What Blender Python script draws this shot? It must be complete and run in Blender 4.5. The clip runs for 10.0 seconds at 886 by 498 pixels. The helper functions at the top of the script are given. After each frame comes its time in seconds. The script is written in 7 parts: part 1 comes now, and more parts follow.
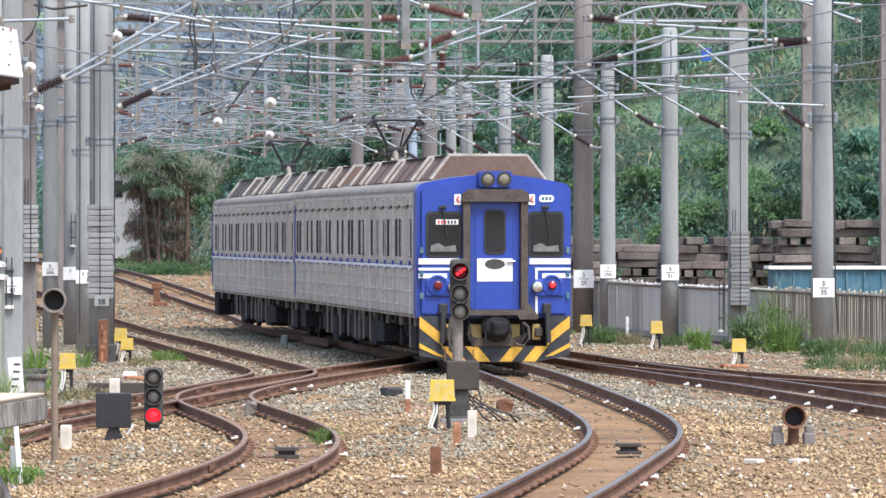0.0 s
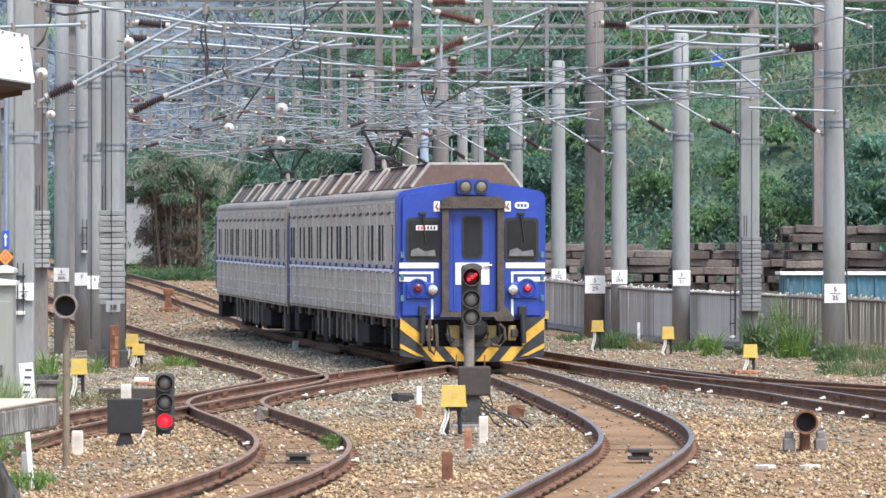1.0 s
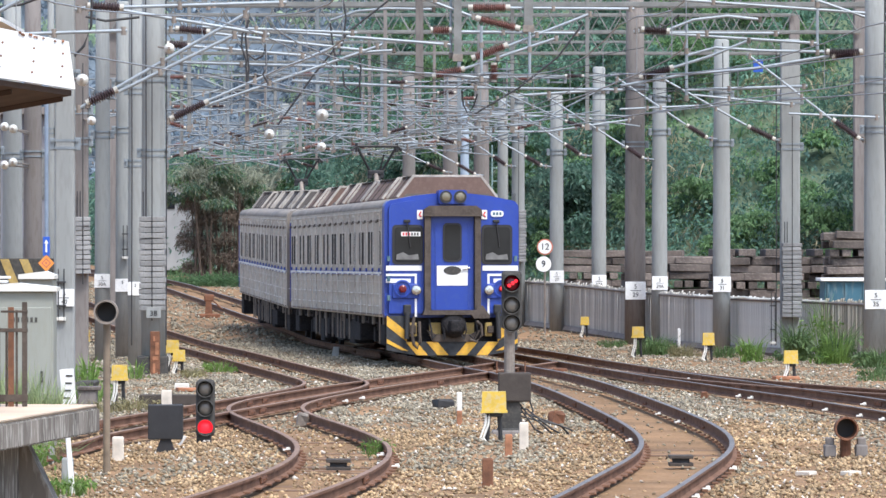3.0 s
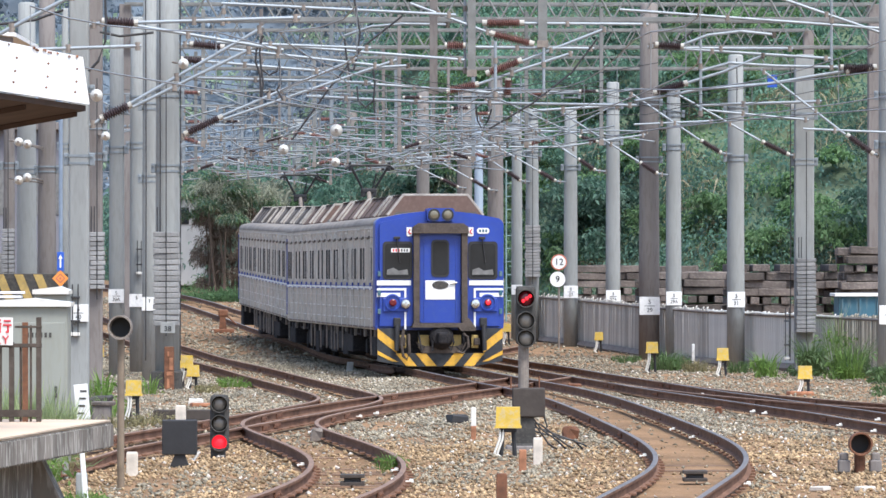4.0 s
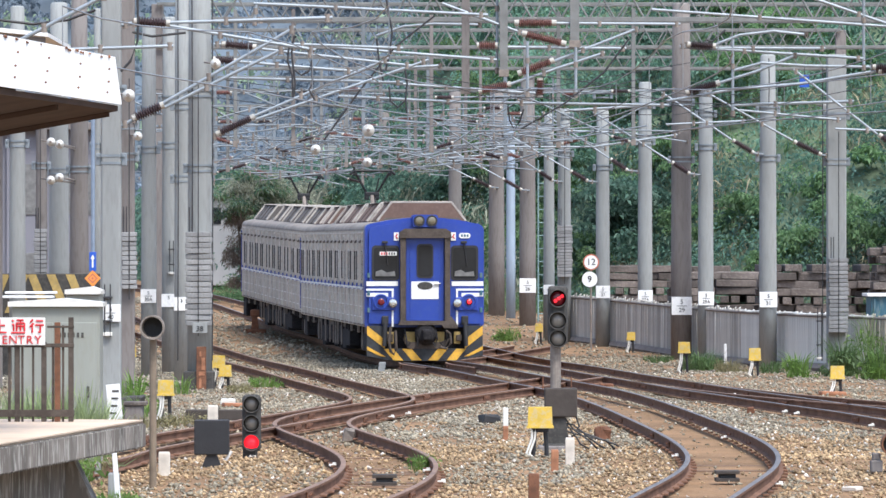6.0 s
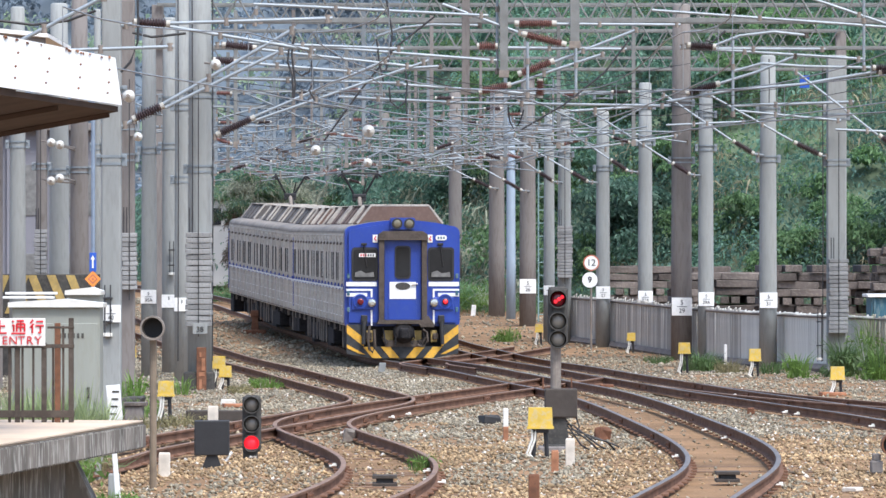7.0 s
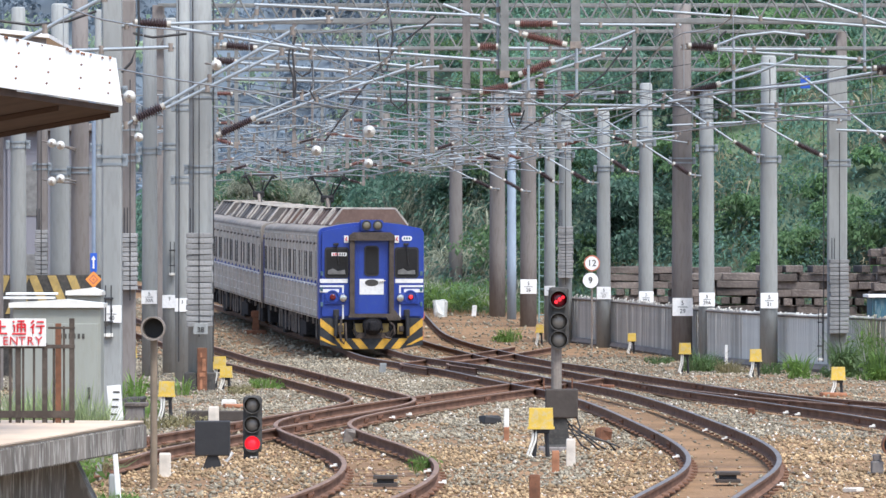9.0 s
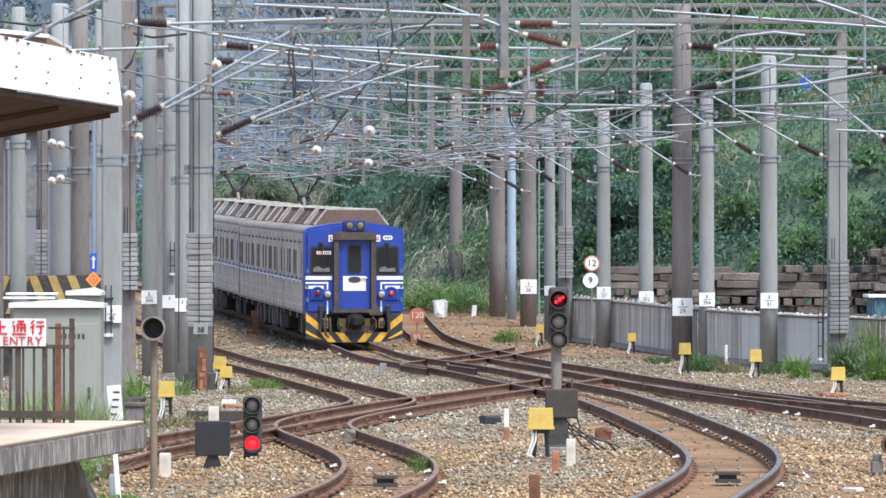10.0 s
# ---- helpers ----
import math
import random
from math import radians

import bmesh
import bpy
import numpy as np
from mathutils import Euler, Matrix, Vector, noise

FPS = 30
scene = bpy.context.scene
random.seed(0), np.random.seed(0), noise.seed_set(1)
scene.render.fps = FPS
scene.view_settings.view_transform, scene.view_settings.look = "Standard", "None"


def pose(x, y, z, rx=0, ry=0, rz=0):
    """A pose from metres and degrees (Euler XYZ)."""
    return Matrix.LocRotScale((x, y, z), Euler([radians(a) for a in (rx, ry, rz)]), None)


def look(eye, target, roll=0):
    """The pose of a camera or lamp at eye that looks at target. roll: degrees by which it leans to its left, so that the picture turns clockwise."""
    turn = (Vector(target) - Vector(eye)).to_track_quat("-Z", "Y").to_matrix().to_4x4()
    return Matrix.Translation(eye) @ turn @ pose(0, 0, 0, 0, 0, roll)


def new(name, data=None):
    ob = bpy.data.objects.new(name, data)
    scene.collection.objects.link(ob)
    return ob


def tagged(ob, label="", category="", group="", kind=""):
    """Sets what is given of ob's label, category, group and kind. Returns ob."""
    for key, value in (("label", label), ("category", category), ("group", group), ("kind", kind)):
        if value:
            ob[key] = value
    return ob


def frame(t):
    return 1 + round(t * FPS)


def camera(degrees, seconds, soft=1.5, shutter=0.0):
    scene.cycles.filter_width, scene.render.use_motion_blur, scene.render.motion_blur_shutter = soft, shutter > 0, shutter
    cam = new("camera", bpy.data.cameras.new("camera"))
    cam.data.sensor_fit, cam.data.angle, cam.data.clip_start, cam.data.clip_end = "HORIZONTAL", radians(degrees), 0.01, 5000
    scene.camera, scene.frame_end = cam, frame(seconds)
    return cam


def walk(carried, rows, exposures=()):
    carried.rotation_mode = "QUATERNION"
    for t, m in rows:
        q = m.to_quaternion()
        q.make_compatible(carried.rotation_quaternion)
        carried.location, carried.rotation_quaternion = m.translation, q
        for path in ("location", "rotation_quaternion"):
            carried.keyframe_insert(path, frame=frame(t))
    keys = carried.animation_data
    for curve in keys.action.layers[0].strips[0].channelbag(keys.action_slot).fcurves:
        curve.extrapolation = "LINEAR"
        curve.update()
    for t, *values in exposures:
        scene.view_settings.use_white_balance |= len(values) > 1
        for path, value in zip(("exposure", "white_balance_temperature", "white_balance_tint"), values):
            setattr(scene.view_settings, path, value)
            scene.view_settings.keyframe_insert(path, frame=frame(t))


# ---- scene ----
EYE = 2.55          # lens height over the rails
cam = camera(10.4, 10.0, soft=1.5)
rows = [
    (0, pose(0, 0, 2.55, 89.7646, 0, -1.1606)),
    (0.1, pose(0, 0, 2.55, 89.7872, 0, -1.1307)),
    (0.2, pose(0, 0, 2.55, 89.8071, 0, -1.1007)),
    (0.3, pose(0, 0, 2.55, 89.8231, 0, -1.0741)),
    (0.5, pose(0, 0, 2.55, 89.8311, 0, -1.0462)),
    (1, pose(0, 0, 2.55, 89.8311, 0, -1.0269)),
    (1.5, pose(0, 0, 2.55, 89.8284, 0, -0.9644)),
    (2, pose(0, 0, 2.55, 89.8271, 0, -0.8114)),
    (2.5, pose(0, 0, 2.55, 89.8238, 0, -0.6505)),
    (2.7, pose(0, 0, 2.55, 89.8371, 0, -0.6019)),
    (3.2, pose(0, 0, 2.55, 89.9601, 0, -0.5254)),
    (3.8, pose(0, 0, 2.55, 90.0785, 0, -0.4323)),
    (4, pose(0, 0, 2.55, 90.0825, 0, -0.3858)),
    (4.5, pose(0, 0, 2.55, 90.0825, 0, -0.2228)),
    (5, pose(0, 0, 2.55, 90.0805, 0, -0.0499)),
    (5.2, pose(0, 0, 2.55, 90.0805, 0, -0.0166)),
    (5.5, pose(0, 0, 2.55, 90.0805, 0, -0.0086)),
    (7, pose(0, 0, 2.55, 90.0905, 0, -0.0067)),
    (7.5, pose(0, 0, 2.55, 90.0918, 0, 0.0013)),
    (8.5, pose(0, 0, 2.55, 90.0944, 0, 0.0013)),
    (10, pose(0, 0, 2.55, 90.0958, 0, 0.0013)),
]
walk(cam, rows, [(0, 1.23, 6300, 9), (2, 1.16, 6240, 9), (4.5, 1.12, 6180, 9), (10, 1.08, 6160, 9)])

# ---- light ----
world = bpy.data.worlds.new("world")
scene.world = world
world.use_nodes = True
wn = world.node_tree
sky = wn.nodes.new("ShaderNodeTexSky")
sky.sky_type, sky.sun_disc = "NISHITA", False
sky.sun_elevation, sky.sun_rotation = radians(60), radians(150)
sky.air_density, sky.dust_density, sky.ozone_density = 1.0, 2.5, 1.0
wn.links.new(sky.outputs[0], wn.nodes["Background"].inputs[0])
wn.nodes["Background"].inputs[1].default_value = 0.15
sun = new("sun", bpy.data.lights.new("sun", "SUN"))
sun.data.energy, sun.data.angle, sun.data.color = 1.85, radians(18), (1.0, 0.97, 0.93)
sun.matrix_world = look((math.sin(radians(150)) * math.cos(radians(60)) * 50, math.cos(radians(150)) * math.cos(radians(60)) * 50, math.sin(radians(60)) * 50), (0, 0, 0))


# ---- materials ----
def mat(name, base, rough=0.8, metal=0.0, vary=0.25, scale=6.0, fine=40.0, bump=0.2, stain=None, stain_amount=0.4, island=0.0, streak=1.0, obj=0.0, thin=0.0):
    """Base colour with coarse and fine variation, an optional stain colour, and fine relief. streak > 1 stretches the grain along z."""
    m = bpy.data.materials.new(name)
    m.use_nodes = True
    nt = m.node_tree
    n, l = nt.nodes, nt.links
    bsdf = n["Principled BSDF"]
    co = n.new("ShaderNodeTexCoord")
    mp = n.new("ShaderNodeMapping")
    mp.inputs["Scale"].default_value = (1, 1, 1 / streak)
    l.new(co.outputs["Object"], mp.inputs[0])
    coarse = n.new("ShaderNodeTexNoise")
    coarse.inputs["Scale"].default_value, coarse.inputs["Detail"].default_value = scale, 5
    l.new(mp.outputs[0], coarse.inputs["Vector"])
    grain = n.new("ShaderNodeTexNoise")
    grain.inputs["Scale"].default_value, grain.inputs["Detail"].default_value = fine, 4
    l.new(mp.outputs[0], grain.inputs["Vector"])
    ramp = n.new("ShaderNodeValToRGB")
    ramp.color_ramp.elements[0].position, ramp.color_ramp.elements[1].position = 0.3, 0.7
    ramp.color_ramp.elements[0].color = (*[c * (1 - vary) for c in base], 1)
    ramp.color_ramp.elements[1].color = (*[min(1, c * (1 + vary)) for c in base], 1)
    l.new(coarse.outputs[0], ramp.inputs[0])
    col = ramp.outputs[0]
    if stain:
        mx = n.new("ShaderNodeMix")
        mx.data_type = "RGBA"
        mr = n.new("ShaderNodeMapRange")
        mr.inputs[1].default_value, mr.inputs[2].default_value = 0.5, 0.62
        mr.inputs[4].default_value = stain_amount
        l.new(grain.outputs[0], mr.inputs[0])
        l.new(mr.outputs[0], mx.inputs[0])
        l.new(col, mx.inputs[6])
        mx.inputs[7].default_value = (*stain, 1)
        col = mx.outputs[2]
    if island or obj:
        hsv = n.new("ShaderNodeHueSaturation")
        src = n.new("ShaderNodeNewGeometry").outputs["Random Per Island"] if island else n.new("ShaderNodeObjectInfo").outputs["Random"]
        mr = n.new("ShaderNodeMapRange")
        a = island or obj
        mr.inputs[3].default_value, mr.inputs[4].default_value = 1 - a, 1 + a
        l.new(src, mr.inputs[0])
        l.new(mr.outputs[0], hsv.inputs["Value"])
        l.new(col, hsv.inputs["Color"])
        col = hsv.outputs[0]
    l.new(col, bsdf.inputs["Base Color"])
    bsdf.inputs["Roughness"].default_value, bsdf.inputs["Metallic"].default_value = rough, metal
    if thin:
        tr = n.new("ShaderNodeBsdfTranslucent")
        l.new(col, tr.inputs[0])
        mxs = n.new("ShaderNodeMixShader")
        mxs.inputs[0].default_value = thin
        l.new(bsdf.outputs[0], mxs.inputs[1])
        l.new(tr.outputs[0], mxs.inputs[2])
        l.new(mxs.outputs[0], n["Material Output"].inputs[0])
    if bump:
        b = n.new("ShaderNodeBump")
        b.inputs["Strength"].default_value, b.inputs["Distance"].default_value = bump, 0.02
        l.new(grain.outputs[0], b.inputs["Height"])
        l.new(b.outputs[0], bsdf.inputs["Normal"])
    return m


def glow(name, colour, strength):
    m = bpy.data.materials.new(name)
    m.use_nodes = True
    b = m.node_tree.nodes["Principled BSDF"]
    b.inputs["Base Color"].default_value = (*colour, 1)
    b.inputs["Emission Color"].default_value = (*colour, 1)
    b.inputs["Emission Strength"].default_value = strength
    b.inputs["Roughness"].default_value = 0.3
    return m


M = {}
M["soil"] = mat("soil", (0.215, 0.13, 0.068), 0.95, vary=0.35, scale=0.7, fine=16, bump=0.9, stain=(0.34, 0.235, 0.15))
M["stone"] = mat("stone", (0.255, 0.224, 0.162), 0.9, vary=0.25, scale=0.25, fine=30, island=0.42)
M["stone_rust"] = mat("stone_rust", (0.32, 0.225, 0.125), 0.9, vary=0.32, scale=0.4, fine=30, island=0.42)
M["rail"] = mat("rail", (0.155, 0.086, 0.057), 0.9, vary=0.35, scale=3, fine=30, stain=(0.22, 0.12, 0.08))
M["rail_dull"] = mat("rail_dull", (0.21, 0.14, 0.105), 0.75, 0.0, vary=0.2, scale=2, fine=20, bump=0.05)
M["rail_top"] = mat("rail_top", (0.15, 0.135, 0.128), 0.6, 0.15, vary=0.2, scale=2, fine=20, bump=0.05)
M["sleeper"] = mat("sleeper", (0.15, 0.09, 0.055), 0.9, vary=0.3, scale=4, fine=25, obj=0.2)
M["concrete"] = mat("concrete", (0.278, 0.29, 0.28), 0.85, vary=0.2, scale=1.5, fine=18, bump=0.15, stain=(0.20, 0.20, 0.193), stain_amount=0.35, streak=6)
M["concrete_dark"] = mat("concrete_dark", (0.19, 0.172, 0.16), 0.9, vary=0.2, scale=1.5, fine=18, stain=(0.12, 0.1, 0.09), streak=6)
M["galvanised"] = mat("galvanised", (0.285, 0.32, 0.345), 0.55, 0.25, vary=0.12, scale=4, fine=30, bump=0.03)
M["galvanised_dull"] = mat("galvanised_dull", (0.205, 0.232, 0.25), 0.6, 0.2, vary=0.15, scale=4, fine=30, bump=0.03)
M["truss"] = mat("truss", (0.185, 0.19, 0.182), 0.75, 0.1, vary=0.2, scale=3, fine=25, stain=(0.16, 0.135, 0.11), stain_amount=0.3)
M["insulator"] = mat("insulator", (0.05, 0.03, 0.032), 0.4, vary=0.2, bump=0)
M["insulator_red"] = mat("insulator_red", (0.17, 0.078, 0.065), 0.5, vary=0.2, bump=0)
M["porcelain"] = mat("porcelain", (0.68, 0.66, 0.60), 0.4, vary=0.1, bump=0)
M["cable"] = mat("cable", (0.03, 0.03, 0.032), 0.6, vary=0.1, bump=0)
M["copper_wire"] = mat("copper_wire", (0.26, 0.27, 0.28), 0.5, 0.4, vary=0.1, bump=0)
M["white"] = mat("white", (0.78, 0.78, 0.76), 0.6, vary=0.06, scale=2, fine=15, bump=0.05, stain=(0.5, 0.48, 0.44), stain_amount=0.25)
M["black"] = mat("black", (0.02, 0.02, 0.022), 0.6, vary=0.2, bump=0.1)
M["signal_grey"] = mat("signal_grey", (0.06, 0.058, 0.054), 0.75, vary=0.25, fine=20, stain=(0.11, 0.098, 0.085))
M["brown_box"] = mat("brown_box", (0.065, 0.055, 0.048), 0.75, vary=0.15, fine=20)
M["yellow"] = mat("yellow", (0.60, 0.41, 0.06), 0.6, vary=0.15, scale=5, fine=16, stain=(0.50, 0.42, 0.25), stain_amount=0.6)
M["rust"] = mat("rust", (0.17, 0.075, 0.04), 0.9, vary=0.35, scale=8, fine=40, stain=(0.1, 0.05, 0.035))
M["rust_light"] = mat("rust_light", (0.33, 0.15, 0.08), 0.9, vary=0.3, scale=8, fine=40)
M["cabinet"] = mat("cabinet", (0.275, 0.285, 0.25), 0.6, vary=0.08, scale=2, fine=14, stain=(0.26, 0.26, 0.21), streak=4)
M["platform_top"] = mat("platform_top", (0.60, 0.46, 0.335), 0.85, vary=0.2, scale=1.0, fine=9, stain=(0.56, 0.46, 0.35))
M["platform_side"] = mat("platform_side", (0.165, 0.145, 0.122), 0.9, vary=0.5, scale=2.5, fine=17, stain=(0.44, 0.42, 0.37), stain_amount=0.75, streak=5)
M["canopy_white"] = mat("canopy_white", (0.86, 0.86, 0.85), 0.5, vary=0.05, scale=2, fine=12, bump=0.05, stain=(0.62, 0.55, 0.48), stain_amount=0.2, streak=5)
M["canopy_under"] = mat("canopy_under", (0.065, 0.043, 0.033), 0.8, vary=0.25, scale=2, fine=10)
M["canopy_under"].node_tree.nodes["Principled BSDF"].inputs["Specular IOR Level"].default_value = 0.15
M["wood"] = mat("wood", (0.28, 0.23, 0.19), 0.9, vary=0.25, scale=3, fine=20, streak=8, obj=0.3)
M["fence"] = mat("fence", (0.52, 0.50, 0.45), 0.85, vary=0.25, scale=2, fine=14, stain=(0.22, 0.20, 0.17), streak=8, obj=0.25)
M["fence_sheet"] = mat("fence_sheet", (0.66, 0.65, 0.60), 0.75, vary=0.15, scale=1.5, fine=12, stain=(0.34, 0.33, 0.30), streak=8, obj=0.08)
M["fence_wood"] = mat("fence_wood", (0.36, 0.33, 0.265), 0.9, vary=0.3, scale=2, fine=14, stain=(0.16, 0.14, 0.11), streak=8, obj=0.35)
M["old_sleeper"] = mat("old_sleeper", (0.125, 0.104, 0.092), 0.95, vary=0.4, scale=2, fine=18, stain=(0.25, 0.215, 0.18), obj=0.42)
M["blue_box"] = mat("blue_box", (0.04, 0.12, 0.17), 0.7, vary=0.25, scale=2, fine=12, stain=(0.13, 0.19, 0.21), stain_amount=0.6, streak=5)
M["blue_sign"] = mat("blue_sign", (0.02, 0.09, 0.45), 0.5, vary=0.08, bump=0)
M["orange"] = mat("orange", (0.75, 0.27, 0.05), 0.5, vary=0.08, bump=0)
M["red_paint"] = mat("red_paint", (0.60, 0.03, 0.04), 0.5, vary=0.08, bump=0)
M["hill"] = mat("hill", (0.11, 0.15, 0.09), 0.95, vary=0.5, scale=0.35, fine=6, bump=0.8)
# leaf and leaf_dark lean to blue: hillside haze is in their base colour
M["leaf"] = mat("leaf", (0.125, 0.23, 0.165), 0.6, vary=0.55, scale=0.16, fine=3, bump=0, island=0.3, thin=0.55)
M["leaf_light"] = mat("leaf_light", (0.145, 0.25, 0.11), 0.6, vary=0.4, scale=0.2, fine=3, bump=0, island=0.3, thin=0.55)
M["leaf_dry"] = mat("leaf_dry", (0.25, 0.22, 0.14), 0.6, vary=0.4, scale=0.22, fine=3, bump=0, island=0.3, thin=0.4)
M["leaf_dark"] = mat("leaf_dark", (0.105, 0.19, 0.16), 0.6, vary=0.45, scale=0.16, fine=3, bump=0, island=0.3, thin=0.55)
M["weed"] = mat("weed", (0.10, 0.165, 0.06), 0.6, vary=0.4, scale=1.5, fine=5, bump=0, island=0.35, thin=0.45)
M["weed_light"] = mat("weed_light", (0.17, 0.28, 0.065), 0.6, vary=0.3, scale=1.5, fine=5, bump=0, island=0.3, thin=0.5)
M["weed_dry"] = mat("weed_dry", (0.26, 0.235, 0.12), 0.7, vary=0.35, scale=1.5, fine=5, bump=0, island=0.3, thin=0.4)
# ridge foliage: the pale blue of distance haze is put into both colours
M["far_haze_leaf"] = mat("far_haze_leaf", (0.17, 0.215, 0.26), 0.8, vary=0.35, scale=0.08, fine=1, bump=0, island=0.25, thin=0.4)
M["far_haze_leaf_light"] = mat("far_haze_leaf_light", (0.33, 0.43, 0.29), 0.8, vary=0.3, scale=0.08, fine=1, bump=0, island=0.25, thin=0.5)
M["far_grey"] = mat("far_grey", (0.19, 0.19, 0.215), 0.9, vary=0.15, scale=0.6, fine=4, streak=3)
# reed is lighter than real growth, with haze put into the colour
M["reed"] = mat("reed", (0.33, 0.35, 0.26), 0.7, vary=0.35, scale=0.3, fine=3, bump=0, island=0.3, thin=0.45)
M["bark"] = mat("bark", (0.12, 0.09, 0.07), 0.9, vary=0.3, fine=20)
M["train_blue"] = mat("train_blue", (0.018, 0.05, 0.30), 0.4, vary=0.12, scale=1.5, fine=10, bump=0.03, stain=(0.035, 0.07, 0.27), stain_amount=0.35)
M["train_steel"] = mat("train_steel", (0.50, 0.45, 0.375), 0.7, 0.0, vary=0.18, scale=1.2, fine=9, bump=0.05, stain=(0.30, 0.265, 0.225), stain_amount=0.5, streak=6)
M["train_rib"] = mat("train_rib", (0.60, 0.57, 0.52), 0.6, vary=0.15, scale=2, fine=12, bump=0.05, stain=(0.3, 0.27, 0.23), stain_amount=0.4)
M["roof_skin"] = mat("roof_skin", (0.235, 0.21, 0.185), 0.8, vary=0.2, scale=1.5, fine=12, stain=(0.16, 0.14, 0.12), streak=3)
M["train_roof"] = mat("train_roof", (0.105, 0.093, 0.085), 0.85, vary=0.2, scale=1.5, fine=12, stain=(0.07, 0.06, 0.055))
M["roof_brown"] = mat("roof_brown", (0.135, 0.085, 0.068), 0.85, vary=0.15, scale=1.5, fine=12, stain=(0.17, 0.115, 0.092))
M["roof_edge"] = mat("roof_edge", (0.40, 0.37, 0.33), 0.8, vary=0.25, scale=4, fine=20, stain=(0.28, 0.22, 0.17))
M["train_under"] = mat("train_under", (0.022, 0.021, 0.023), 0.85, vary=0.4, scale=4, fine=25, stain=(0.055, 0.048, 0.045))
M["gangway_steel"] = mat("gangway_steel", (0.08, 0.065, 0.055), 0.85, vary=0.3, scale=4, fine=20, stain=(0.13, 0.11, 0.092))
M["plough_yellow"] = mat("plough_yellow", (0.66, 0.37, 0.035), 0.6, vary=0.15, scale=5, fine=16, stain=(0.45, 0.27, 0.08), stain_amount=0.5)
M["plough_black"] = mat("plough_black", (0.045, 0.048, 0.052), 0.7, vary=0.25, fine=20)
M["gangway"] = mat("gangway", (0.20, 0.17, 0.145), 0.8, vary=0.25, scale=4, fine=20, stain=(0.28, 0.25, 0.21))
M["side_glass"] = mat("side_glass", (0.035, 0.034, 0.033), 0.6, vary=0.1, bump=0)
M["side_glass"].node_tree.nodes["Principled BSDF"].inputs["Specular IOR Level"].default_value = 0.12
M["glass"] = mat("glass", (0.02, 0.022, 0.025), 0.12, vary=0.3, scale=2, bump=0)
M["glass"].node_tree.nodes["Principled BSDF"].inputs["Specular IOR Level"].default_value = 0.3
M["dash_grey"] = mat("dash_grey", (0.16, 0.16, 0.155), 0.8, vary=0.3, scale=6)
M["lamp_glass"] = mat("lamp_glass", (0.20, 0.18, 0.13), 0.2, 0.3, vary=0.1, bump=0)
M["chrome"] = mat("chrome", (0.6, 0.6, 0.58), 0.25, 0.9, vary=0.1, bump=0)
M["red_lens"] = mat("red_lens", (0.13, 0.01, 0.015), 0.2, vary=0.1, bump=0)
M["red_lit"] = glow("red_lit", (1.0, 0.02, 0.035), 0.5)
M["red_dim"] = glow("red_dim", (0.62, 0.012, 0.02), 0.22)
M["far_wall"] = mat("far_wall", (0.40, 0.40, 0.40), 0.9, vary=0.12, scale=0.4, fine=3)
M["weight"] = mat("weight", (0.24, 0.24, 0.235), 0.9, vary=0.2, scale=4, fine=20, stain=(0.15, 0.15, 0.15), obj=0.2)
M["dark_lens"] = mat("dark_lens", (0.16, 0.145, 0.125), 0.2, vary=0.2, bump=0)
M["post_brown"] = mat("post_brown", (0.20, 0.155, 0.11), 0.8, vary=0.2, fine=20)
M["red_faded"] = mat("red_faded", (0.46, 0.15, 0.09), 0.6, vary=0.15, fine=20)
M["chevron_yellow"] = mat("chevron_yellow", (0.42, 0.30, 0.10), 0.8, vary=0.2, fine=20, stain=(0.25, 0.2, 0.12))
M["cap_metal"] = mat("cap_metal", (0.42, 0.40, 0.35), 0.5, 0.1, vary=0.15, bump=0)
M["blue_pole"] = mat("blue_pole", (0.19, 0.24, 0.31), 0.6, vary=0.15)
M["blue_mast"] = mat("blue_mast", (0.30, 0.37, 0.45), 0.6, vary=0.12, streak=5)
M["lattice_green"] = mat("lattice_green", (0.20, 0.30, 0.30), 0.6, vary=0.15)
M["stone_pale"] = mat("stone_pale", (0.55, 0.50, 0.43), 0.9, vary=0.2, fine=30, island=0.3)
M["disc"] = mat("disc", (0.50, 0.49, 0.45), 0.4, vary=0.15, bump=0)
M["grass_pale"] = mat("grass_pale", (0.34, 0.40, 0.20), 0.7, vary=0.3, scale=2, fine=6, bump=0, island=0.3, thin=0.5)
M["tarp"] = mat("tarp", (0.55, 0.57, 0.55), 0.7, vary=0.1)

# sooty, dusty surfaces hardly shine
for dusty in ("train_under", "plough_black", "brown_box", "signal_grey", "gangway_steel", "rail", "rail_dull", "soil"):
    M[dusty].node_tree.nodes["Principled BSDF"].inputs["Specular IOR Level"].default_value = 0.2


# ---- building helpers ----
def part(name, bm, material, parent=None, label="", smooth=False):
    me = bpy.data.meshes.new(name)
    bm.normal_update()
    bm.to_mesh(me)
    bm.free()
    me.materials.append(M[material] if isinstance(material, str) else material)
    if smooth:
        for p in me.polygons:
            p.use_smooth = True
    ob = new(name, me)
    if parent:
        ob.parent = parent
    if label:
        ob["label"] = label
    return ob


def thing(name, label, category, group="", kind="", at=(0, 0, 0), turn=0.0):
    ob = new(name)
    ob.matrix_basis = pose(*at, 0, 0, turn)
    return tagged(ob, label, category, group, kind)


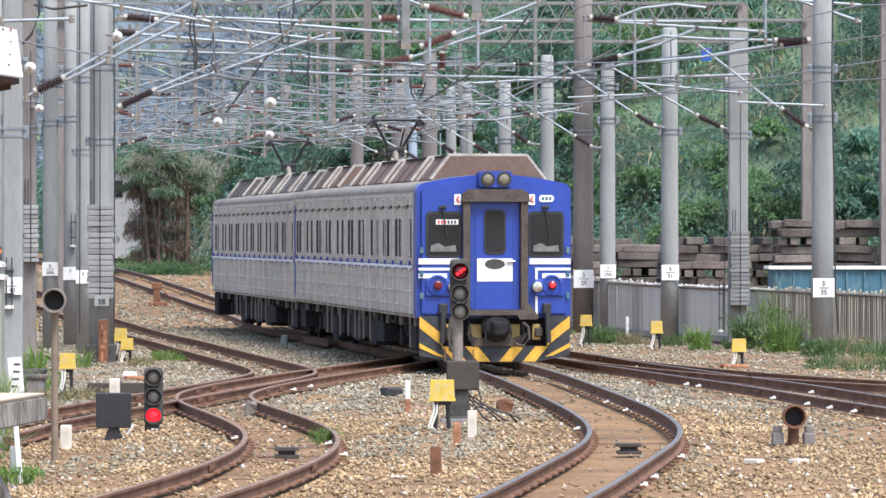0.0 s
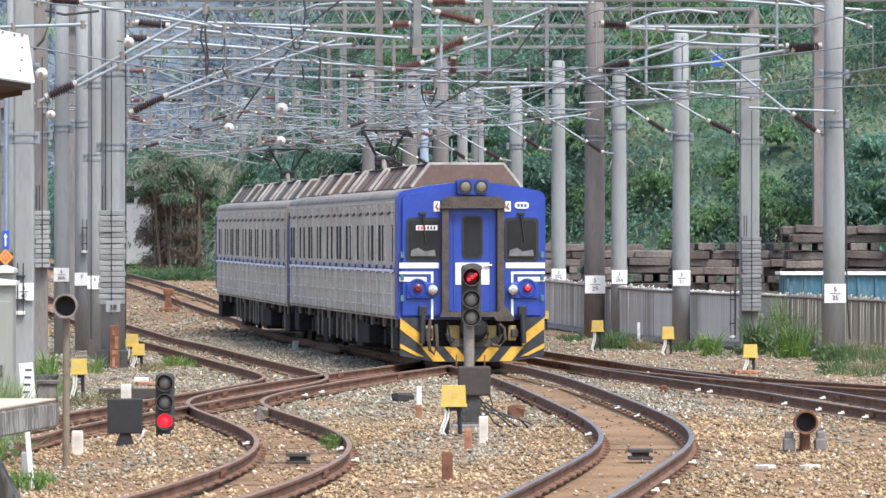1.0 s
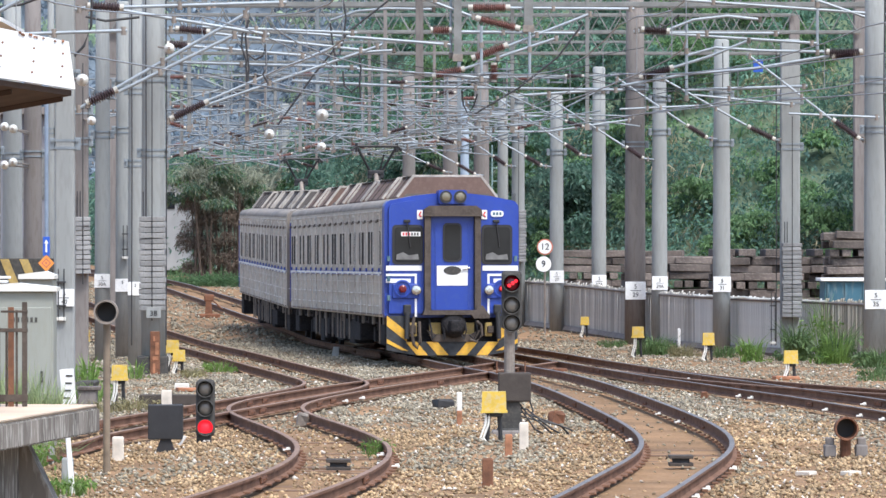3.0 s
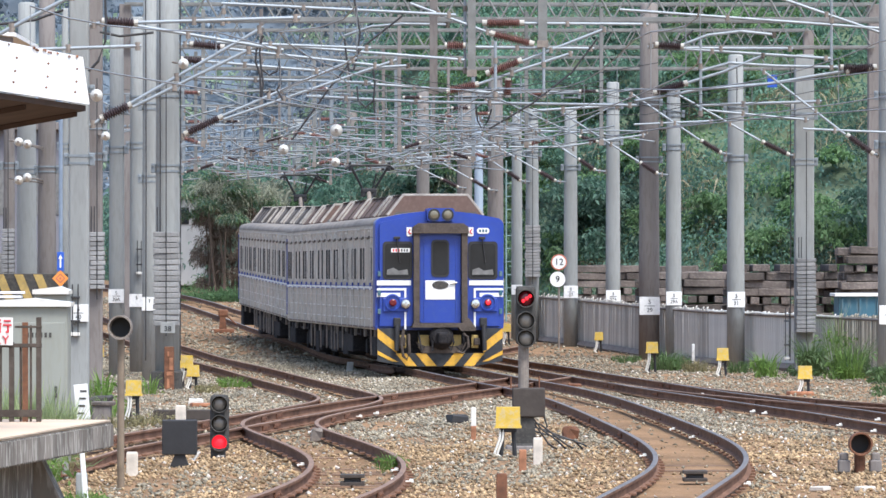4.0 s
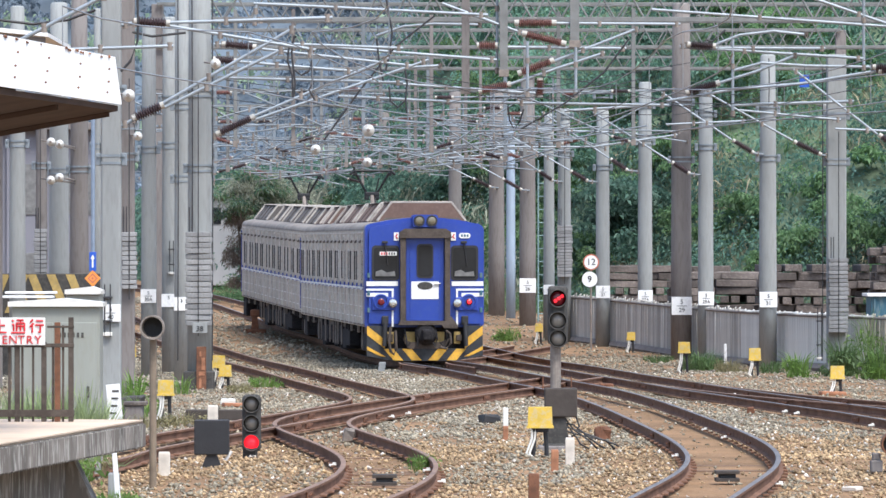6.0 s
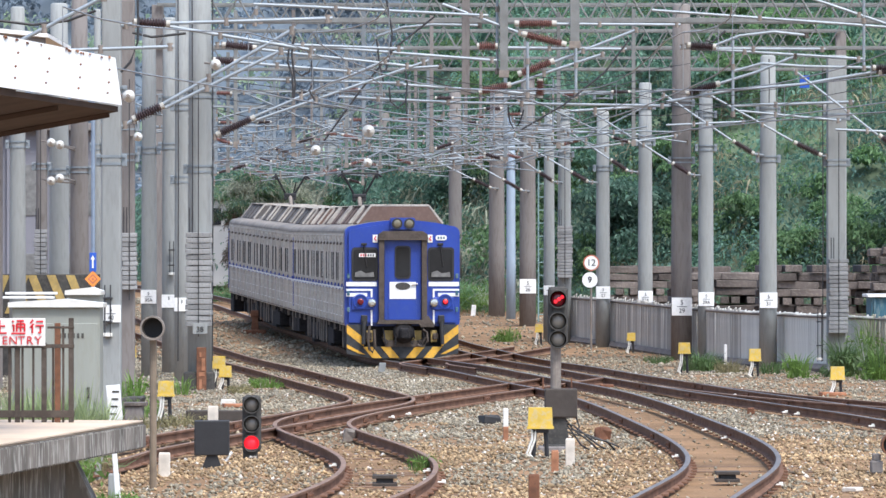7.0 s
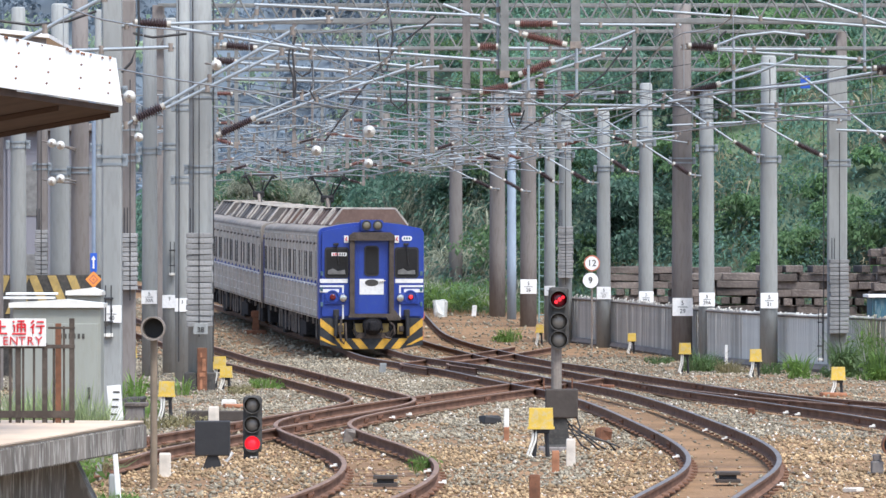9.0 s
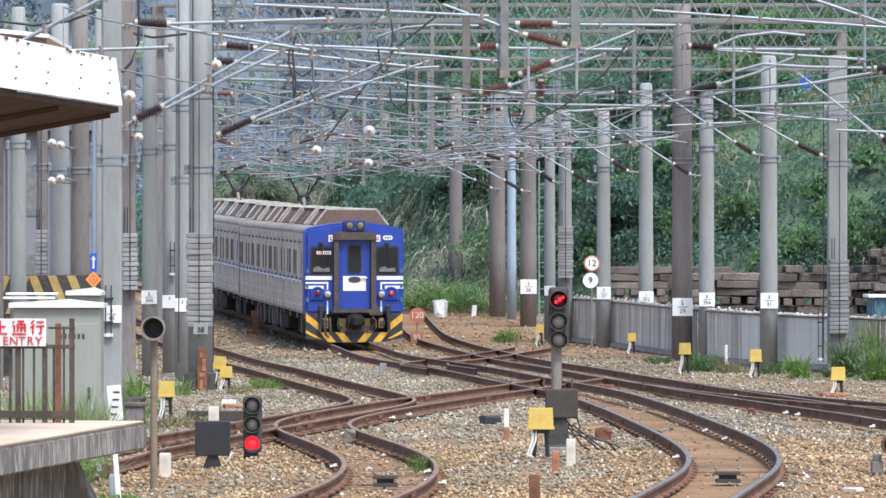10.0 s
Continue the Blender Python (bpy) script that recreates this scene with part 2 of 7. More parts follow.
def box(bm, cx, cy, cz, sx, sy, sz, bevel=0.0, m=None):
    """A box by centre and size."""
    r = bmesh.ops.create_cube(bm, size=1.0)
    vs = r["verts"]
    for v in vs:
        v.co = Vector((cx + v.co.x * sx, cy + v.co.y * sy, cz + v.co.z * sz))
        if m:
            v.co = m @ v.co
    if bevel:
        es = list({e for v in vs for e in v.link_edges})
        bmesh.ops.bevel(bm, geom=es, offset=bevel, segments=2, affect="EDGES", profile=0.5)
    return bm


def tube(bm, p, q, r, sides=8, r2=None):
    """A round bar from p to q, tapering to r2."""
    p, q = Vector(p), Vector(q)
    d = q - p
    m = Matrix.Translation((p + q) / 2) @ d.to_track_quat("Z", "Y").to_matrix().to_4x4()
    bmesh.ops.create_cone(bm, cap_ends=True, segments=sides, radius1=r, radius2=r if r2 is None else r2, depth=d.length, matrix=m)
    return bm


def pipe(bm, pts, r, sides=6):
    """A continuous round bar along points."""
    pts = [Vector(p) for p in pts]
    rings = []
    for i, p in enumerate(pts):
        d = (pts[min(i + 1, len(pts) - 1)] - pts[max(i - 1, 0)]).normalized()
        u = d.cross(Vector((0.13, 0.07, 1)) if abs(d.z) < 0.9 else Vector((1, 0.1, 0))).normalized()
        w = d.cross(u)
        rings.append([bm.verts.new(p + (u * math.cos(2 * math.pi * k / sides) + w * math.sin(2 * math.pi * k / sides)) * r) for k in range(sides)])
    for a, b in zip(rings, rings[1:]):
        for k in range(sides):
            bm.faces.new((a[k], a[(k + 1) % sides], b[(k + 1) % sides], b[k]))
    bm.faces.new(rings[0][::-1])
    bm.faces.new(rings[-1])
    return bm


def lathe(bm, profile, origin=(0, 0, 0), axis=(0, 0, 1), sides=20):
    """Turns (radius, height) pairs round an axis."""
    m = Matrix.Translation(origin) @ Vector(axis).to_track_quat("Z", "Y").to_matrix().to_4x4()
    rings = []
    for r, h in profile:
        rings.append([bm.verts.new(m @ Vector((r * math.cos(2 * math.pi * i / sides), r * math.sin(2 * math.pi * i / sides), h))) for i in range(sides)])
    for a, b in zip(rings, rings[1:]):
        for i in range(sides):
            bm.faces.new((a[i], a[(i + 1) % sides], b[(i + 1) % sides], b[i]))
    bm.faces.new(rings[0][::-1])
    bm.faces.new(rings[-1])
    return bm


def prism(bm, outline, y0, y1):
    """A closed outline in x, z pulled from y0 to y1."""
    a = [bm.verts.new((x, y0, z)) for x, z in outline]
    b = [bm.verts.new((x, y1, z)) for x, z in outline]
    n = len(outline)
    bm.faces.new(a)
    bm.faces.new(b[::-1])
    for i in range(n):
        bm.faces.new((a[i], b[i], b[(i + 1) % n], a[(i + 1) % n]))
    return bm


def B():
    return bmesh.new()


def rounded(w, h, r, cx=0.0, cz=0.0, n=5):
    """Outline of a rectangle with rounded corners."""
    out = []
    for sx, sz, a0 in ((1, -1, -90), (1, 1, 0), (-1, 1, 90), (-1, -1, 180)):
        for i in range(n + 1):
            a = radians(a0 + 90 * i / n)
            out.append((cx + sx * (w / 2 - r) + r * math.cos(a), cz + sz * (h / 2 - r) + r * math.sin(a)))
    return out


def text(name, words, size, material, parent=None, m=Matrix(), depth=0.004):
    cu = bpy.data.curves.new(name, "FONT")
    cu.body, cu.size, cu.extrude, cu.align_x, cu.align_y = words, size, depth, "CENTER", "CENTER"
    tmp = bpy.data.objects.new("tmp", cu)
    me = bpy.data.meshes.new_from_object(tmp)
    bpy.data.objects.remove(tmp)
    me.name = name
    me.materials.clear()
    me.materials.append(M[material])
    ob = new(name, me)
    ob.matrix_basis = m
    if parent:
        ob.parent = parent
    return ob


FACE = Matrix.Rotation(radians(90), 4, "X")   # stands flat writing upright, facing -y


def ease(k):
    k = max(0.0, min(1.0, k))
    return k * k * (3 - 2 * k)


def dip(y):
    """Shallow hollow in the bed beyond the junction."""
    return 0.09 * ease((y - 108) / 22) * (1 - ease((y - 150) / 22))


def rise(y):
    """Height of the rails along the line, which climbs gently into the distance."""
    if y < 118:
        return -dip(y)
    if y < 179:
        return 0.69 * ((y - 118) / 61) ** 2 - dip(y)
    return 0.69 + 0.6 * (1 - math.exp(-(y - 179) * 0.0226 / 0.6))


def spline(points, step=0.8):
    """Smooth curve through plan points, evenly stepped."""
    p = [Vector((x, y)) for x, y in points]
    p = [2 * p[0] - p[1]] + p + [2 * p[-1] - p[-2]]
    out = []
    for i in range(1, len(p) - 2):
        n = max(2, int((p[i + 1] - p[i]).length / step))
        for k in range(n):
            t = k / n
            a, b, c, d = p[i - 1], p[i], p[i + 1], p[i + 2]
            out.append(0.5 * (2 * b + (c - a) * t + (2 * a - 5 * b + 4 * c - d) * t * t + (3 * b - a - 3 * c + d) * t ** 3))
    out.append(p[-2])
    for _ in range(6):
        out = [out[0]] + [(a + 2 * b + c) / 4 for a, b, c in zip(out, out[1:], out[2:])] + [out[-1]]
    return out


# ---- ground and tracks ----
def ground_sheet():
    xs = [-700, -300, -120, -60, -30] + [-20 + 0.8 * i for i in range(51)] + [30, 60, 120, 300, 700]
    ys = [-300, -60, 0, 20, 30] + [35 + 1.0 * i for i in range(170)] + [210, 220, 240, 260, 300, 400, 700, 2500]
    verts, faces = [], []
    for y in ys:
        for x in xs:
            verts.append((x, y, rise(y) - 0.20 + 0.035 * noise.noise(Vector((x * 0.5, y * 0.2, 0)))))
    nx = len(xs)
    for j in range(len(ys) - 1):
        for i in range(nx - 1):
            faces.append((j * nx + i, j * nx + i + 1, (j + 1) * nx + i + 1, (j + 1) * nx + i))
    me = bpy.data.meshes.new("ground")
    me.from_pydata(verts, [], faces)
    me.materials.append(M["soil"])
    for p in me.polygons:
        p.use_smooth = True
    return tagged(new("ground", me), "brown earth and ballast bed of a railway yard", "ground", kind="structure")


ground_sheet()

RAIL = [(-0.062, -0.15), (-0.062, -0.138), (-0.012, -0.12), (-0.009, -0.045), (-0.033, -0.034), (-0.033, -0.006),
        (-0.026, 0.0), (0.026, 0.0), (0.033, -0.006), (0.033, -0.034), (0.009, -0.045), (0.012, -0.12), (0.062, -0.138), (0.062, -0.15)]


def rail_mesh(line, offset, lift=0.0, shine="rail_top"):
    verts, faces, shiny = [], [], []
    n = len(RAIL)
    for i, p in enumerate(line):
        d = (line[min(i + 1, len(line) - 1)] - line[max(i - 1, 0)]).normalized()
        side = Vector((d.y, -d.x))
        for u, w in RAIL:
            q = p + side * (offset + u)
            verts.append((q.x, q.y, rise(q.y) + w + lift))
    for i in range(len(line) - 1):
        for k in range(n):
            a, b = i * n + k, i * n + (k + 1) % n
            faces.append((a, b, b + n, a + n))
            shiny.append(1 if k in (5, 6, 7) else 0)
    me = bpy.data.meshes.new("rail")
    me.from_pydata(verts, [], faces)
    me.materials.append(M["rail"])
    me.materials.append(M[shine])
    for p, s in zip(me.polygons, shiny):
        p.material_index = s
    return me


TRACKS = {}
TRACKS["curve"] = [(0.6, 38), (2.56, 51.45), (3.73, 62.59), (3.45, 77.9), (2.79, 90.7), (1.73, 100), (0.64, 110), (-0.49, 120), (-1.66, 130), (-2.69, 142), (-3.42, 149), (-5.15, 162), (-6.5, 172), (-8.6, 187), (-11.2, 204), (-16.4, 235), (-23, 270)]
TRACKS["left_bend"] = [(-3.4, 36), (-1.12, 51.45), (-0.63, 59.53), (-1.03, 65.38), (-1.93, 72.74), (-1.98, 76.81), (-1.37, 81.66), (-0.24, 87.87), (1.28, 95.1), (2.83, 103.13)]
TRACKS["siding"] = [(-9.6, 34), (-4.95, 58.89), (-4.48, 63.86), (-3.83, 68.22), (-3.07, 72.74), (-2.21, 78.18), (-1.39, 83.21), (-1.01, 87.17), (-1.36, 91.15), (-2.63, 101.23), (-3.98, 112.65), (-6.09, 131.4), (-9.3, 155), (-14.5, 190), (-22, 235)]
TRACKS["main"] = [(10.6, 50), (9.0, 64), (7.63, 74.6), (7.08, 79.8), (6.5, 83.5), (5.75, 89), (5.2, 92.7), (4.35, 100.3), (3.65, 106.1), (2.65, 116.85), (1.25, 132.66), (-0.42, 151.61), (-2.2, 190), (-6.6, 225), (-13, 265)]
TRACKS["outer"] = [(15, 70), (11, 76.5), (8.6, 81.5), (7.1, 85.5), (5.85, 90.5), (5.05, 95), (4.4, 99.5)]
TRACKS["crossover"] = [(0.21, 111.51), (-0.43, 116.85), (-0.5, 120.01), (0.16, 124.44), (1.23, 130.77), (2.6, 138.98)]
LINES = {k: spline(v) for k, v in TRACKS.items()}
LABELS = {
    "curve": "rusty steel railway track bending through brown ballast",
    "left_bend": "rusty railway track with a sharp double bend",
    "siding": "rusty siding track passing the platform end",
    "main": "railway track with polished rail heads beside the fence",
    "outer": "rusty railway track branching off towards the fence",
    "crossover": "short crossover track between two lines",
}
bm = B()
box(bm, 0, 0, -0.25, 2.1, 0.2, 0.12, 0.012)
SLEEPER = bpy.data.meshes.new("sleeper")
bm.to_mesh(SLEEPER)
bm.free()
SLEEPER.materials.append(M["sleeper"])
bm = B()
box(bm, 0, 0, -0.115, 0.10, 0.05, 0.03, 0.008)
box(bm, 0.02, 0, -0.095, 0.05, 0.03, 0.03, 0.008)
CLIP = bpy.data.meshes.new("rail_clip")
bm.to_mesh(CLIP)
bm.free()
CLIP.materials.append(M["porcelain"])
bm = B()
box(bm, 0, 0, -0.13, 0.08, 0.07, 0.03, 0.008)
RUSTY_CLIP = bpy.data.meshes.new("rail_clip")
bm.to_mesh(RUSTY_CLIP)
bm.free()
RUSTY_CLIP.materials.append(M["rail"])
bm = B()
box(bm, 0, 0, -0.075, 0.022, 0.5, 0.075, 0.006)
for k in (-0.16, 0, 0.16):
    box(bm, 0, k, -0.075, 0.05, 0.03, 0.03, 0.006)
FISHPLATE = bpy.data.meshes.new("fishplate")
bm.to_mesh(FISHPLATE)
bm.free()
FISHPLATE.materials.append(M["rust"])


def track(key):
    line = LINES[key]
    t = thing("railway_track", LABELS[key], "railway track", "railway tracks")
    cant = 0.05 if key == "curve" else 0.0
    for off in (-0.566, 0.566):
        ob = new("rail", rail_mesh(line, off, cant if off > 0 else 0.0, "rail_top" if key in ("curve", "main") else "rail_dull"))
        ob.parent = t
    run, nxt, rnd = 0.0, 0.0, random.Random(len(key))
    for a, b in zip(line, line[1:]):
        run += (b - a).length
        if run >= nxt and 48 < a.y < 150:
            nxt = run + (0.65 if a.y < 100 else 1.3)
            yaw = math.atan2(b.y - a.y, b.x - a.x) - math.pi / 2
            s = new("sleeper", SLEEPER)
            s.matrix_basis = Matrix.Translation((a.x, a.y, rise(a.y) + rnd.uniform(-0.03, 0.0) - (0.012 if key == "curve" else 0))) @ Matrix.Rotation(yaw, 4, "Z")
            s.parent = t
            d = (b - a).normalized()

            def fix(name, mesh, off):
                c = new(name, mesh)
                c.matrix_basis = Matrix.Translation((a.x + d.y * off, a.y - d.x * off, rise(a.y))) @ Matrix.Rotation(yaw, 4, "Z")
                c.parent = t
            if a.y < 82 and key in ("curve", "left_bend", "siding"):
                for off in (-0.645, -0.487, 0.487, 0.645):
                    fix("rail_clip", RUSTY_CLIP, off)
            if a.y < 120 and rnd.random() < 0.09:
                for off in (-0.59, 0.542, -0.542, 0.59):
                    fix("fishplate", FISHPLATE, off)
            if a.y < 95 and key in ("curve", "left_bend", "main") and rnd.random() < 0.3:
                c = new("rail_clip", CLIP)
                sd = rnd.choice((-0.66, 0.66, 0.47))
                d = (b - a).normalized()
                c.matrix_basis = Matrix.Translation((a.x + d.y * sd, a.y - d.x * sd, rise(a.y))) @ Matrix.Rotation(yaw, 4, "Z")
                c.parent = t
    return t


for key in TRACKS:
    track(key)


# ---- platform and canopy ----
def platform():
    # the edge runs from the far corner towards the lens, the far end is square to it
    t = thing("platform", "weathered concrete station platform with bright paving", "platform", kind="structure")
    far, near = Vector((-2.90, 47.6)), Vector((-5.8, 27.0))
    d = (near - far).normalized()
    side = Vector((d.y, -d.x))
    if side.x > 0:
        side = -side

    def slab(z0, z1, inset, width, material, name, back=0.0):
        bm = B()
        a = far + side * inset + d * back
        b = near + side * inset
        pts = [a, b, b + side * width, a + side * width]
        lo = [bm.verts.new((p.x, p.y, z0)) for p in pts]
        hi = [bm.verts.new((p.x, p.y, z1)) for p in pts]
        bm.faces.new(hi)
        bm.faces.new(lo[::-1])
        for i in range(4):
            bm.faces.new((lo[i], lo[(i + 1) % 4], hi[(i + 1) % 4], hi[i]))
        bmesh.ops.recalc_face_normals(bm, faces=bm.faces)
        es = [e for e in bm.edges if abs(e.verts[0].co.z - e.verts[1].co.z) < 0.01]
        bmesh.ops.bevel(bm, geom=es, offset=0.015, segments=2, affect="EDGES")
        return part(name, bm, material, t)

    slab(0.92, 0.95, 0.01, 3.2, "platform_top", "paving")
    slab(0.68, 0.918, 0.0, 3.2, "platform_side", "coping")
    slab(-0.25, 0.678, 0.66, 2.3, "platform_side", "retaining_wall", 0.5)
    # sloping stub of wall at the end
    bm = B()
    p = far + d * 0.4 + side * 0.72
    prism(bm, [(-0.28, 0.66), (0.06, 0.66), (0.5, -0.22), (-0.28, -0.22)], -0.25, 0.25)
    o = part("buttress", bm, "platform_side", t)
    o.matrix_basis = pose(p.x, p.y, 0)
    return t


platform()


def canopy():
    t = thing("platform_canopy", "white sheet metal platform canopy with dark brown underside", "canopy")
    far, near = Vector((-2.965, 45.0)), Vector((-5.6, 26.0))
    d = (near - far).normalized()
    side = Vector((-d.y, d.x))
    if side.x > 0:
        side = -side

    def strip(profile, material, name):
        bm = B()
        rings = []
        for p in (far, near):
            rings.append([bm.verts.new((p.x + side.x * u, p.y + side.y * u, z)) for u, z in profile])
        n = len(profile)
        bm.faces.new(rings[0])
        bm.faces.new(rings[1][::-1])
        for i in range(n):
            bm.faces.new((rings[0][i], rings[1][i], rings[1][(i + 1) % n], rings[0][(i + 1) % n]))
        bmesh.ops.recalc_face_normals(bm, faces=bm.faces)
        return part(name, bm, material, t)

    strip([(0.0, 3.95), (0.06, 4.39), (0.09, 4.39), (0.03, 3.95)], "canopy_white", "fascia")
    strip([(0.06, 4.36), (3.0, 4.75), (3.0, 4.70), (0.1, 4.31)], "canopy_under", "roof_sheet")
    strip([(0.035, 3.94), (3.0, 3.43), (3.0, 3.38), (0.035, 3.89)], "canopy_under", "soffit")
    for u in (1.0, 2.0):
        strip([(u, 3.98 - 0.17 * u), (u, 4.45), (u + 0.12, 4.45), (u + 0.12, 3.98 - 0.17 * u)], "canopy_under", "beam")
    # lower beam across the open end
    for k in range(2):
        p = far + d * (0.1 + 2.2 * k) + side * 0.1
        q = p + side * 3.0
        part("cross_beam", tube(B(), (p.x, p.y, 3.875), (q.x, q.y, 3.355), 0.04, 4), "canopy_under", t)
    # rust eating the upper edge
    rr = random.Random(21)
    for k in range(26):
        p = far + d * rr.uniform(0.05, 9.0) + side * 0.052
        bm = B()
        box(bm, p.x, p.y, 4.385 - rr.uniform(0, 0.02), 0.012, rr.uniform(0.03, 0.16), rr.uniform(0.008, 0.022), 0.002)
        part("rust_patch", bm, "rust" if k % 3 else "rust_light", t)
    # sheet seams on the fascia
    for k in range(8):
        p = far + d * (0.02 + 1.25 * k)
        part("seam", tube(B(), (p.x + side.x * 0.0, p.y, 3.955), (p.x + side.x * 0.06 - 0.004, p.y, 4.385), 0.006, 6), "canopy_white", t)
    # bolts on the fascia
    rnd = random.Random(4)
    for i in range(9):
        for z in (4.04, 4.14, 4.26):
            p = far + d * (0.5 + 1.25 * i + 0.25 * (4.26 - z) / 0.22 + rnd.uniform(-0.05, 0.05)) + side * (0.03 * (z - 3.95) / 0.22 - 0.03)
            bm = B()
            bmesh.ops.create_icosphere(bm, subdivisions=1, radius=0.012, matrix=Matrix.Translation((p.x, p.y, z)))
            part("bolt", bm, "rust", t)
    # posts behind the fascia carry it down to the platform
    for s in (6.0, 12.0):
        p = far + d * s + side * 1.6
        bm = B()
        tube(bm, (p.x, p.y, 0.95), (p.x, p.y, 4.6), 0.09, 12)
        part("post", bm, "concrete", t)
    return t


canopy()


# ---- poles ----
def number_plate(parent, x, y, z, w, h, top, below):
    bm = B()
    box(bm, x, y, z, w, 0.02, h, 0.004)
    pl = part("number_panel", bm, "white", parent, "white painted panel with the pole number")
    s = h * 0.34
    text("figure", top, s, "black", pl, Matrix.Translation((x, y - 0.016, z + h * 0.22)) @ FACE)
    if below:
        text("figure", below, s, "black", pl, Matrix.Translation((x, y - 0.016, z - h * 0.24)) @ FACE)
        bm = B()
        box(bm, x, y - 0.014, z, w * 0.5, 0.006, h * 0.03)
        part("bar", bm, "black", pl)


def pole(x, y, r, top, material="concrete", label="round concrete catenary pole", number=None, plate_z=1.3, bands=(), square=False):
    z0 = rise(y) - 0.25
    t = thing("catenary_pole", label, "pole", "catenary poles", at=(x, y, z0))
    bm = B()
    h = top - z0
    if square:
        box(bm, 0, 0, h / 2, r * 2, r * 1.7, h, 0.03)
    else:
        lathe(bm, [(r * 1.05, 0), (r * 1.03, h * 0.3), (r * 0.96, h * 0.7), (r * 0.88, h - 0.04), (r * 0.7, h)], sides=20)
    part("shaft", bm, material, t, smooth=not square)
    for b in bands:
        bm = B()
        for dz in (-0.06, 0.06):
            if square:
                box(bm, 0, 0, b - z0 + dz, r * 2.08, r * 1.8, 0.04)
            else:
                lathe(bm, [(r * 1.0, b - z0 + dz - 0.02), (r * 1.05, b - z0 + dz - 0.02), (r * 1.05, b - z0 + dz + 0.02), (r * 1.0, b - z0 + dz + 0.02)], sides=20)
        part("band", bm, "galvanised_dull", t)
        for sx in (-1, 1):
            bm = B()
            box(bm, sx * (r + 0.05), -0.04, b - z0, 0.09, 0.1, 0.2, 0.012)
            box(bm, sx * (r + 0.05), -0.1, b - z0 + 0.05, 0.035, 0.05, 0.035, 0.006)
            part("clamp", bm, "galvanised_dull", t)
    if number:
        number_plate(t, 0, -r * 1.06 - 0.01, plate_z - z0, r * 2.04, r * 1.8, *number)
    return t


def plant_poles(rows):
    # x, y, radius, top, material, number, height of the panel, square
    for x, y, r, top, material, number, pz, square in rows:
        pole(x, y, r, top, material,
             ("square " if square else "round ") + {"concrete_dark": "brown weathered", "blue_mast": "pale blue"}.get(material, "pale grey") + " concrete catenary pole",
             number, pz, (2.55 + y / 120 * random.uniform(1.9, 2.9), 2.55 + y / 120 * random.uniform(3.2, 4.2)), square)


plant_poles([
    (10.43, 106, 0.23, 9.16, "concrete", ("5", "35"), 1.27, False),
    (9.39, 116, 0.227, 7.35, "concrete", None, 0, True),
    (8.16, 122, 0.215, 7.6, "concrete", ("5", "31"), 1.46, False),
    (7.09, 131, 0.205, 7.05, "concrete", ("5", "29A"), 1.41, False),
    (6.48, 132, 0.27, 9.4, "concrete_dark", ("5", "29"), 1.2, False),
    (6.0, 144, 0.21, 7.7, "concrete", ("5", "27A"), 1.35, False),
    (4.78, 145, 0.205, 6.9, "concrete", ("5", "27"), 1.48, False),
    (3.76, 150, 0.205, 7.1, "concrete", None, 0, False),
    (3.33, 152, 0.17, 7.0, "concrete", ("5", "25"), 1.5, False),
    (2.89, 165, 0.27, 8.6, "concrete_dark", ("5", "26"), 1.55, False),
    (2.42, 172, 0.16, 7.5, "blue_mast", None, 1.55, False),
    (1.95, 175, 0.28, 8.6, "concrete_dark", None, 0, False),
    (0.485, 185, 0.25, 8.8, "concrete_dark", None, 0, False),
    (-2.45, 205, 0.25, 8.6, "concrete_dark", None, 0, False),
    (-4.95, 215, 0.27, 8.6, "concrete", None, 0, False),
])
plant_poles([
    (-5.3, 78, 0.155, 8.2, "concrete", ("5", "40"), 1.64, True),
    (-4.98, 100, 0.245, 9.2, "concrete", None, 0, False),
    (-6.2, 95.5, 0.165, 7.6, "concrete_dark", None, 0, True),
    (-6.75, 112, 0.175, 8.0, "concrete", ("5", "30A"), 1.63, False),
    (-6.45, 115, 0.17, 8.2, "concrete", ("5", ""), 1.5, False),
    (-5.72, 107, 0.165, 8.4, "concrete", ("3", ""), 1.5, False),
    (-9.60, 110, 0.18, 8.2, "concrete", None, 0, False),
    (-9.55, 116, 0.135, 7.8, "concrete_dark", None, 0, False),
    (-9.45, 120, 0.24, 8.8, "concrete", None, 0, False),
    (-8.80, 118, 0.22, 8.8, "concrete_dark", None, 0, False),
    (-8.15, 115, 0.09, 8.4, "concrete", None, 0, False),
    (-8.4, 150, 0.24, 8.8, "concrete", None, 0, False),
    (-10.1, 170, 0.24, 8.8, "concrete", None, 0, False),
])


# ---- fence and sleeper stacks ----
FENCE = [(3.56, 152.43), (5.28, 144.01), (7.08, 130.87), (8.68, 121.4), (10.31, 114.45), (11.93, 105.29)]


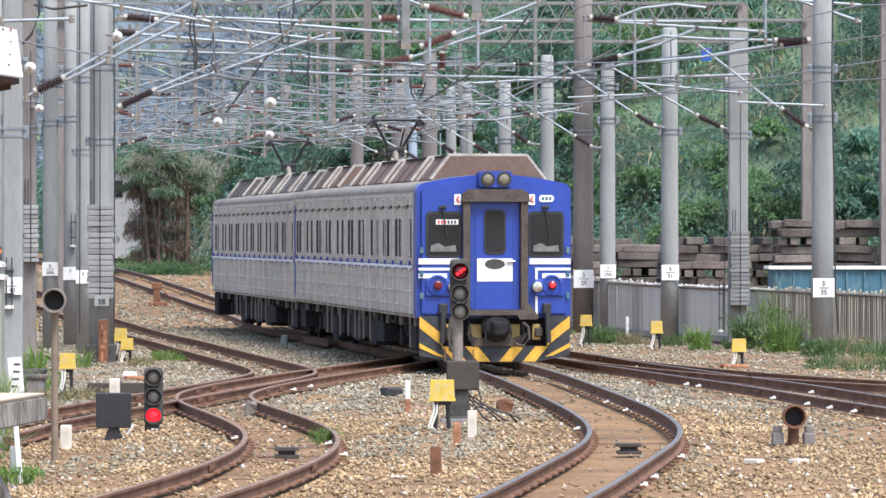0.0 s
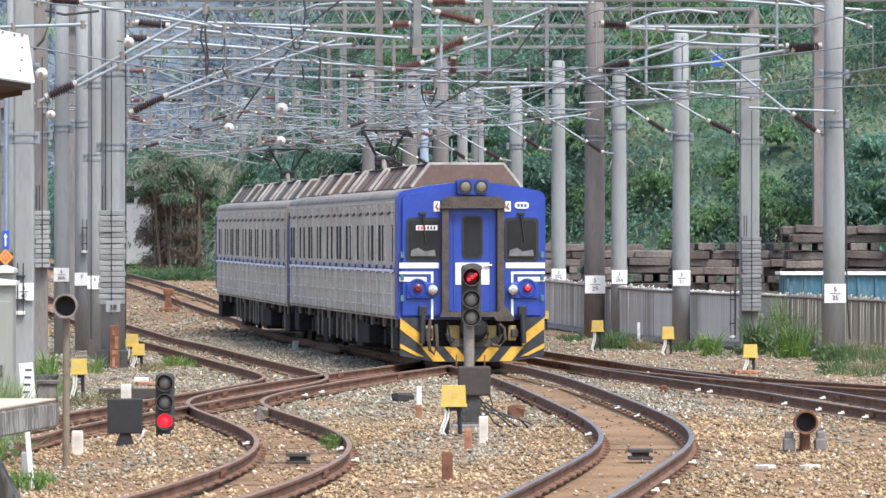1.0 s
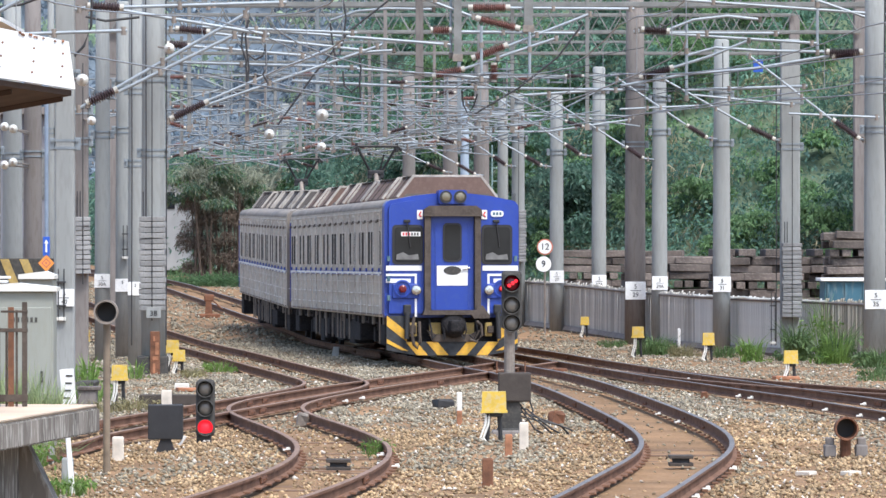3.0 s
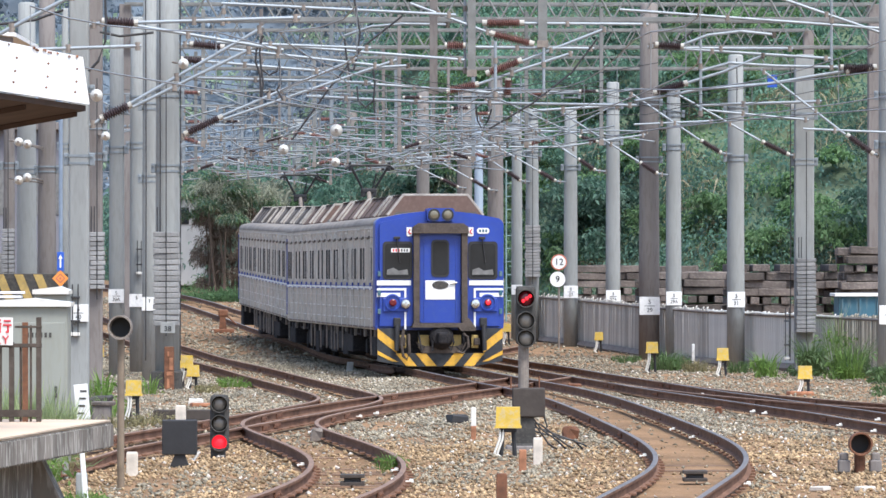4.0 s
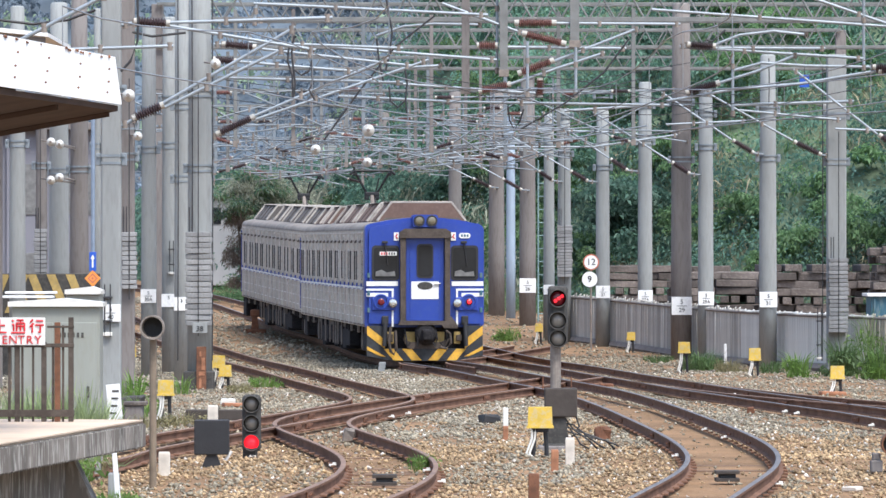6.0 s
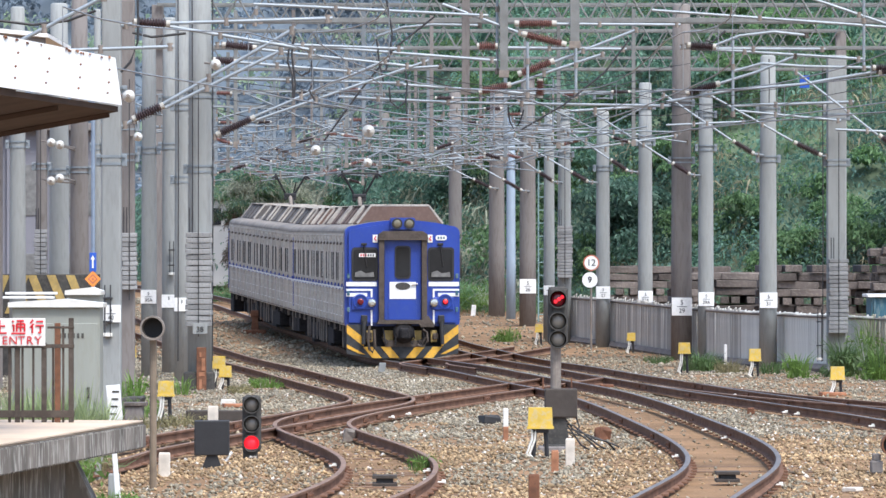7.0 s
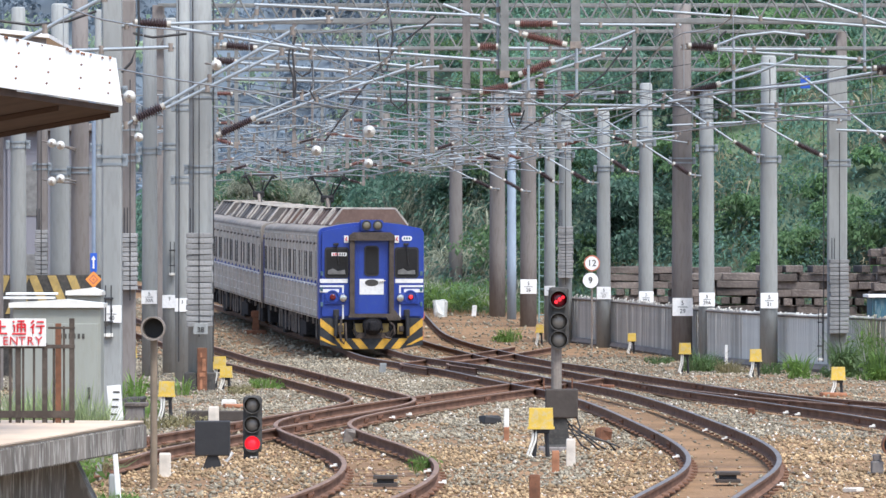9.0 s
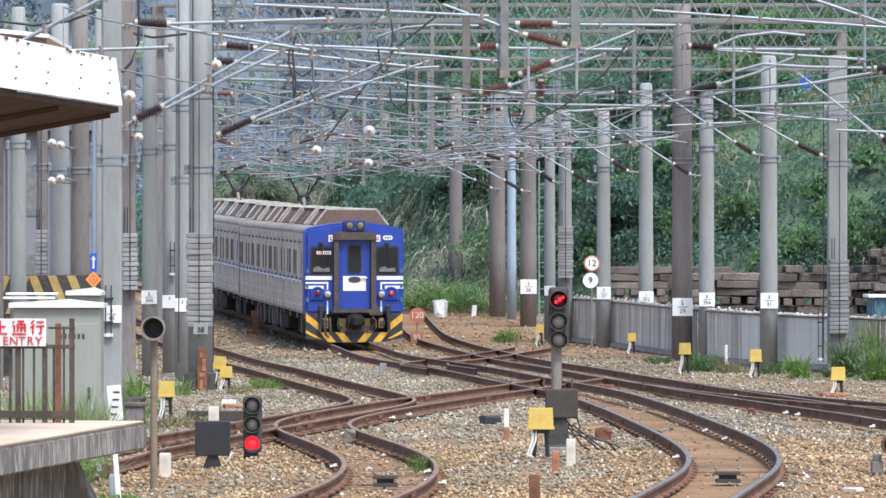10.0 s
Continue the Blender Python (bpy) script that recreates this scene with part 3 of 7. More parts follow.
def fence():
    t = thing("fence", "old corrugated sheet and plank boundary fence", "fence")
    line = spline(FENCE, 0.5)
    rnd = random.Random(11)
    run, k = 0.0, 0
    boards = []
    for v in range(4):
        bm = B()
        h = 1.38 + 0.025 * v
        prism(bm, [(-0.075, 0), (0.0, 0), (0.075, 0), (0.075, h - 0.02), (0.03, h + 0.02), (-0.04, h), (-0.075, h - 0.01)], -0.015, 0.015)
        for q in bm.verts:
            q.co.y += 0.03 * math.cos(q.co.x / 0.075 * 1.5)
        me = bpy.data.meshes.new("board")
        bm.to_mesh(me)
        bm.free()
        boards.append(me)
    kinds = {}
    for mtl in ("fence", "fence_sheet", "fence_wood"):
        kinds[mtl] = []
        for me in boards:
            c = me.copy()
            c.materials.append(M[mtl])
            kinds[mtl].append(c)
    dist = 0.0
    for a, b in zip(line, line[1:]):
        seg = (b - a).length
        d = (b - a).normalized()
        while dist < seg:
            p = a + d * dist
            mtl = "fence" if p.y > 126.5 else "fence_sheet" if p.y > 115.5 else "fence_wood"
            o = new("board", rnd.choice(kinds[mtl]))
            wide = rnd.uniform(0.45, 0.85) if mtl == "fence_wood" else 1.0
            tilt = 0.004 if mtl == "fence_sheet" else 0.035
            o.matrix_basis = Matrix.Translation((p.x, p.y, rise(p.y) + dip(p.y) - 0.24 - (0.06 if mtl == "fence_sheet" else rnd.uniform(0, 0.05)))) @ Matrix.Rotation(math.atan2(d.y, d.x), 4, "Z") @ Matrix.Rotation(rnd.uniform(-tilt, tilt), 4, "Y") @ Matrix.Diagonal((wide, 1, 1, 1))
            o.parent = t
            dist += 0.152 if mtl == "fence_sheet" else 0.165
        dist -= seg
    bm = B()
    pipe(bm, [(a.x, a.y - 0.05, rise(a.y) + dip(a.y) + 1.08) for a in line], 0.035, 6)
    part("rail_bar", bm, "concrete_dark", t)
    part("top_rail", pipe(B(), [(a.x, a.y - 0.06, rise(a.y) + dip(a.y) + 1.11 + 0.03 * noise.noise(Vector((a.x * 2, a.y, 0)))) for a in line if 115 < a.y < 127], 0.04, 6), "fence_sheet", t)
    # dark strip stands in for the shadowed fence foot and its dark soil
    part("dark_foot_strip", pipe(B(), [(a.x, a.y - 0.16, rise(a.y) - 0.16) for a in line], 0.16, 6), "concrete_dark", t)
    return t


fence()


def sleeper_stack(x, y, z0, rows, width, length, seed, label):
    """Old sleepers piled crosswise."""
    t = thing("sleeper_stack", label, "sleeper stack", "old sleeper stacks", at=(x, y, z0))
    rnd = random.Random(seed)
    bm = B()
    box(bm, 0, 0, 0, 1.0, 0.24, 0.2, 0.02)
    for v in bm.verts:
        v.co += Vector((0, noise.noise(v.co * 7), noise.noise(v.co * 9))) * 0.012
    me = bpy.data.meshes.new("old_sleeper")
    bm.to_mesh(me)
    bm.free()
    me.materials.append(M["old_sleeper"])
    for r in range(rows):
        z = 0.12 + r * 0.225
        if r % 4 != 2:
            u = -width / 2
            while u < width / 2:
                L = rnd.uniform(0.9, 1.7)
                for w in range(5):
                    o = new("old_sleeper", me)
                    o.matrix_basis = Matrix.Translation((u + L / 2 + rnd.uniform(-0.2, 0.2), w * 0.28 - 0.5 + rnd.uniform(-0.14, 0.14), z + rnd.uniform(-0.02, 0.02))) @ Matrix.Rotation(rnd.uniform(-0.09, 0.09), 4, "Z") @ Matrix.Rotation(rnd.uniform(-0.04, 0.04), 4, "Y") @ Matrix.Diagonal((L, 1, 1, 1))
                    o.parent = t
                u += L + rnd.uniform(-0.02, 0.16)
        else:
            u = -width / 2 + 0.1
            while u < width / 2:
                o = new("old_sleeper", me)
                o.matrix_basis = Matrix.Translation((u, 0.1, z)) @ Matrix.Rotation(radians(90) + rnd.uniform(-0.1, 0.1), 4, "Z") @ Matrix.Diagonal((1.5, 1, 1, 1))
                o.parent = t
                u += rnd.uniform(0.26, 0.55)
    return t


sleeper_stack(6.5, 150, 0.0, 10, 3.2, 2, 1, "neat stack of pale old timber sleepers behind the fence")
sleeper_stack(8.2, 138, -0.15, 10, 3.4, 2, 2, "untidy stack of dark old timber sleepers")
sleeper_stack(10.2, 134, -0.15, 11, 3.0, 2, 3, "tall stack of dark old timber sleepers")
sleeper_stack(13.0, 131, -0.15, 13, 2.7, 2, 4, "tall stack of brown old timber sleepers beside a blue container")


# ---- train ----
def section(hw, k=1.0):
    """Body cross section, clockwise from the lower left: straight sides, tight shoulders, low arched roof."""
    out = [(-hw + 0.03, 0.88), (-hw, 0.96), (-hw, 3.24)]
    for i in range(1, 7):
        a = radians(90 * i / 6)
        out.append((-hw + 0.2 * (1 - math.cos(a)), 3.24 + 0.18 * math.sin(a) * k))
    for i in range(1, 6):
        u = -(hw - 0.2) + 2 * (hw - 0.2) * i / 6
        out.append((u, 3.42 + 0.15 * (1 - (u / (hw - 0.2)) ** 2)))
    return out + [(-x, z) for x, z in out[::-1] if (x, z) in out[:9]]


HW = 1.44


def wheelset(parent, y):
    for x in (-0.566, 0.566):
        bm = B()
        lathe(bm, [(0.43, -0.065), (0.43, 0.0), (0.46, 0.0), (0.46, 0.03), (0.2, 0.04)] if x < 0 else [(0.2, -0.04), (0.46, -0.03), (0.46, 0.0), (0.43, 0.0), (0.43, 0.065)], (x, y, 0.43), (1, 0, 0), 20)
        part("wheel", bm, "train_under", parent)


def roof_box(parent, y0, y1, material):
    """Trapezium roof hood with pale flat edge ribs and thin seams."""
    bm = B()
    prism(bm, [(-1.06, 3.44), (-1.06, 3.50), (-0.72, 3.93), (0.72, 3.93), (1.06, 3.50), (1.06, 3.44)], y0, y1)
    hood = part("roof_hood", bm, material, parent, "brown roof hood with pale ribs")
    pts = [(-1.09, 3.49), (-0.735, 3.945), (0.735, 3.945), (1.09, 3.49)]
    for y in (y0 + 0.06, y1 - 0.06):
        for (xa, za), (xb, zb) in zip(pts, pts[1:]):
            bm = B()
            mid, d = Vector(((xa + xb) / 2, y, (za + zb) / 2)), Vector((xb - xa, 0, zb - za))
            box(bm, 0, 0, 0, d.length + 0.02, 0.13, 0.05, 0.008, Matrix.Translation(mid) @ Matrix.Rotation(-math.atan2(d.z, d.x), 4, "Y"))
            part("rib", bm, "roof_edge", hood)
    n = max(2, int((y1 - y0) / 1.1))
    for k in range(1, n):
        y = y0 + (y1 - y0) * k / n
        bm = B()
        pipe(bm, [(a[0] * 0.99, y, a[1] - 0.008) for a in pts], 0.016, 6)
        part("seam", bm, "gangway_steel", hood)
    for sx in (-1, 1):
        bm = B()
        box(bm, sx * 0.735, (y0 + y1) / 2, 3.94, 0.05, y1 - y0, 0.03, 0.006)
        part("edge_strip", bm, "gangway_steel", hood)
    return hood


def pantograph(parent, y):
    """Raised diamond pantograph: stem, knuckle, a V of arms and a horned head."""
    bm = B()
    for s in (-1, 1):
        box(bm, s * 0.45, y, 3.64, 0.08, 1.4, 0.08)
        box(bm, s * 0.45, y - 0.5, 3.57, 0.1, 0.1, 0.14)
    box(bm, 0, y, 3.66, 1.0, 0.08, 0.08)
    base = part("pantograph", bm, "black", parent, "raised black pantograph")
    part("lower_arm", tube(B(), (0, y - 0.35, 3.66), (0.0, y + 0.3, 4.26), 0.06, 8), "gangway", base)
    part("lower_rod", tube(B(), (0.1, y - 0.2, 3.66), (0.08, y + 0.3, 4.22), 0.025, 8), "black", base)
    bm = B()
    box(bm, 0, y + 0.3, 4.28, 0.40, 0.16, 0.12, 0.03)
    box(bm, -0.14, y + 0.3, 4.22, 0.12, 0.14, 0.2, 0.03)
    box(bm, 0.14, y + 0.3, 4.22, 0.12, 0.14, 0.2, 0.03)
    part("knuckle", bm, "black", base)
    for s in (-1, 1):
        part("upper_arm", tube(B(), (s * 0.13, y + 0.3, 4.28), (s * 0.47, y + 0.1, 4.88), 0.033, 8), "black", base)
    part("damper", tube(B(), (0.1, y + 0.3, 4.3), (0.19, y + 0.2, 4.72), 0.022, 6), "black", base)
    for dy in (-0.05, 0.25):
        part("collector_bar", pipe(B(), [(-0.62, y + dy, 4.82), (-0.5, y + dy, 4.92), (0.5, y + dy, 4.92), (0.62, y + dy, 4.82)], 0.03, 6), "black", base)
        for s in (-1, 1):
            part("horn", tube(B(), (s * 0.5, y + dy, 4.78), (s * 0.5, y + dy, 5.0), 0.024, 6), "black", base)
    return base


def side_details(parent, y0, y1):
    """Ribs, windows, stripe and skirt gear along both sides."""
    L = y1 - y0
    n = 17
    for s in (-1, 1):
        rnd = random.Random(int(s * 3 + 7))
        step = (L - 1.0) / (n - 1)
        for i in range(n):
            y = y0 + 0.5 + step * i
            bm = B()
            box(bm, s * (HW + 0.012), y, 2.05, 0.03, 0.06, 2.3, 0.006)
            part("rib", bm, "train_rib", parent)
            if i < n - 1 and i % 2:
                bm = B()
                box(bm, s * (HW + 0.006), y + step / 2, 1.4, 0.02, 0.03, 1.0, 0.004)
                part("rib", bm, "train_rib", parent)
            bm = B()
            box(bm, s * (HW + 0.03), y, 1.86, 0.03, 0.12, 0.17, 0.004)
            part("stripe_block", bm, "train_blue", parent)
            bm = B()
            box(bm, s * (HW + 0.034), y - 0.02, 1.82, 0.03, 0.14, 0.08, 0.004)
            part("stripe_block", bm, "white", parent)
            for dy, z, mtl in ((0.3, 2.98, "gangway_steel"), (0.62, 2.96, "gangway"), (0.3, 3.12, "train_rib")):
                bm = B()
                box(bm, s * (HW + 0.02), y + dy, z, 0.04, 0.08, 0.055, 0.008)
                part("gutter_bracket", bm, mtl, parent)
            # white dashes paint the glints along the weld lines
            for z in (1.38, 1.12):
                bm = B()
                box(bm, s * (HW + 0.016), y + rnd.uniform(0.1, 0.7), z, 0.016, rnd.uniform(0.2, 0.5), 0.022)
                part("weld_glint", bm, "white", parent)
        # windows come in singles at the doorways and pairs between them
        k = 0
        while y0 + 0.35 + 6.1 * k < y1 - 0.3:
            for off, w in ((0.0, 0.3), (1.54, 0.36), (2.13, 0.36), (3.43, 0.36), (4.02, 0.36), (5.2, 0.3)):
                yc = y0 + 0.35 + 6.1 * k + off
                if yc < y1 - 0.3:
                    bm = B()
                    box(bm, s * (HW - 0.006), yc, 2.38, 0.05, w, 0.72, 0.06)
                    part("window", bm, "side_glass", parent, "dark side window")
                    bm = B()
                    box(bm, s * (HW + 0.012), yc - w / 2 - 0.03, 2.38, 0.025, 0.03, 0.78, 0.004)
                    part("window_edge", bm, "train_rib", parent)
            k += 1
        for z, h, mtl, nm in ((1.84, 0.09, "train_blue", "stripe"), (1.84, 0.05, "white", "stripe"), (1.64, 0.014, "train_rib", "flute"), (1.38, 0.016, "train_rib", "flute"), (1.12, 0.016, "train_rib", "flute"), (0.93, 0.03, "gangway", "sole_bar"), (3.19, 0.03, "train_rib", "gutter"), (2.98, 0.014, "gangway", "flute")):
            bm = B()
            box(bm, s * (HW + (0.014 if mtl != "white" else 0.018)), (y0 + y1) / 2, z, 0.014, L - 0.3, h)
            part(nm, bm, mtl, parent)
        y = y0 + 0.5
        while y < y1 - 0.8:
            w = rnd.uniform(0.4, 1.3)
            low = rnd.uniform(0.14, 0.34)
            if not any(abs(y + w / 2 - yb) < 1.9 for yb in (y0 + 3.4, y1 - 3.4)):
                bm = B()
                box(bm, s * rnd.uniform(1.08, 1.18), y + w / 2, (low + 0.86) / 2, 0.45, w, 0.86 - low, 0.03)
                case = part("equipment_case", bm, "train_under", parent)
                if rnd.random() > 0.45:
                    y += w + rnd.uniform(0.05, 0.2)
                    continue
                bm = B()
                tube(bm, (s * 1.42, y + w * 0.2, 0.3), (s * 1.42, y + w * 0.2, 0.88), 0.022, 6)
                part("hanger", bm, "gangway", case)
            y += w + rnd.uniform(0.05, 0.25)
        for i in range(30):
            y = y0 + 0.4 + (L - 0.8) * i / 29
            bm = B()
            box(bm, s * 1.36, y, 0.82, 0.06, 0.08, rnd.uniform(0.10, 0.26), 0.01)
            part("skirt_bracket", bm, "train_under" if i % 3 else "gangway", parent)
    for yb in (y0 + 3.4, y1 - 3.4):
        bm = B()
        for s in (-1, 1):
            box(bm, s * 0.98, yb, 0.55, 0.14, 2.9, 0.22, 0.03)
            for dy in (-1.05, 1.05):
                box(bm, s * 1.02, yb + dy, 0.45, 0.22, 0.34, 0.34, 0.03)
                lathe(bm, [(0.12, -0.18), (0.12, 0.18)], (s * 1.0, yb + dy * 0.55, 0.72), (0, 0, 1), 10)
        box(bm, 0, yb, 0.55, 1.9, 0.5, 0.2, 0.03)
        bg = part("bogie", bm, "train_under", parent)
        for dy in (-1.05, 1.05):
            wheelset(bg, yb + dy)


def car_shell(parent, y0, y1):
    bm = B()
    prism(bm, section(HW), y0, y1)
    bmesh.ops.recalc_face_normals(bm, faces=bm.faces)
    part("body", bm, "train_steel", parent, "ribbed bare steel body shell")
    bm = B()
    prism(bm, [(x, z) for x, z in section(HW + 0.008) if z > 3.23], y0 + 0.02, y1 - 0.02)
    bmesh.ops.translate(bm, verts=bm.verts, vec=(0, 0, 0.006))
    bmesh.ops.recalc_face_normals(bm, faces=bm.faces)
    part("roof_skin", bm, "roof_skin", parent, "dull grey arched roof sheet")
    bm = B()
    prism(bm, [(-1.05, 3.40), (-0.9, 3.56), (0.9, 3.56), (1.05, 3.40)], y0 + 0.3, y1 - 0.2)
    part("roof", bm, "train_roof", parent)
    bm = B()
    box(bm, 0, (y0 + y1) / 2, 0.82, 2.6, y1 - y0 - 0.2, 0.22)
    part("underframe", bm, "train_under", parent)


def panel(bm, outline, y0, y1):
    return prism(bm, outline, y0, y1)


def cab_front(t, y):
    """The blue driving end, facing -y, its face in the plane y."""
    # blue mask wrapped round the end
    bm = B()
    prism(bm, section(HW + 0.02), y, y + 0.55)
    bmesh.ops.recalc_face_normals(bm, faces=bm.faces)
    es = [e for e in bm.edges if abs(e.verts[0].co.y - y) < 0.01 and abs(e.verts[1].co.y - y) < 0.01]
    bmesh.ops.bevel(bm, geom=es, offset=0.09, segments=4, affect="EDGES")
    mask = part("cab_mask", bm, "train_blue", t, "blue painted driving end")
    # gangway surround
    for x in (-0.545, 0.545):
        bm = B()
        prism(bm, rounded(0.13, 2.25, 0.03, x, 2.08), y - 0.16, y + 0.05)
        part("gangway_frame", bm, "gangway_steel", t)
    bm = B()
    prism(bm, [(-0.64, 3.06), (-0.62, 3.21), (-0.5, 3.29), (0.5, 3.29), (0.62, 3.21), (0.64, 3.06)], y - 0.2, y + 0.05)
    part("gangway_frame", bm, "gangway_steel", t)
    bm = B()
    prism(bm, [(-0.66, 0.94), (-0.62, 1.04), (0.50, 1.04), (0.52, 1.14), (0.64, 1.14), (0.80, 0.92), (0.78, 0.86), (0.45, 0.86), (0.40, 0.94)], y - 0.22, y + 0.05)
    part("gangway_sill", bm, "gangway_steel", t)
    # end door
    bm = B()
    prism(bm, rounded(0.92, 2.02, 0.05, 0, 2.055), y - 0.03, y + 0.02)
    door = part("end_door", bm, "train_blue", t, "blue end door with a white panel")
    for x in (-0.36, 0.36):
        bm = B()
        box(bm, x, y - 0.035, 2.0, 0.025, 0.02, 1.8)
        part("rib", bm, "train_blue", door)
    bm = B()
    prism(bm, rounded(0.41, 0.84, 0.10, 0, 2.50), y - 0.05, y - 0.02)
    part("rubber_frame", bm, "black", door)
    bm = B()
    prism(bm, rounded(0.34, 0.76, 0.08, 0, 2.50), y - 0.055, y - 0.03)
    part("window", bm, "glass", door)
    bm = B()
    prism(bm, rounded(0.67, 0.43, 0.01, 0, 1.785), y - 0.042, y - 0.02)
    part("white_panel", bm, "white", door)
    bm = B()
    prism(bm, [(0.19 * math.cos(radians(a)), 1.895 + 0.095 * math.sin(radians(a))) for a in range(0, 360, 20)], y - 0.05, y - 0.03)
    part("vent", bm, "signal_grey", door)
    bm = B()
    tube(bm, (0.22, y - 0.07, 1.93), (0.38, y - 0.07, 1.95), 0.018, 8)
    tube(bm, (0.36, y - 0.03, 1.95), (0.36, y - 0.08, 1.95), 0.02, 8)
    part("door_handle", bm, "chrome", door)
    # cab windows
    for x in (-0.965, 0.975):
        bm = B()
        prism(bm, rounded(0.67, 0.86, 0.09, x, 2.45), y - 0.02, y + 0.02)
        w = part("rubber_frame", bm, "black", t)
        bm = B()
        prism(bm, rounded(0.57, 0.75, 0.07, x, 2.45), y - 0.03, y)
        part("windscreen", bm, "glass", w, "dark cab windscreen")
        bm = B()
        prism(bm, [(x - 0.25, 2.13), (x + 0.24, 2.13), (x + 0.22, 2.25), (x + 0.02, 2.22), (x - 0.1, 2.29), (x - 0.24, 2.24)], y - 0.033, y - 0.02)
        part("desk", bm, "dash_grey", w, "grey driving desk behind the screen")
        bm = B()
        tube(bm, (x - 0.02, y - 0.06, 2.95), (x + 0.05, y - 0.05, 2.4), 0.013, 6)
        box(bm, x - 0.02, y - 0.04, 2.96, 0.14, 0.08, 0.06, 0.01)
        part("wiper", bm, "black", w)
    # running number plate behind the left screen, in bars
    bm = B()
    box(bm, -0.90, y - 0.034, 2.68, 0.42, 0.006, 0.095)
    card = part("number_card", bm, "white", t, "white card with the running number in bars")
    for i in range(6):
        bm = B()
        box(bm, -1.06 + 0.062 * i, y - 0.04, 2.68, 0.036, 0.006, 0.06)
        part("bar", bm, "red_paint" if i < 3 else "black", card)
    # white bands
    for s in (-1, 1):
        xo, xi = s * 1.435, s * 0.66
        for z, h, a, b in ((1.945, 0.11, xi, xo), (1.675, 0.09, s * 0.9, xo), (1.80, 0.05, s * 0.77, xo)):
            bm = B()
            box(bm, (a + b) / 2, y - 0.008, z, abs(b - a), 0.016, h)
            part("white_band", bm, "white", t)
        bm = B()
        box(bm, s * 0.79, y - 0.008, 1.36, 0.045, 0.018, 0.93)
        part("white_band", bm, "white", t)
        # lamp housings
        bm = B()
        lathe(bm, [(0.20, 0.0), (0.19, 0.08), (0.16, 0.085), (0.15, 0.06), (0.11, 0.06)], (s * 1.08, y + 0.01, 1.5), (0, -1, 0), 24)
        box(bm, s * 1.02, y - 0.02, 1.45, 0.56, 0.05, 0.32, 0.02)
        hs = part("lamp_housing", bm, "train_blue", t)
        bm = B()
        lathe(bm, [(0.085, 0.09), (0.08, 0.115), (0.05, 0.13)], (s * 1.08, y, 1.5), (0, -1, 0), 20)
        part("tail_lamp", bm, "red_lens", hs, "dark red tail lamp with a glowing bulb" if s > 0 else "dark red tail lamp")
        if s > 0:
            bm = B()
            lathe(bm, [(0.05, 0.13), (0.03, 0.14)], (s * 1.08, y, 1.5), (0, -1, 0), 14)
            part("bulb_glow", bm, "red_lit", hs)
        bm = B()
        lathe(bm, [(0.105, 0.05), (0.105, 0.14), (0.09, 0.16), (0.04, 0.17)], (s * 0.79, y, 1.47), (0, -1, 0), 20)
        part("marker_lamp", bm, "chrome", hs)
        # lamp bracket and hose
        bm = B()
        box(bm, s * 0.98, y - 0.05, 1.05, 0.16, 0.12, 0.22, 0.02)
        tube(bm, (s * 0.98, y - 0.1, 1.0), (s * 1.0, y - 0.14, 0.42), 0.055, 10)
        part("jumper_cable", bm, "black", t)
        for z in (1.3, 1.72, 2.15):
            bm = B()
            box(bm, s * 1.38, y - 0.02, z, 0.07, 0.05, 0.12, 0.01)
            part("step", bm, "blue_box", t)
    # lower hose loops
    bm = B()
    pts = [(-0.85, 0.9), (-0.90, 0.55), (-0.86, 0.3), (-0.78, 0.22), (-0.72, 0.35), (-0.74, 0.8)]
    pipe(bm, [(a[0], y - 0.22, a[1]) for a in pts], 0.035, 8)
    part("brake_hose", bm, "gangway_steel", t)
    bm = B()
    pts = [(0.50, 0.80), (0.60, 0.72), (0.62, 0.5), (0.5, 0.36), (0.36, 0.40)]
    pipe(bm, [(a[0], y - 0.24, a[1]) for a in pts], 0.03, 8)
    part("brake_hose", bm, "gangway_steel", t)
    # headlamps over the door
    bm = B()
    prism(bm, rounded(0.62, 0.30, 0.06, 0, 3.48), y - 0.16, y + 0.3)
    hl = part("headlamp_box", bm, "train_blue", t)
    for x in (-0.155, 0.155):
        bm = B()
        lathe(bm, [(0.135, 0.15), (0.135, 0.19), (0.11, 0.19)], (x, y, 3.48), (0, -1, 0), 24)
        part("bezel", bm, "black", hl)
        bm = B()
        lathe(bm, [(0.115, 0.17), (0.08, 0.20), (0.03, 0.21)], (x, y, 3.48), (0, -1, 0), 24)
        part("headlamp", bm, "lamp_glass", hl, "unlit round headlamp")
    # emblem plates and destination plate
    for x in (-0.70, 0.70):
        bm = B()
        prism(bm, rounded(0.12, 0.20, 0.01, x, 3.10), y - 0.02, y)
        e = part("emblem_plate", bm, "white", t)
        bm = B()
        tube(bm, (x + 0.02, y - 0.024, 3.16), (x - 0.02, y - 0.024, 3.09), 0.014, 6)
        tube(bm, (x - 0.02, y - 0.024, 3.09), (x + 0.03, y - 0.024, 3.05), 0.014, 6)
        part("emblem", bm, "red_paint", e)
    bm = B()
    prism(bm, rounded(0.28, 0.13, 0.06, 0.98, 3.12), y - 0.02, y)
    e = part("destination_plate", bm, "white", t)
    for i in range(3):
        bm = B()
        box(bm, 0.91 + 0.07 * i, y - 0.022, 3.12, 0.045, 0.006, 0.06)
        part("bar", bm, "blue_box", e)
    # plough skirt with hazard stripes
    bm = B()
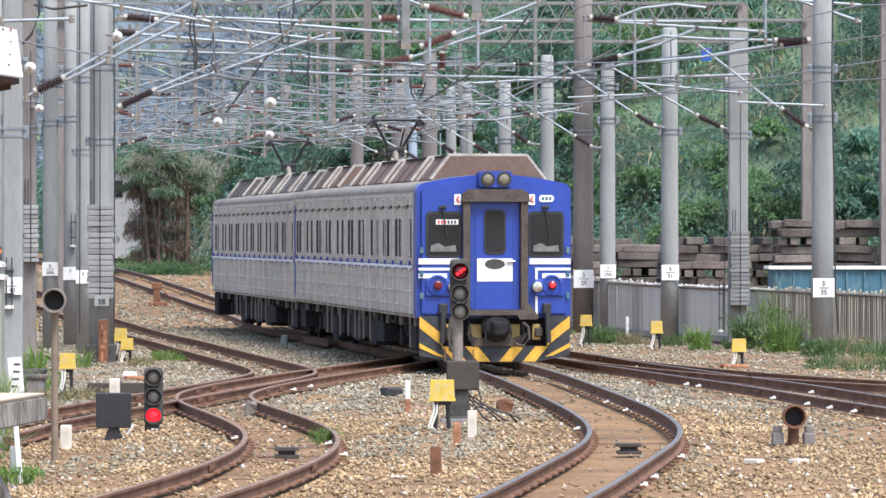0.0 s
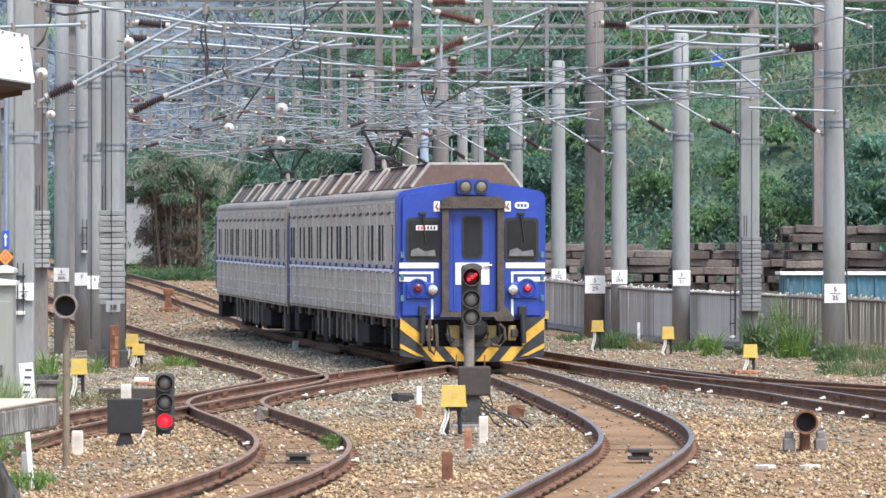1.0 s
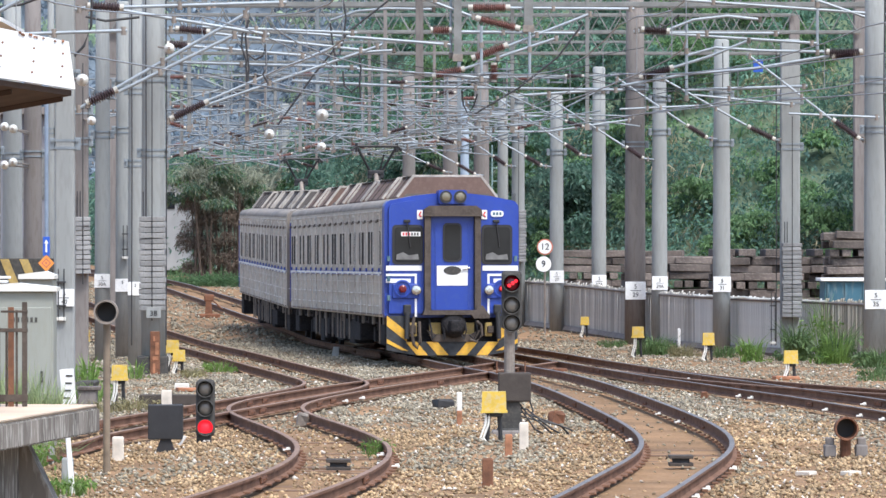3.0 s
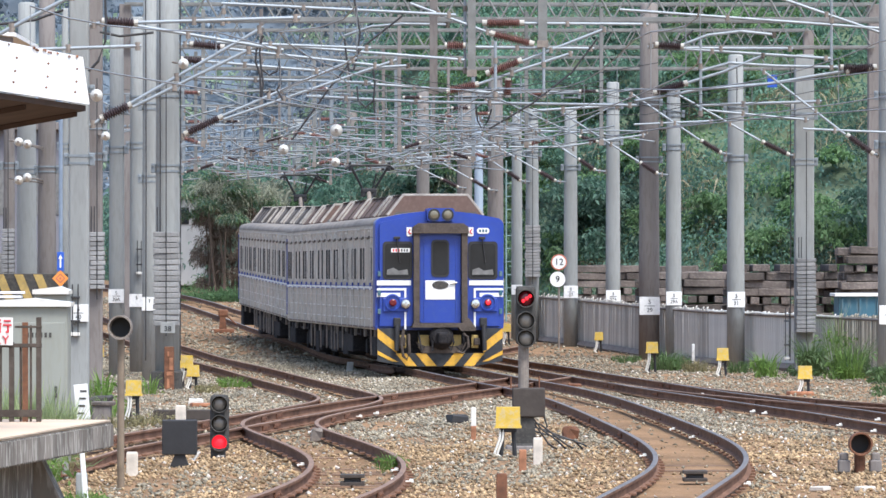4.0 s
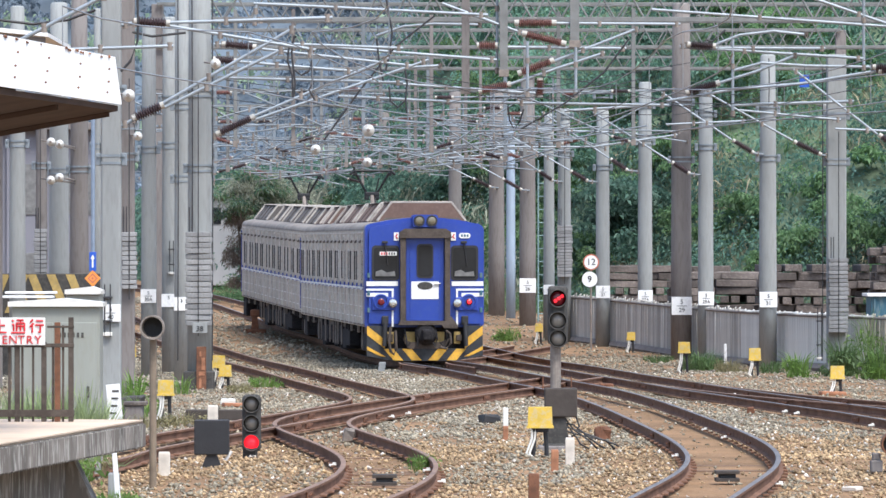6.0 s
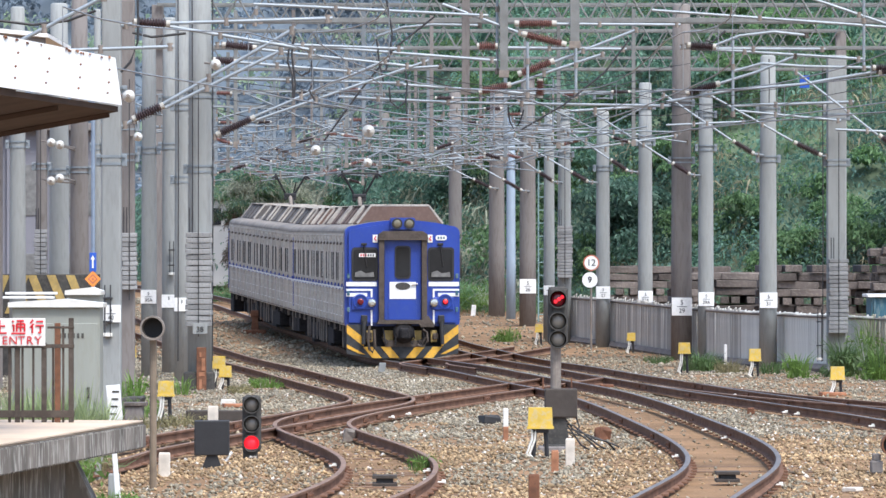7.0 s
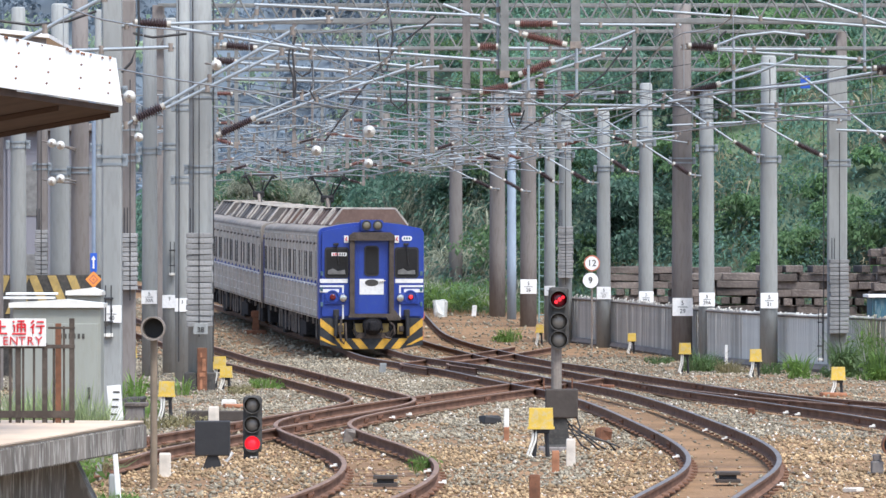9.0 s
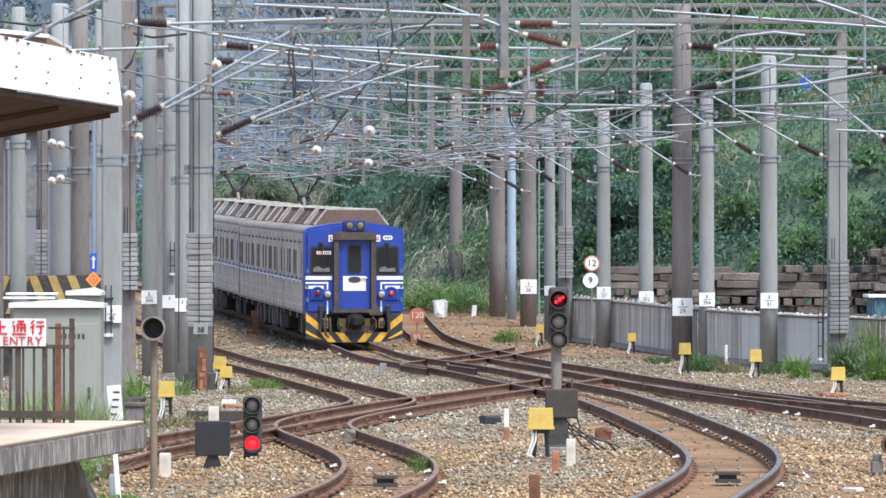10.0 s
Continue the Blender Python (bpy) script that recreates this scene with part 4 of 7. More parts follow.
    prism(bm, [(-1.42, 0.92), (-1.42, 0.18), (-0.75, 0.06), (0.75, 0.06), (1.42, 0.18), (1.42, 0.92), (0.98, 0.92), (0.98, 0.36), (-0.98, 0.36), (-0.98, 0.92)], y - 0.02, y + 0.10)
    plow = part("snow_plough", bm, "plough_black", t, "yellow and black striped plough skirt")
    for s in (-1, 1):
        for z0 in (0.92, 0.44):
            a = [(s * 1.42, z0), (s * 1.42, max(0.24, z0 - 0.22)), (s * 0.985, max(0.24, z0 - 0.56)), (s * 0.985, z0 - 0.34)]
            if z0 < 0.5:
                a = [(s * 1.42, 0.42), (s * 1.42, 0.33), (s * 1.1, 0.18), (s * 0.95, 0.16)]
            bm = B()
            panel(bm, a if s > 0 else a[::-1], y - 0.032, y - 0.018)
            part("yellow_stripe", bm, "plough_yellow", plow)
        for u0 in (0.10, 0.55):
            bm = B()
            a = [(s * (u0 + 0.22), 0.355), (s * (u0 + 0.46), 0.355), (s * (u0 + 0.22), 0.07), (s * (u0 - 0.02), 0.07)]
            panel(bm, a if s < 0 else a[::-1], y - 0.032, y - 0.018)
            part("yellow_stripe", bm, "plough_yellow", plow)
    # coupler and buffer gear
    bm = B()
    lathe(bm, [(0.26, 0.0), (0.28, 0.2), (0.2, 0.3)], (0.02, y + 0.1, 0.72), (0, -1, 0), 20)
    box(bm, 0.02, y - 0.3, 0.70, 0.24, 0.5, 0.26, 0.04)
    part("coupler", bm, "train_under", t)
    bm = B()
    prism(bm, [(-0.55, 0.62), (-0.42, 0.36), (0.48, 0.36), (0.62, 0.62), (0.4, 0.52), (-0.35, 0.52)], y - 0.05, y + 0.05)
    box(bm, -0.86, y + 0.02, 0.62, 0.16, 0.08, 0.2, 0.02)
    box(bm, 0.84, y + 0.02, 0.62, 0.14, 0.08, 0.16, 0.02)
    part("draft_gear", bm, "gangway_steel", t)
    for x, w in ((-0.36, 0.26), (0.34, 0.3), (-0.84, 0.16), (0.8, 0.16)):
        bm = B()
        box(bm, x, y + 0.08, 0.62, w, 0.05, 0.3, 0.02)
        part("frame_plate", bm, "chevron_yellow", t, "dirty yellow frame plate")
    for x in (-0.5, -0.22, 0.26, 0.5):
        part("air_hose", pipe(B(), [(x, y - 0.05, 0.84), (x + 0.03, y - 0.18, 0.6), (x * 0.9, y - 0.2, 0.42), (x * 0.75, y - 0.1, 0.5)], 0.022, 6), "train_under", t)
    # near-black block stands in for the shade behind the plough
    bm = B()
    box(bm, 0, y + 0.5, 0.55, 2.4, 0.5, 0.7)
    part("plough_shade", bm, "train_under", t)


def railcar(front):
    t = thing("railcar", "blue-fronted steel commuter railcar with striped plough" if front else "ribbed bare steel commuter railcar in a train", "railcar", "cars of the train")
    y0, y1 = -11.1, 11.0
    car_shell(t, y0 + (0.4 if front else 0), y1)
    side_details(t, y0 + (0.6 if front else 0), y1)
    for s in (-1, 1):
        bm = B()
        box(bm, s * (HW + 0.02), y1 - 0.06, 2.1, 0.02, 0.07, 2.1)
        part("corner_post", bm, "train_blue", t)
    ends = ((y1, y1 + 0.02),) if front else ((y0 - 0.02, y0), (y1, y1 + 0.02))
    for a, b in ends:
        bm = B()
        prism(bm, section(HW - 0.004), a, b)
        bmesh.ops.recalc_face_normals(bm, faces=bm.faces)
        part("end_wall", bm, "roof_skin", t, "dull grey end wall")
    if front:
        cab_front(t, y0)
    hoods = ((-10.3, -8.2), (-7.4, -3.8), (-2.9, 0.2), (1.1, 3.0), (5.2, 7.4), (8.3, 10.4)) if front else ((-10.0, -7.4), (-6.4, -3.6), (-2.6, 0.2), (1.2, 3.2), (5.6, 10.2))
    for i, (a, b) in enumerate(hoods):
        roof_box(t, a, b, "roof_brown" if front else "train_roof")
    bm = B()
    box(bm, 0, y1 + 0.12, 2.12, 2.8, 0.52, 2.4, 0.05)
    part("bellows", bm, "roof_skin", t)
    return t


TRAIN = [railcar(True), railcar(False)]
pantograph(TRAIN[0], 3.6)
pantograph(TRAIN[1], 4.2)


# ---- hillside ----
def foot(x):
    """Where the hill begins, seen in plan."""
    return 172 + 0.9 * max(0.0, 14 - x) + 0.25 * max(0.0, min(2 - x, 30)) ** 2


def hill_z(x, y):
    d = y - foot(x)
    base = rise(min(y, 400)) - 0.2
    if d <= 0:
        return base - 0.3
    n = noise.noise(Vector((x * 0.12, y * 0.12, 3.0))) * 1.6 * min(1, d / 6)
    k = max(0.0, min(1.0, (x + 3) / 8))
    cap = 5 + 65 * k * k * (3 - 2 * k)   # the near slope dies out towards the station side
    return base + cap * (1 - math.exp(-d * 0.6 / cap)) + n - 0.3 * (d < 1)


def hillside():
    xs = [-260, -160, -100] + [-60 + 2 * i for i in range(56)] + [60, 90, 160, 260]
    ts = [-3, 0, 1, 2, 4, 6, 8, 10, 13, 16, 20, 25, 30, 36, 44, 55, 70, 90, 120]
    verts = [(x, foot(x) + t, hill_z(x, foot(x) + t)) for t in ts for x in xs]
    nx = len(xs)
    faces = [(j * nx + i, j * nx + i + 1, (j + 1) * nx + i + 1, (j + 1) * nx + i) for j in range(len(ts) - 1) for i in range(nx - 1)]
    me = bpy.data.meshes.new("hillside")
    me.from_pydata(verts, [], faces)
    me.materials.append(M["hill"])
    return tagged(new("hillside", me), "steep hillside overgrown with shrubs and grass", "hillside", kind="structure")


hillside()


def leaf_cloud(name, clumps, size, material, label, category, seed, droop=0.3, slim=0.45, leaves=60):
    """Many small leaf blades on the outsides of clumps (x, y, z, radius)."""
    rs = np.random.RandomState(seed)
    c = np.array(clumps)
    n = len(c) * leaves
    idx = np.repeat(np.arange(len(c)), leaves)
    d = rs.normal(size=(n, 3))
    d /= np.linalg.norm(d, axis=1)[:, None]
    d[:, 2] = np.abs(d[:, 2]) * 0.9 - 0.1
    d[:, 1] -= 0.2
    rad = c[idx, 3] * rs.uniform(0.55, 1.1, n)
    p = c[idx, :3] + d * rad[:, None] * np.array([1, 1, 0.85])
    u = rs.normal(size=(n, 3)) + d * 0.7
    u[:, 2] -= droop * 2
    u /= np.linalg.norm(u, axis=1)[:, None]
    w = np.cross(u, rs.normal(size=(n, 3)))
    w /= np.linalg.norm(w, axis=1)[:, None]
    s = (size * rs.uniform(0.6, 1.4, n))[:, None]
    v = np.stack([p, p + u * s * 0.5 + w * s * slim * 0.5, p + u * s - np.array([0, 0, 1]) * s * droop, p + u * s * 0.5 - w * s * slim * 0.5], 1).reshape(-1, 3)
    me = bpy.data.meshes.new(name)
    me.vertices.add(4 * n)
    me.vertices.foreach_set("co", v.astype(np.float32).ravel())
    me.loops.add(4 * n)
    me.loops.foreach_set("vertex_index", np.arange(4 * n, dtype=np.int32))
    me.polygons.add(n)
    me.polygons.foreach_set("loop_start", np.arange(0, 4 * n, 4, dtype=np.int32))
    me.update(calc_edges=True)
    me.materials.append(M[material])
    return tagged(new(name, me), label, category, kind="stuff")


def slope_clumps(n, seed, x0, x1, d0, d1, r0, r1, lift=0.2):
    rs = random.Random(seed)
    out = []
    for _ in range(n):
        x = rs.uniform(x0, x1)
        y = foot(x) + d0 + (d1 - d0) * rs.random() ** 1.2
        out.append((x, y, hill_z(x, y) + lift, rs.uniform(r0, r1)))
    return out


leaf_cloud("shrubs", slope_clumps(2300, 1, -30, 34, 0, 40, 0.7, 1.9), 0.19, "leaf", "dense green shrubs on the hillside", "shrubs", 1, leaves=110)
leaf_cloud("shrubs", slope_clumps(760, 2, -30, 34, 0, 36, 0.5, 1.3), 0.17, "leaf_light", "bright green leafy shrubs on the hillside", "shrubs", 2, leaves=90)
leaf_cloud("shrubs", slope_clumps(800, 3, -30, 34, 0, 40, 0.9, 2.2, -0.3), 0.21, "leaf_dark", "dark green shrubs on the hillside", "shrubs", 3, leaves=90)
leaf_cloud("tall_grass", slope_clumps(150, 4, -20, 24, 0, 14, 0.5, 1.2), 0.7, "leaf_dry", "dry tan tall grass on the hillside", "grass", 4, 0.5, 0.07, 60)
leaf_cloud("tall_grass", slope_clumps(150, 6, -6.8, 4, -1, 9, 0.6, 1.2), 0.8, "reed", "hanging reeds and tall grass behind the line", "grass", 6, 0.7, 0.07, 110)
leaf_cloud("shrubs", slope_clumps(260, 7, -60, -12, 0, 16, 1.2, 2.4), 0.4, "leaf", "hazy distant trees on the far slope", "shrubs", 7, leaves=80)
leaf_cloud("tall_grass", [(x, foot(x) - 1.5 + dx, rise(foot(x)) - 0.1, 0.7) for x in [-16 + 0.5 * i for i in range(42)] for dx in (-2.5, -0.5)], 0.28, "leaf_light", "green grass verge at the foot of the hill", "grass", 8, 0.2, 0.12, 120)
# the sunlight on this clump is put in by the lighter leaf colour
leaf_cloud("shrubs", [(15.2 + 1.1 * math.cos(i * 2.4) * (i % 7) / 4, 190 + 0.3 * (i % 5), 8.2 + 0.35 * (i % 11), 0.7) for i in range(44)], 0.22, "leaf_light", "sunlit bright green shrubs high on the hillside", "shrubs", 9, leaves=90)


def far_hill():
    """Wooded ridge far behind the station side, haze mixed into its colours."""
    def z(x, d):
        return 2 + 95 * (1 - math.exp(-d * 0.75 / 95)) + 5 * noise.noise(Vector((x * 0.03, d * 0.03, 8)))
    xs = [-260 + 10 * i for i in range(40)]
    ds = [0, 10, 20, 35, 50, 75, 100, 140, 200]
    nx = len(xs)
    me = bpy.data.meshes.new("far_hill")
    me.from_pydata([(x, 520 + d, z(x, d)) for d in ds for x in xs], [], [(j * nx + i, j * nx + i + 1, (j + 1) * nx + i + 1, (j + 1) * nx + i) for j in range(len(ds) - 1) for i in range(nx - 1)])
    me.materials.append(M["far_haze_leaf"])
    tagged(new("far_hill", me), "distant wooded ridge, tinted blue-green for haze", "hill", kind="structure")
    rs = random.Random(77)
    for mtl, n, r, label in (("far_haze_leaf", 900, 3.0, "distant woods on the ridge, tinted blue-green for haze"), ("far_haze_leaf_light", 420, 2.4, "distant tree crowns on the ridge, paled for haze and sun")):
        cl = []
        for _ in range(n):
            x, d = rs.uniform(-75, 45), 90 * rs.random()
            if mtl == "far_haze_leaf_light" and noise.noise(Vector((x * 0.09, d * 0.09, 2))) < -0.08:
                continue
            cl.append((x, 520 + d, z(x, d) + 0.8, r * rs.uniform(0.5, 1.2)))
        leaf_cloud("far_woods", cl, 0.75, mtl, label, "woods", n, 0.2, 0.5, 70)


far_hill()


def bush_groups(n, seed, x0, x1, d0, d1, r):
    """Rounded crowns standing out of the slope, each made of many clumps."""
    rs = random.Random(seed)
    out = []
    for _ in range(n):
        x = rs.uniform(x0, x1)
        y = foot(x) + rs.uniform(d0, d1)
        R = r * rs.uniform(0.6, 1.3)
        z = hill_z(x, y) + 0.5
        for _ in range(20):
            a, e = rs.uniform(0, 6.283), rs.uniform(-0.2, 1.4)
            out.append((x + R * math.cos(a) * math.cos(e), y - 0.4 + R * math.sin(a) * math.cos(e), z + 0.9 * R * math.sin(e), R * rs.uniform(0.22, 0.42)))
    return out


leaf_cloud("shrubs", bush_groups(34, 31, -6, 24, 1, 22, 1.3), 0.2, "leaf_light", "light green rounded bushes on the hillside", "shrubs", 31, leaves=70)
leaf_cloud("shrubs", bush_groups(34, 32, -6, 24, 2, 26, 1.6), 0.22, "leaf", "green tree crowns on the hillside", "shrubs", 32, leaves=80)
leaf_cloud("shrubs", bush_groups(18, 33, 2, 24, 0, 10, 0.8), 0.17, "leaf_light", "low bright bushes at the foot of the hill", "shrubs", 33, leaves=70)


# ---- overhead line ----
def insulator(name, p, q, r, material, parent):
    """Ribbed rod insulator with end caps."""
    p, q = Vector(p), Vector(q)
    L = (q - p).length
    n = max(5, int(L / 0.055))
    prof = [(r * 0.45, 0.0), (r * 0.5, L * 0.1)]
    for i in range(n):
        h = L * 0.12 + L * 0.76 * i / n
        st = L * 0.76 / n
        prof += [(r * 0.5, h), (r, h + st * 0.35), (r * 0.95, h + st * 0.5), (r * 0.5, h + st * 0.8)]
    prof += [(r * 0.5, L * 0.9), (r * 0.45, L)]
    bm = B()
    lathe(bm, prof, p, q - p, 14)
    o = part(name, bm, material, parent, smooth=False)
    for a, b in ((p, p + (q - p) * 0.11), (q - (q - p) * 0.11, q)):
        bm = B()
        tube(bm, a, b, r * 0.62, 12)
        part("end_cap", bm, "cap_metal", o)
    return o


def bracket(label, tubes, insulators=(), posts=(), r=0.028, red=False, name="cantilever_bracket", steel="galvanised"):
    """One overhead line bracket: bent tubes, clamps, rod insulators and drop posts."""
    t = thing(name, label, "overhead line bracket", "overhead line brackets")
    for pts in tubes:
        bm = B()
        pipe(bm, pts, r, 8)
        part("tube", bm, steel, t)
        a, b = Vector(pts[0]), Vector(pts[-1])
        for k in (0.35, 0.97):
            bm = B()
            c = a.lerp(b, k) if len(pts) == 2 else Vector(pts[-1])
            tube(bm, c + Vector((0, 0, -0.07)), c + Vector((0, 0, 0.06)), r * 1.5, 8)
            part("clamp", bm, "gangway", t)
    for p, q in insulators:
        insulator("insulator", p, q, r * 3.3, "insulator_red" if red else "insulator", t)
    for p, q, w, mtl in posts:
        bm = B()
        p, q = Vector(p), Vector(q)
        box(bm, p.x, p.y, (p.z + q.z) / 2, w, w, abs(p.z - q.z), 0.008)
        part("drop_post", bm, mtl, t)
        bm = B()
        box(bm, p.x, p.y - w / 2, min(p.z, q.z) + 0.08, w * 1.25, 0.03, 0.16, 0.005)
        part("foot_plate", bm, "gangway", t)
    return t


bracket("galvanised tube bracket with brown ribbed insulators on the platform pole",
        [[(-4.38, 78, 6.29), (-1.76, 78, 6.37)], [(-4.38, 78, 6.24), (-2.03, 78, 5.85)], [(-4.49, 78, 4.99), (-2.35, 78, 6.22)], [(-4.45, 78, 4.93), (-2.53, 78, 5.88)], [(-5.15, 78, 6.25), (-4.93, 78, 6.29)], [(-5.17, 78, 4.62), (-4.93, 78, 4.75)], [(-5.95, 76, 5.77), (-4.2, 76, 5.83)]],
        [((-4.94, 78, 6.31), (-4.36, 78, 6.28)), ((-4.96, 78, 4.75), (-4.46, 78, 4.98))])
bracket("stout galvanised strut running up from beside the canopy", [[(-6.21, 70, 5.58), (-4.83, 70, 6.31)]], r=0.03)
bracket("galvanised tube bracket with dark insulators on a thick pole",
        [[(-3.85, 100, 6.82), (-0.63, 100, 6.46)], [(-3.99, 100, 6.94), (-0.8, 100, 6.82)], [(-3.88, 100, 5.42), (-1.09, 100, 6.62)], [(-3.85, 100, 5.35), (-0.28, 100, 6.58)], [(-4.23, 100, 6.55), (-1.85, 100, 6.35)], [(-4.69, 100, 6.9), (-4.5, 100, 6.9)], [(-4.74, 100, 4.98), (-4.57, 100, 5.07)]],
        [((-4.53, 100, 6.91), (-3.82, 100, 6.84)), ((-4.64, 100, 5.05), (-3.85, 100, 5.42)), ((-4.71, 100, 6.59), (-4.23, 100, 6.55))], r=0.03)
bracket("galvanised tube arms crossing over the yard",
        [[(-4.99, 112, 6.65), (-0.9, 112, 6.54)], [(-4.32, 95, 7.13), (-2.14, 95, 7.21)], [(-4.07, 105, 8), (0.99, 105, 7.75)], [(-2.48, 110, 7.27), (1.23, 110, 6.98)], [(-2.39, 112, 6.23), (0.21, 112, 6.1)], [(-4.01, 105, 7.97), (-4.05, 105, 7.58)]], r=0.034)
bracket("drop post bracket with red ribbed insulators under a gantry",
        [[(2.57, 110, 7.81), (5.38, 110, 7.79)], [(2.5, 110, 6.94), (4.44, 110, 7.7)], [(1.55, 110, 6.44), (3.68, 110, 7.15)], [(0, 110, 8.26), (1.8, 110, 7.59)], [(1.48, 110, 7.27), (4.16, 110, 7.24)]],
        [((1.63, 110, 7.82), (2.58, 110, 7.82)), ((1.8, 110, 7.59), (2.8, 110, 7.34)), ((1.71, 110, 6.67), (2.53, 110, 6.98)), ((0.82, 110, 6.27), (1.55, 110, 6.44))],
        [((1.39, 110, 8.93), (1.39, 110, 6.6), 0.18, "truss"), ((2.99, 110, 8.93), (2.99, 110, 7.26), 0.21, "truss"), ((0.53, 110.6, 8.97), (0.53, 110.6, 6.23), 0.18, "concrete_dark")], r=0.034, red=True)
bracket("galvanised register tubes hanging on drop tubes",
        [[(1.24, 110.2, 8.95), (1.24, 110.2, 6.68)], [(1.91, 109, 7.36), (1.91, 109, 6.13)], [(2.99, 109, 7.22), (2.99, 109, 6.13)], [(0, 112, 6.1), (5.21, 112, 6.02)], [(-1.51, 112, 7.62), (-0.9, 112, 7.83), (-0.18, 112, 7.89), (0.86, 112, 7.87)],
         [(-1.24, 114, 6.81), (-0.71, 114, 6.97), (-0.05, 114, 7.01)], [(2.86, 114, 5.95), (4.91, 114, 6.08)], [(-1.11, 114, 6.59), (2.33, 114, 6.35)]], [((0.78, 110, 7.31), (1.25, 110, 7.31)), ((2.29, 114, 6.72), (2.29, 114, 6.27))], r=0.034, red=True)
bracket("long galvanised arm with brown insulators beside the hillside",
        [[(4.85, 112.6, 8.25), (11.97, 112.6, 7.74)], [(8.38, 112.6, 8.58), (11.97, 112.6, 7.35)], [(9.75, 112.6, 8.63), (9.75, 112.6, 6.86)], [(5.5, 112.6, 7.39), (9.75, 112.6, 7.12)], [(6.29, 112.6, 7.36), (8.86, 112.6, 7.35)], [(6.29, 112.6, 7.43), (6.88, 112.6, 7.66), (7.66, 112.6, 7.75), (8.42, 112.6, 7.67)],
         [(5.5, 112.6, 7.39), (5.67, 112.6, 7.44)]], [((5.67, 112.6, 7.44), (6.33, 112.6, 7.4))], r=0.036)
bracket("bent galvanised arms with brown insulators beside the hillside",
        [[(6.42, 112.6, 6.56), (7.27, 112.6, 6.82), (8.16, 112.6, 7.19)], [(6.74, 112.6, 6.84), (7.4, 112.6, 7.02), (8.44, 112.6, 6.95), (9.95, 112.6, 6.92)], [(5.18, 112.6, 6.13), (6.74, 112.6, 6.41), (8.31, 112.6, 6.54), (10.08, 112.6, 6.84)],
         [(6.72, 112.6, 7.56), (6.72, 112.6, 5.8)], [(6.74, 112.6, 6.04), (9.52, 112.6, 6.13)]],
        [((5.63, 112.6, 6.33), (6.42, 112.6, 6.56)), ((9.95, 112.6, 6.92), (10.67, 112.6, 6.88)), ((10.08, 112.6, 6.82), (10.8, 112.6, 6.93))], r=0.036)

# pull-off struts of the poles along the fence: strut foot, strut head
def pull_offs(rows):
    for foot_p, head_p, arm in rows:
        bracket("galvanised pull-off strut with a dark insulator on a pole", [list(head_p), list(arm), [foot_p[0], tuple(Vector(foot_p[0]) + Vector((0.35, 1.0, -0.02)))]], [foot_p], r=0.026)


pull_offs((
    (((9.00, 115.5, 4.95), (8.34, 115.5, 5.27)), ((8.31, 115.5, 5.29), (6.25, 115.5, 6.44)), ((7.06, 115.5, 6.01), (9.46, 115.5, 5.78))),
    (((7.74, 121, 5.11), (7.22, 121, 5.43)), ((7.19, 121, 5.44), (5.45, 121, 6.62)), ((5.56, 121, 5.82), (7.53, 121, 5.91))),
    (((6.61, 130, 4.75), (6.13, 130, 5.06)), ((6.1, 130, 5.07), (4.01, 130, 6.4)), ((4.01, 130, 5.46), (6.28, 130, 5.79))),
    (((5.44, 143, 5.07), (4.93, 143, 5.41)), ((4.9, 143, 5.42), (2.92, 143, 6.78)), ((2.76, 143, 6.28), (5.74, 143, 6.15))),
    (((4.31, 144, 4.77), (3.79, 144, 5.07)), ((3.76, 144, 5.09), (1.94, 144, 6.14)), ((1.6, 144, 5.78), (4.61, 144, 5.78))),
))
pull_offs((
    (((3.39, 149, 4.85), (2.94, 149, 5.16)), ((2.91, 149, 5.18), (1.31, 149, 6.27)), ((0.8, 149, 6.53), (3.74, 149, 6.41))),
    (((2.68, 164, 4.78), (2.02, 164, 5.16)), ((1.98, 164, 5.18), (0.11, 164, 6.22)), ((-0.08, 164, 5.84), (2.59, 164, 6.03))),
    (((1.74, 174, 5.01), (1.09, 174, 5.32)), ((1.05, 174, 5.34), (-0.89, 174, 6.29)), ((-1.29, 174, 5.88), (1.74, 174, 6.02))),
    (((10.06, 105.6, 4.76), (9.47, 105.6, 5.19)), ((9.44, 105.6, 5.19), (7.62, 105.6, 6.60)), ((8.53, 105.6, 5.31), (10.49, 105.6, 5.23))),
))



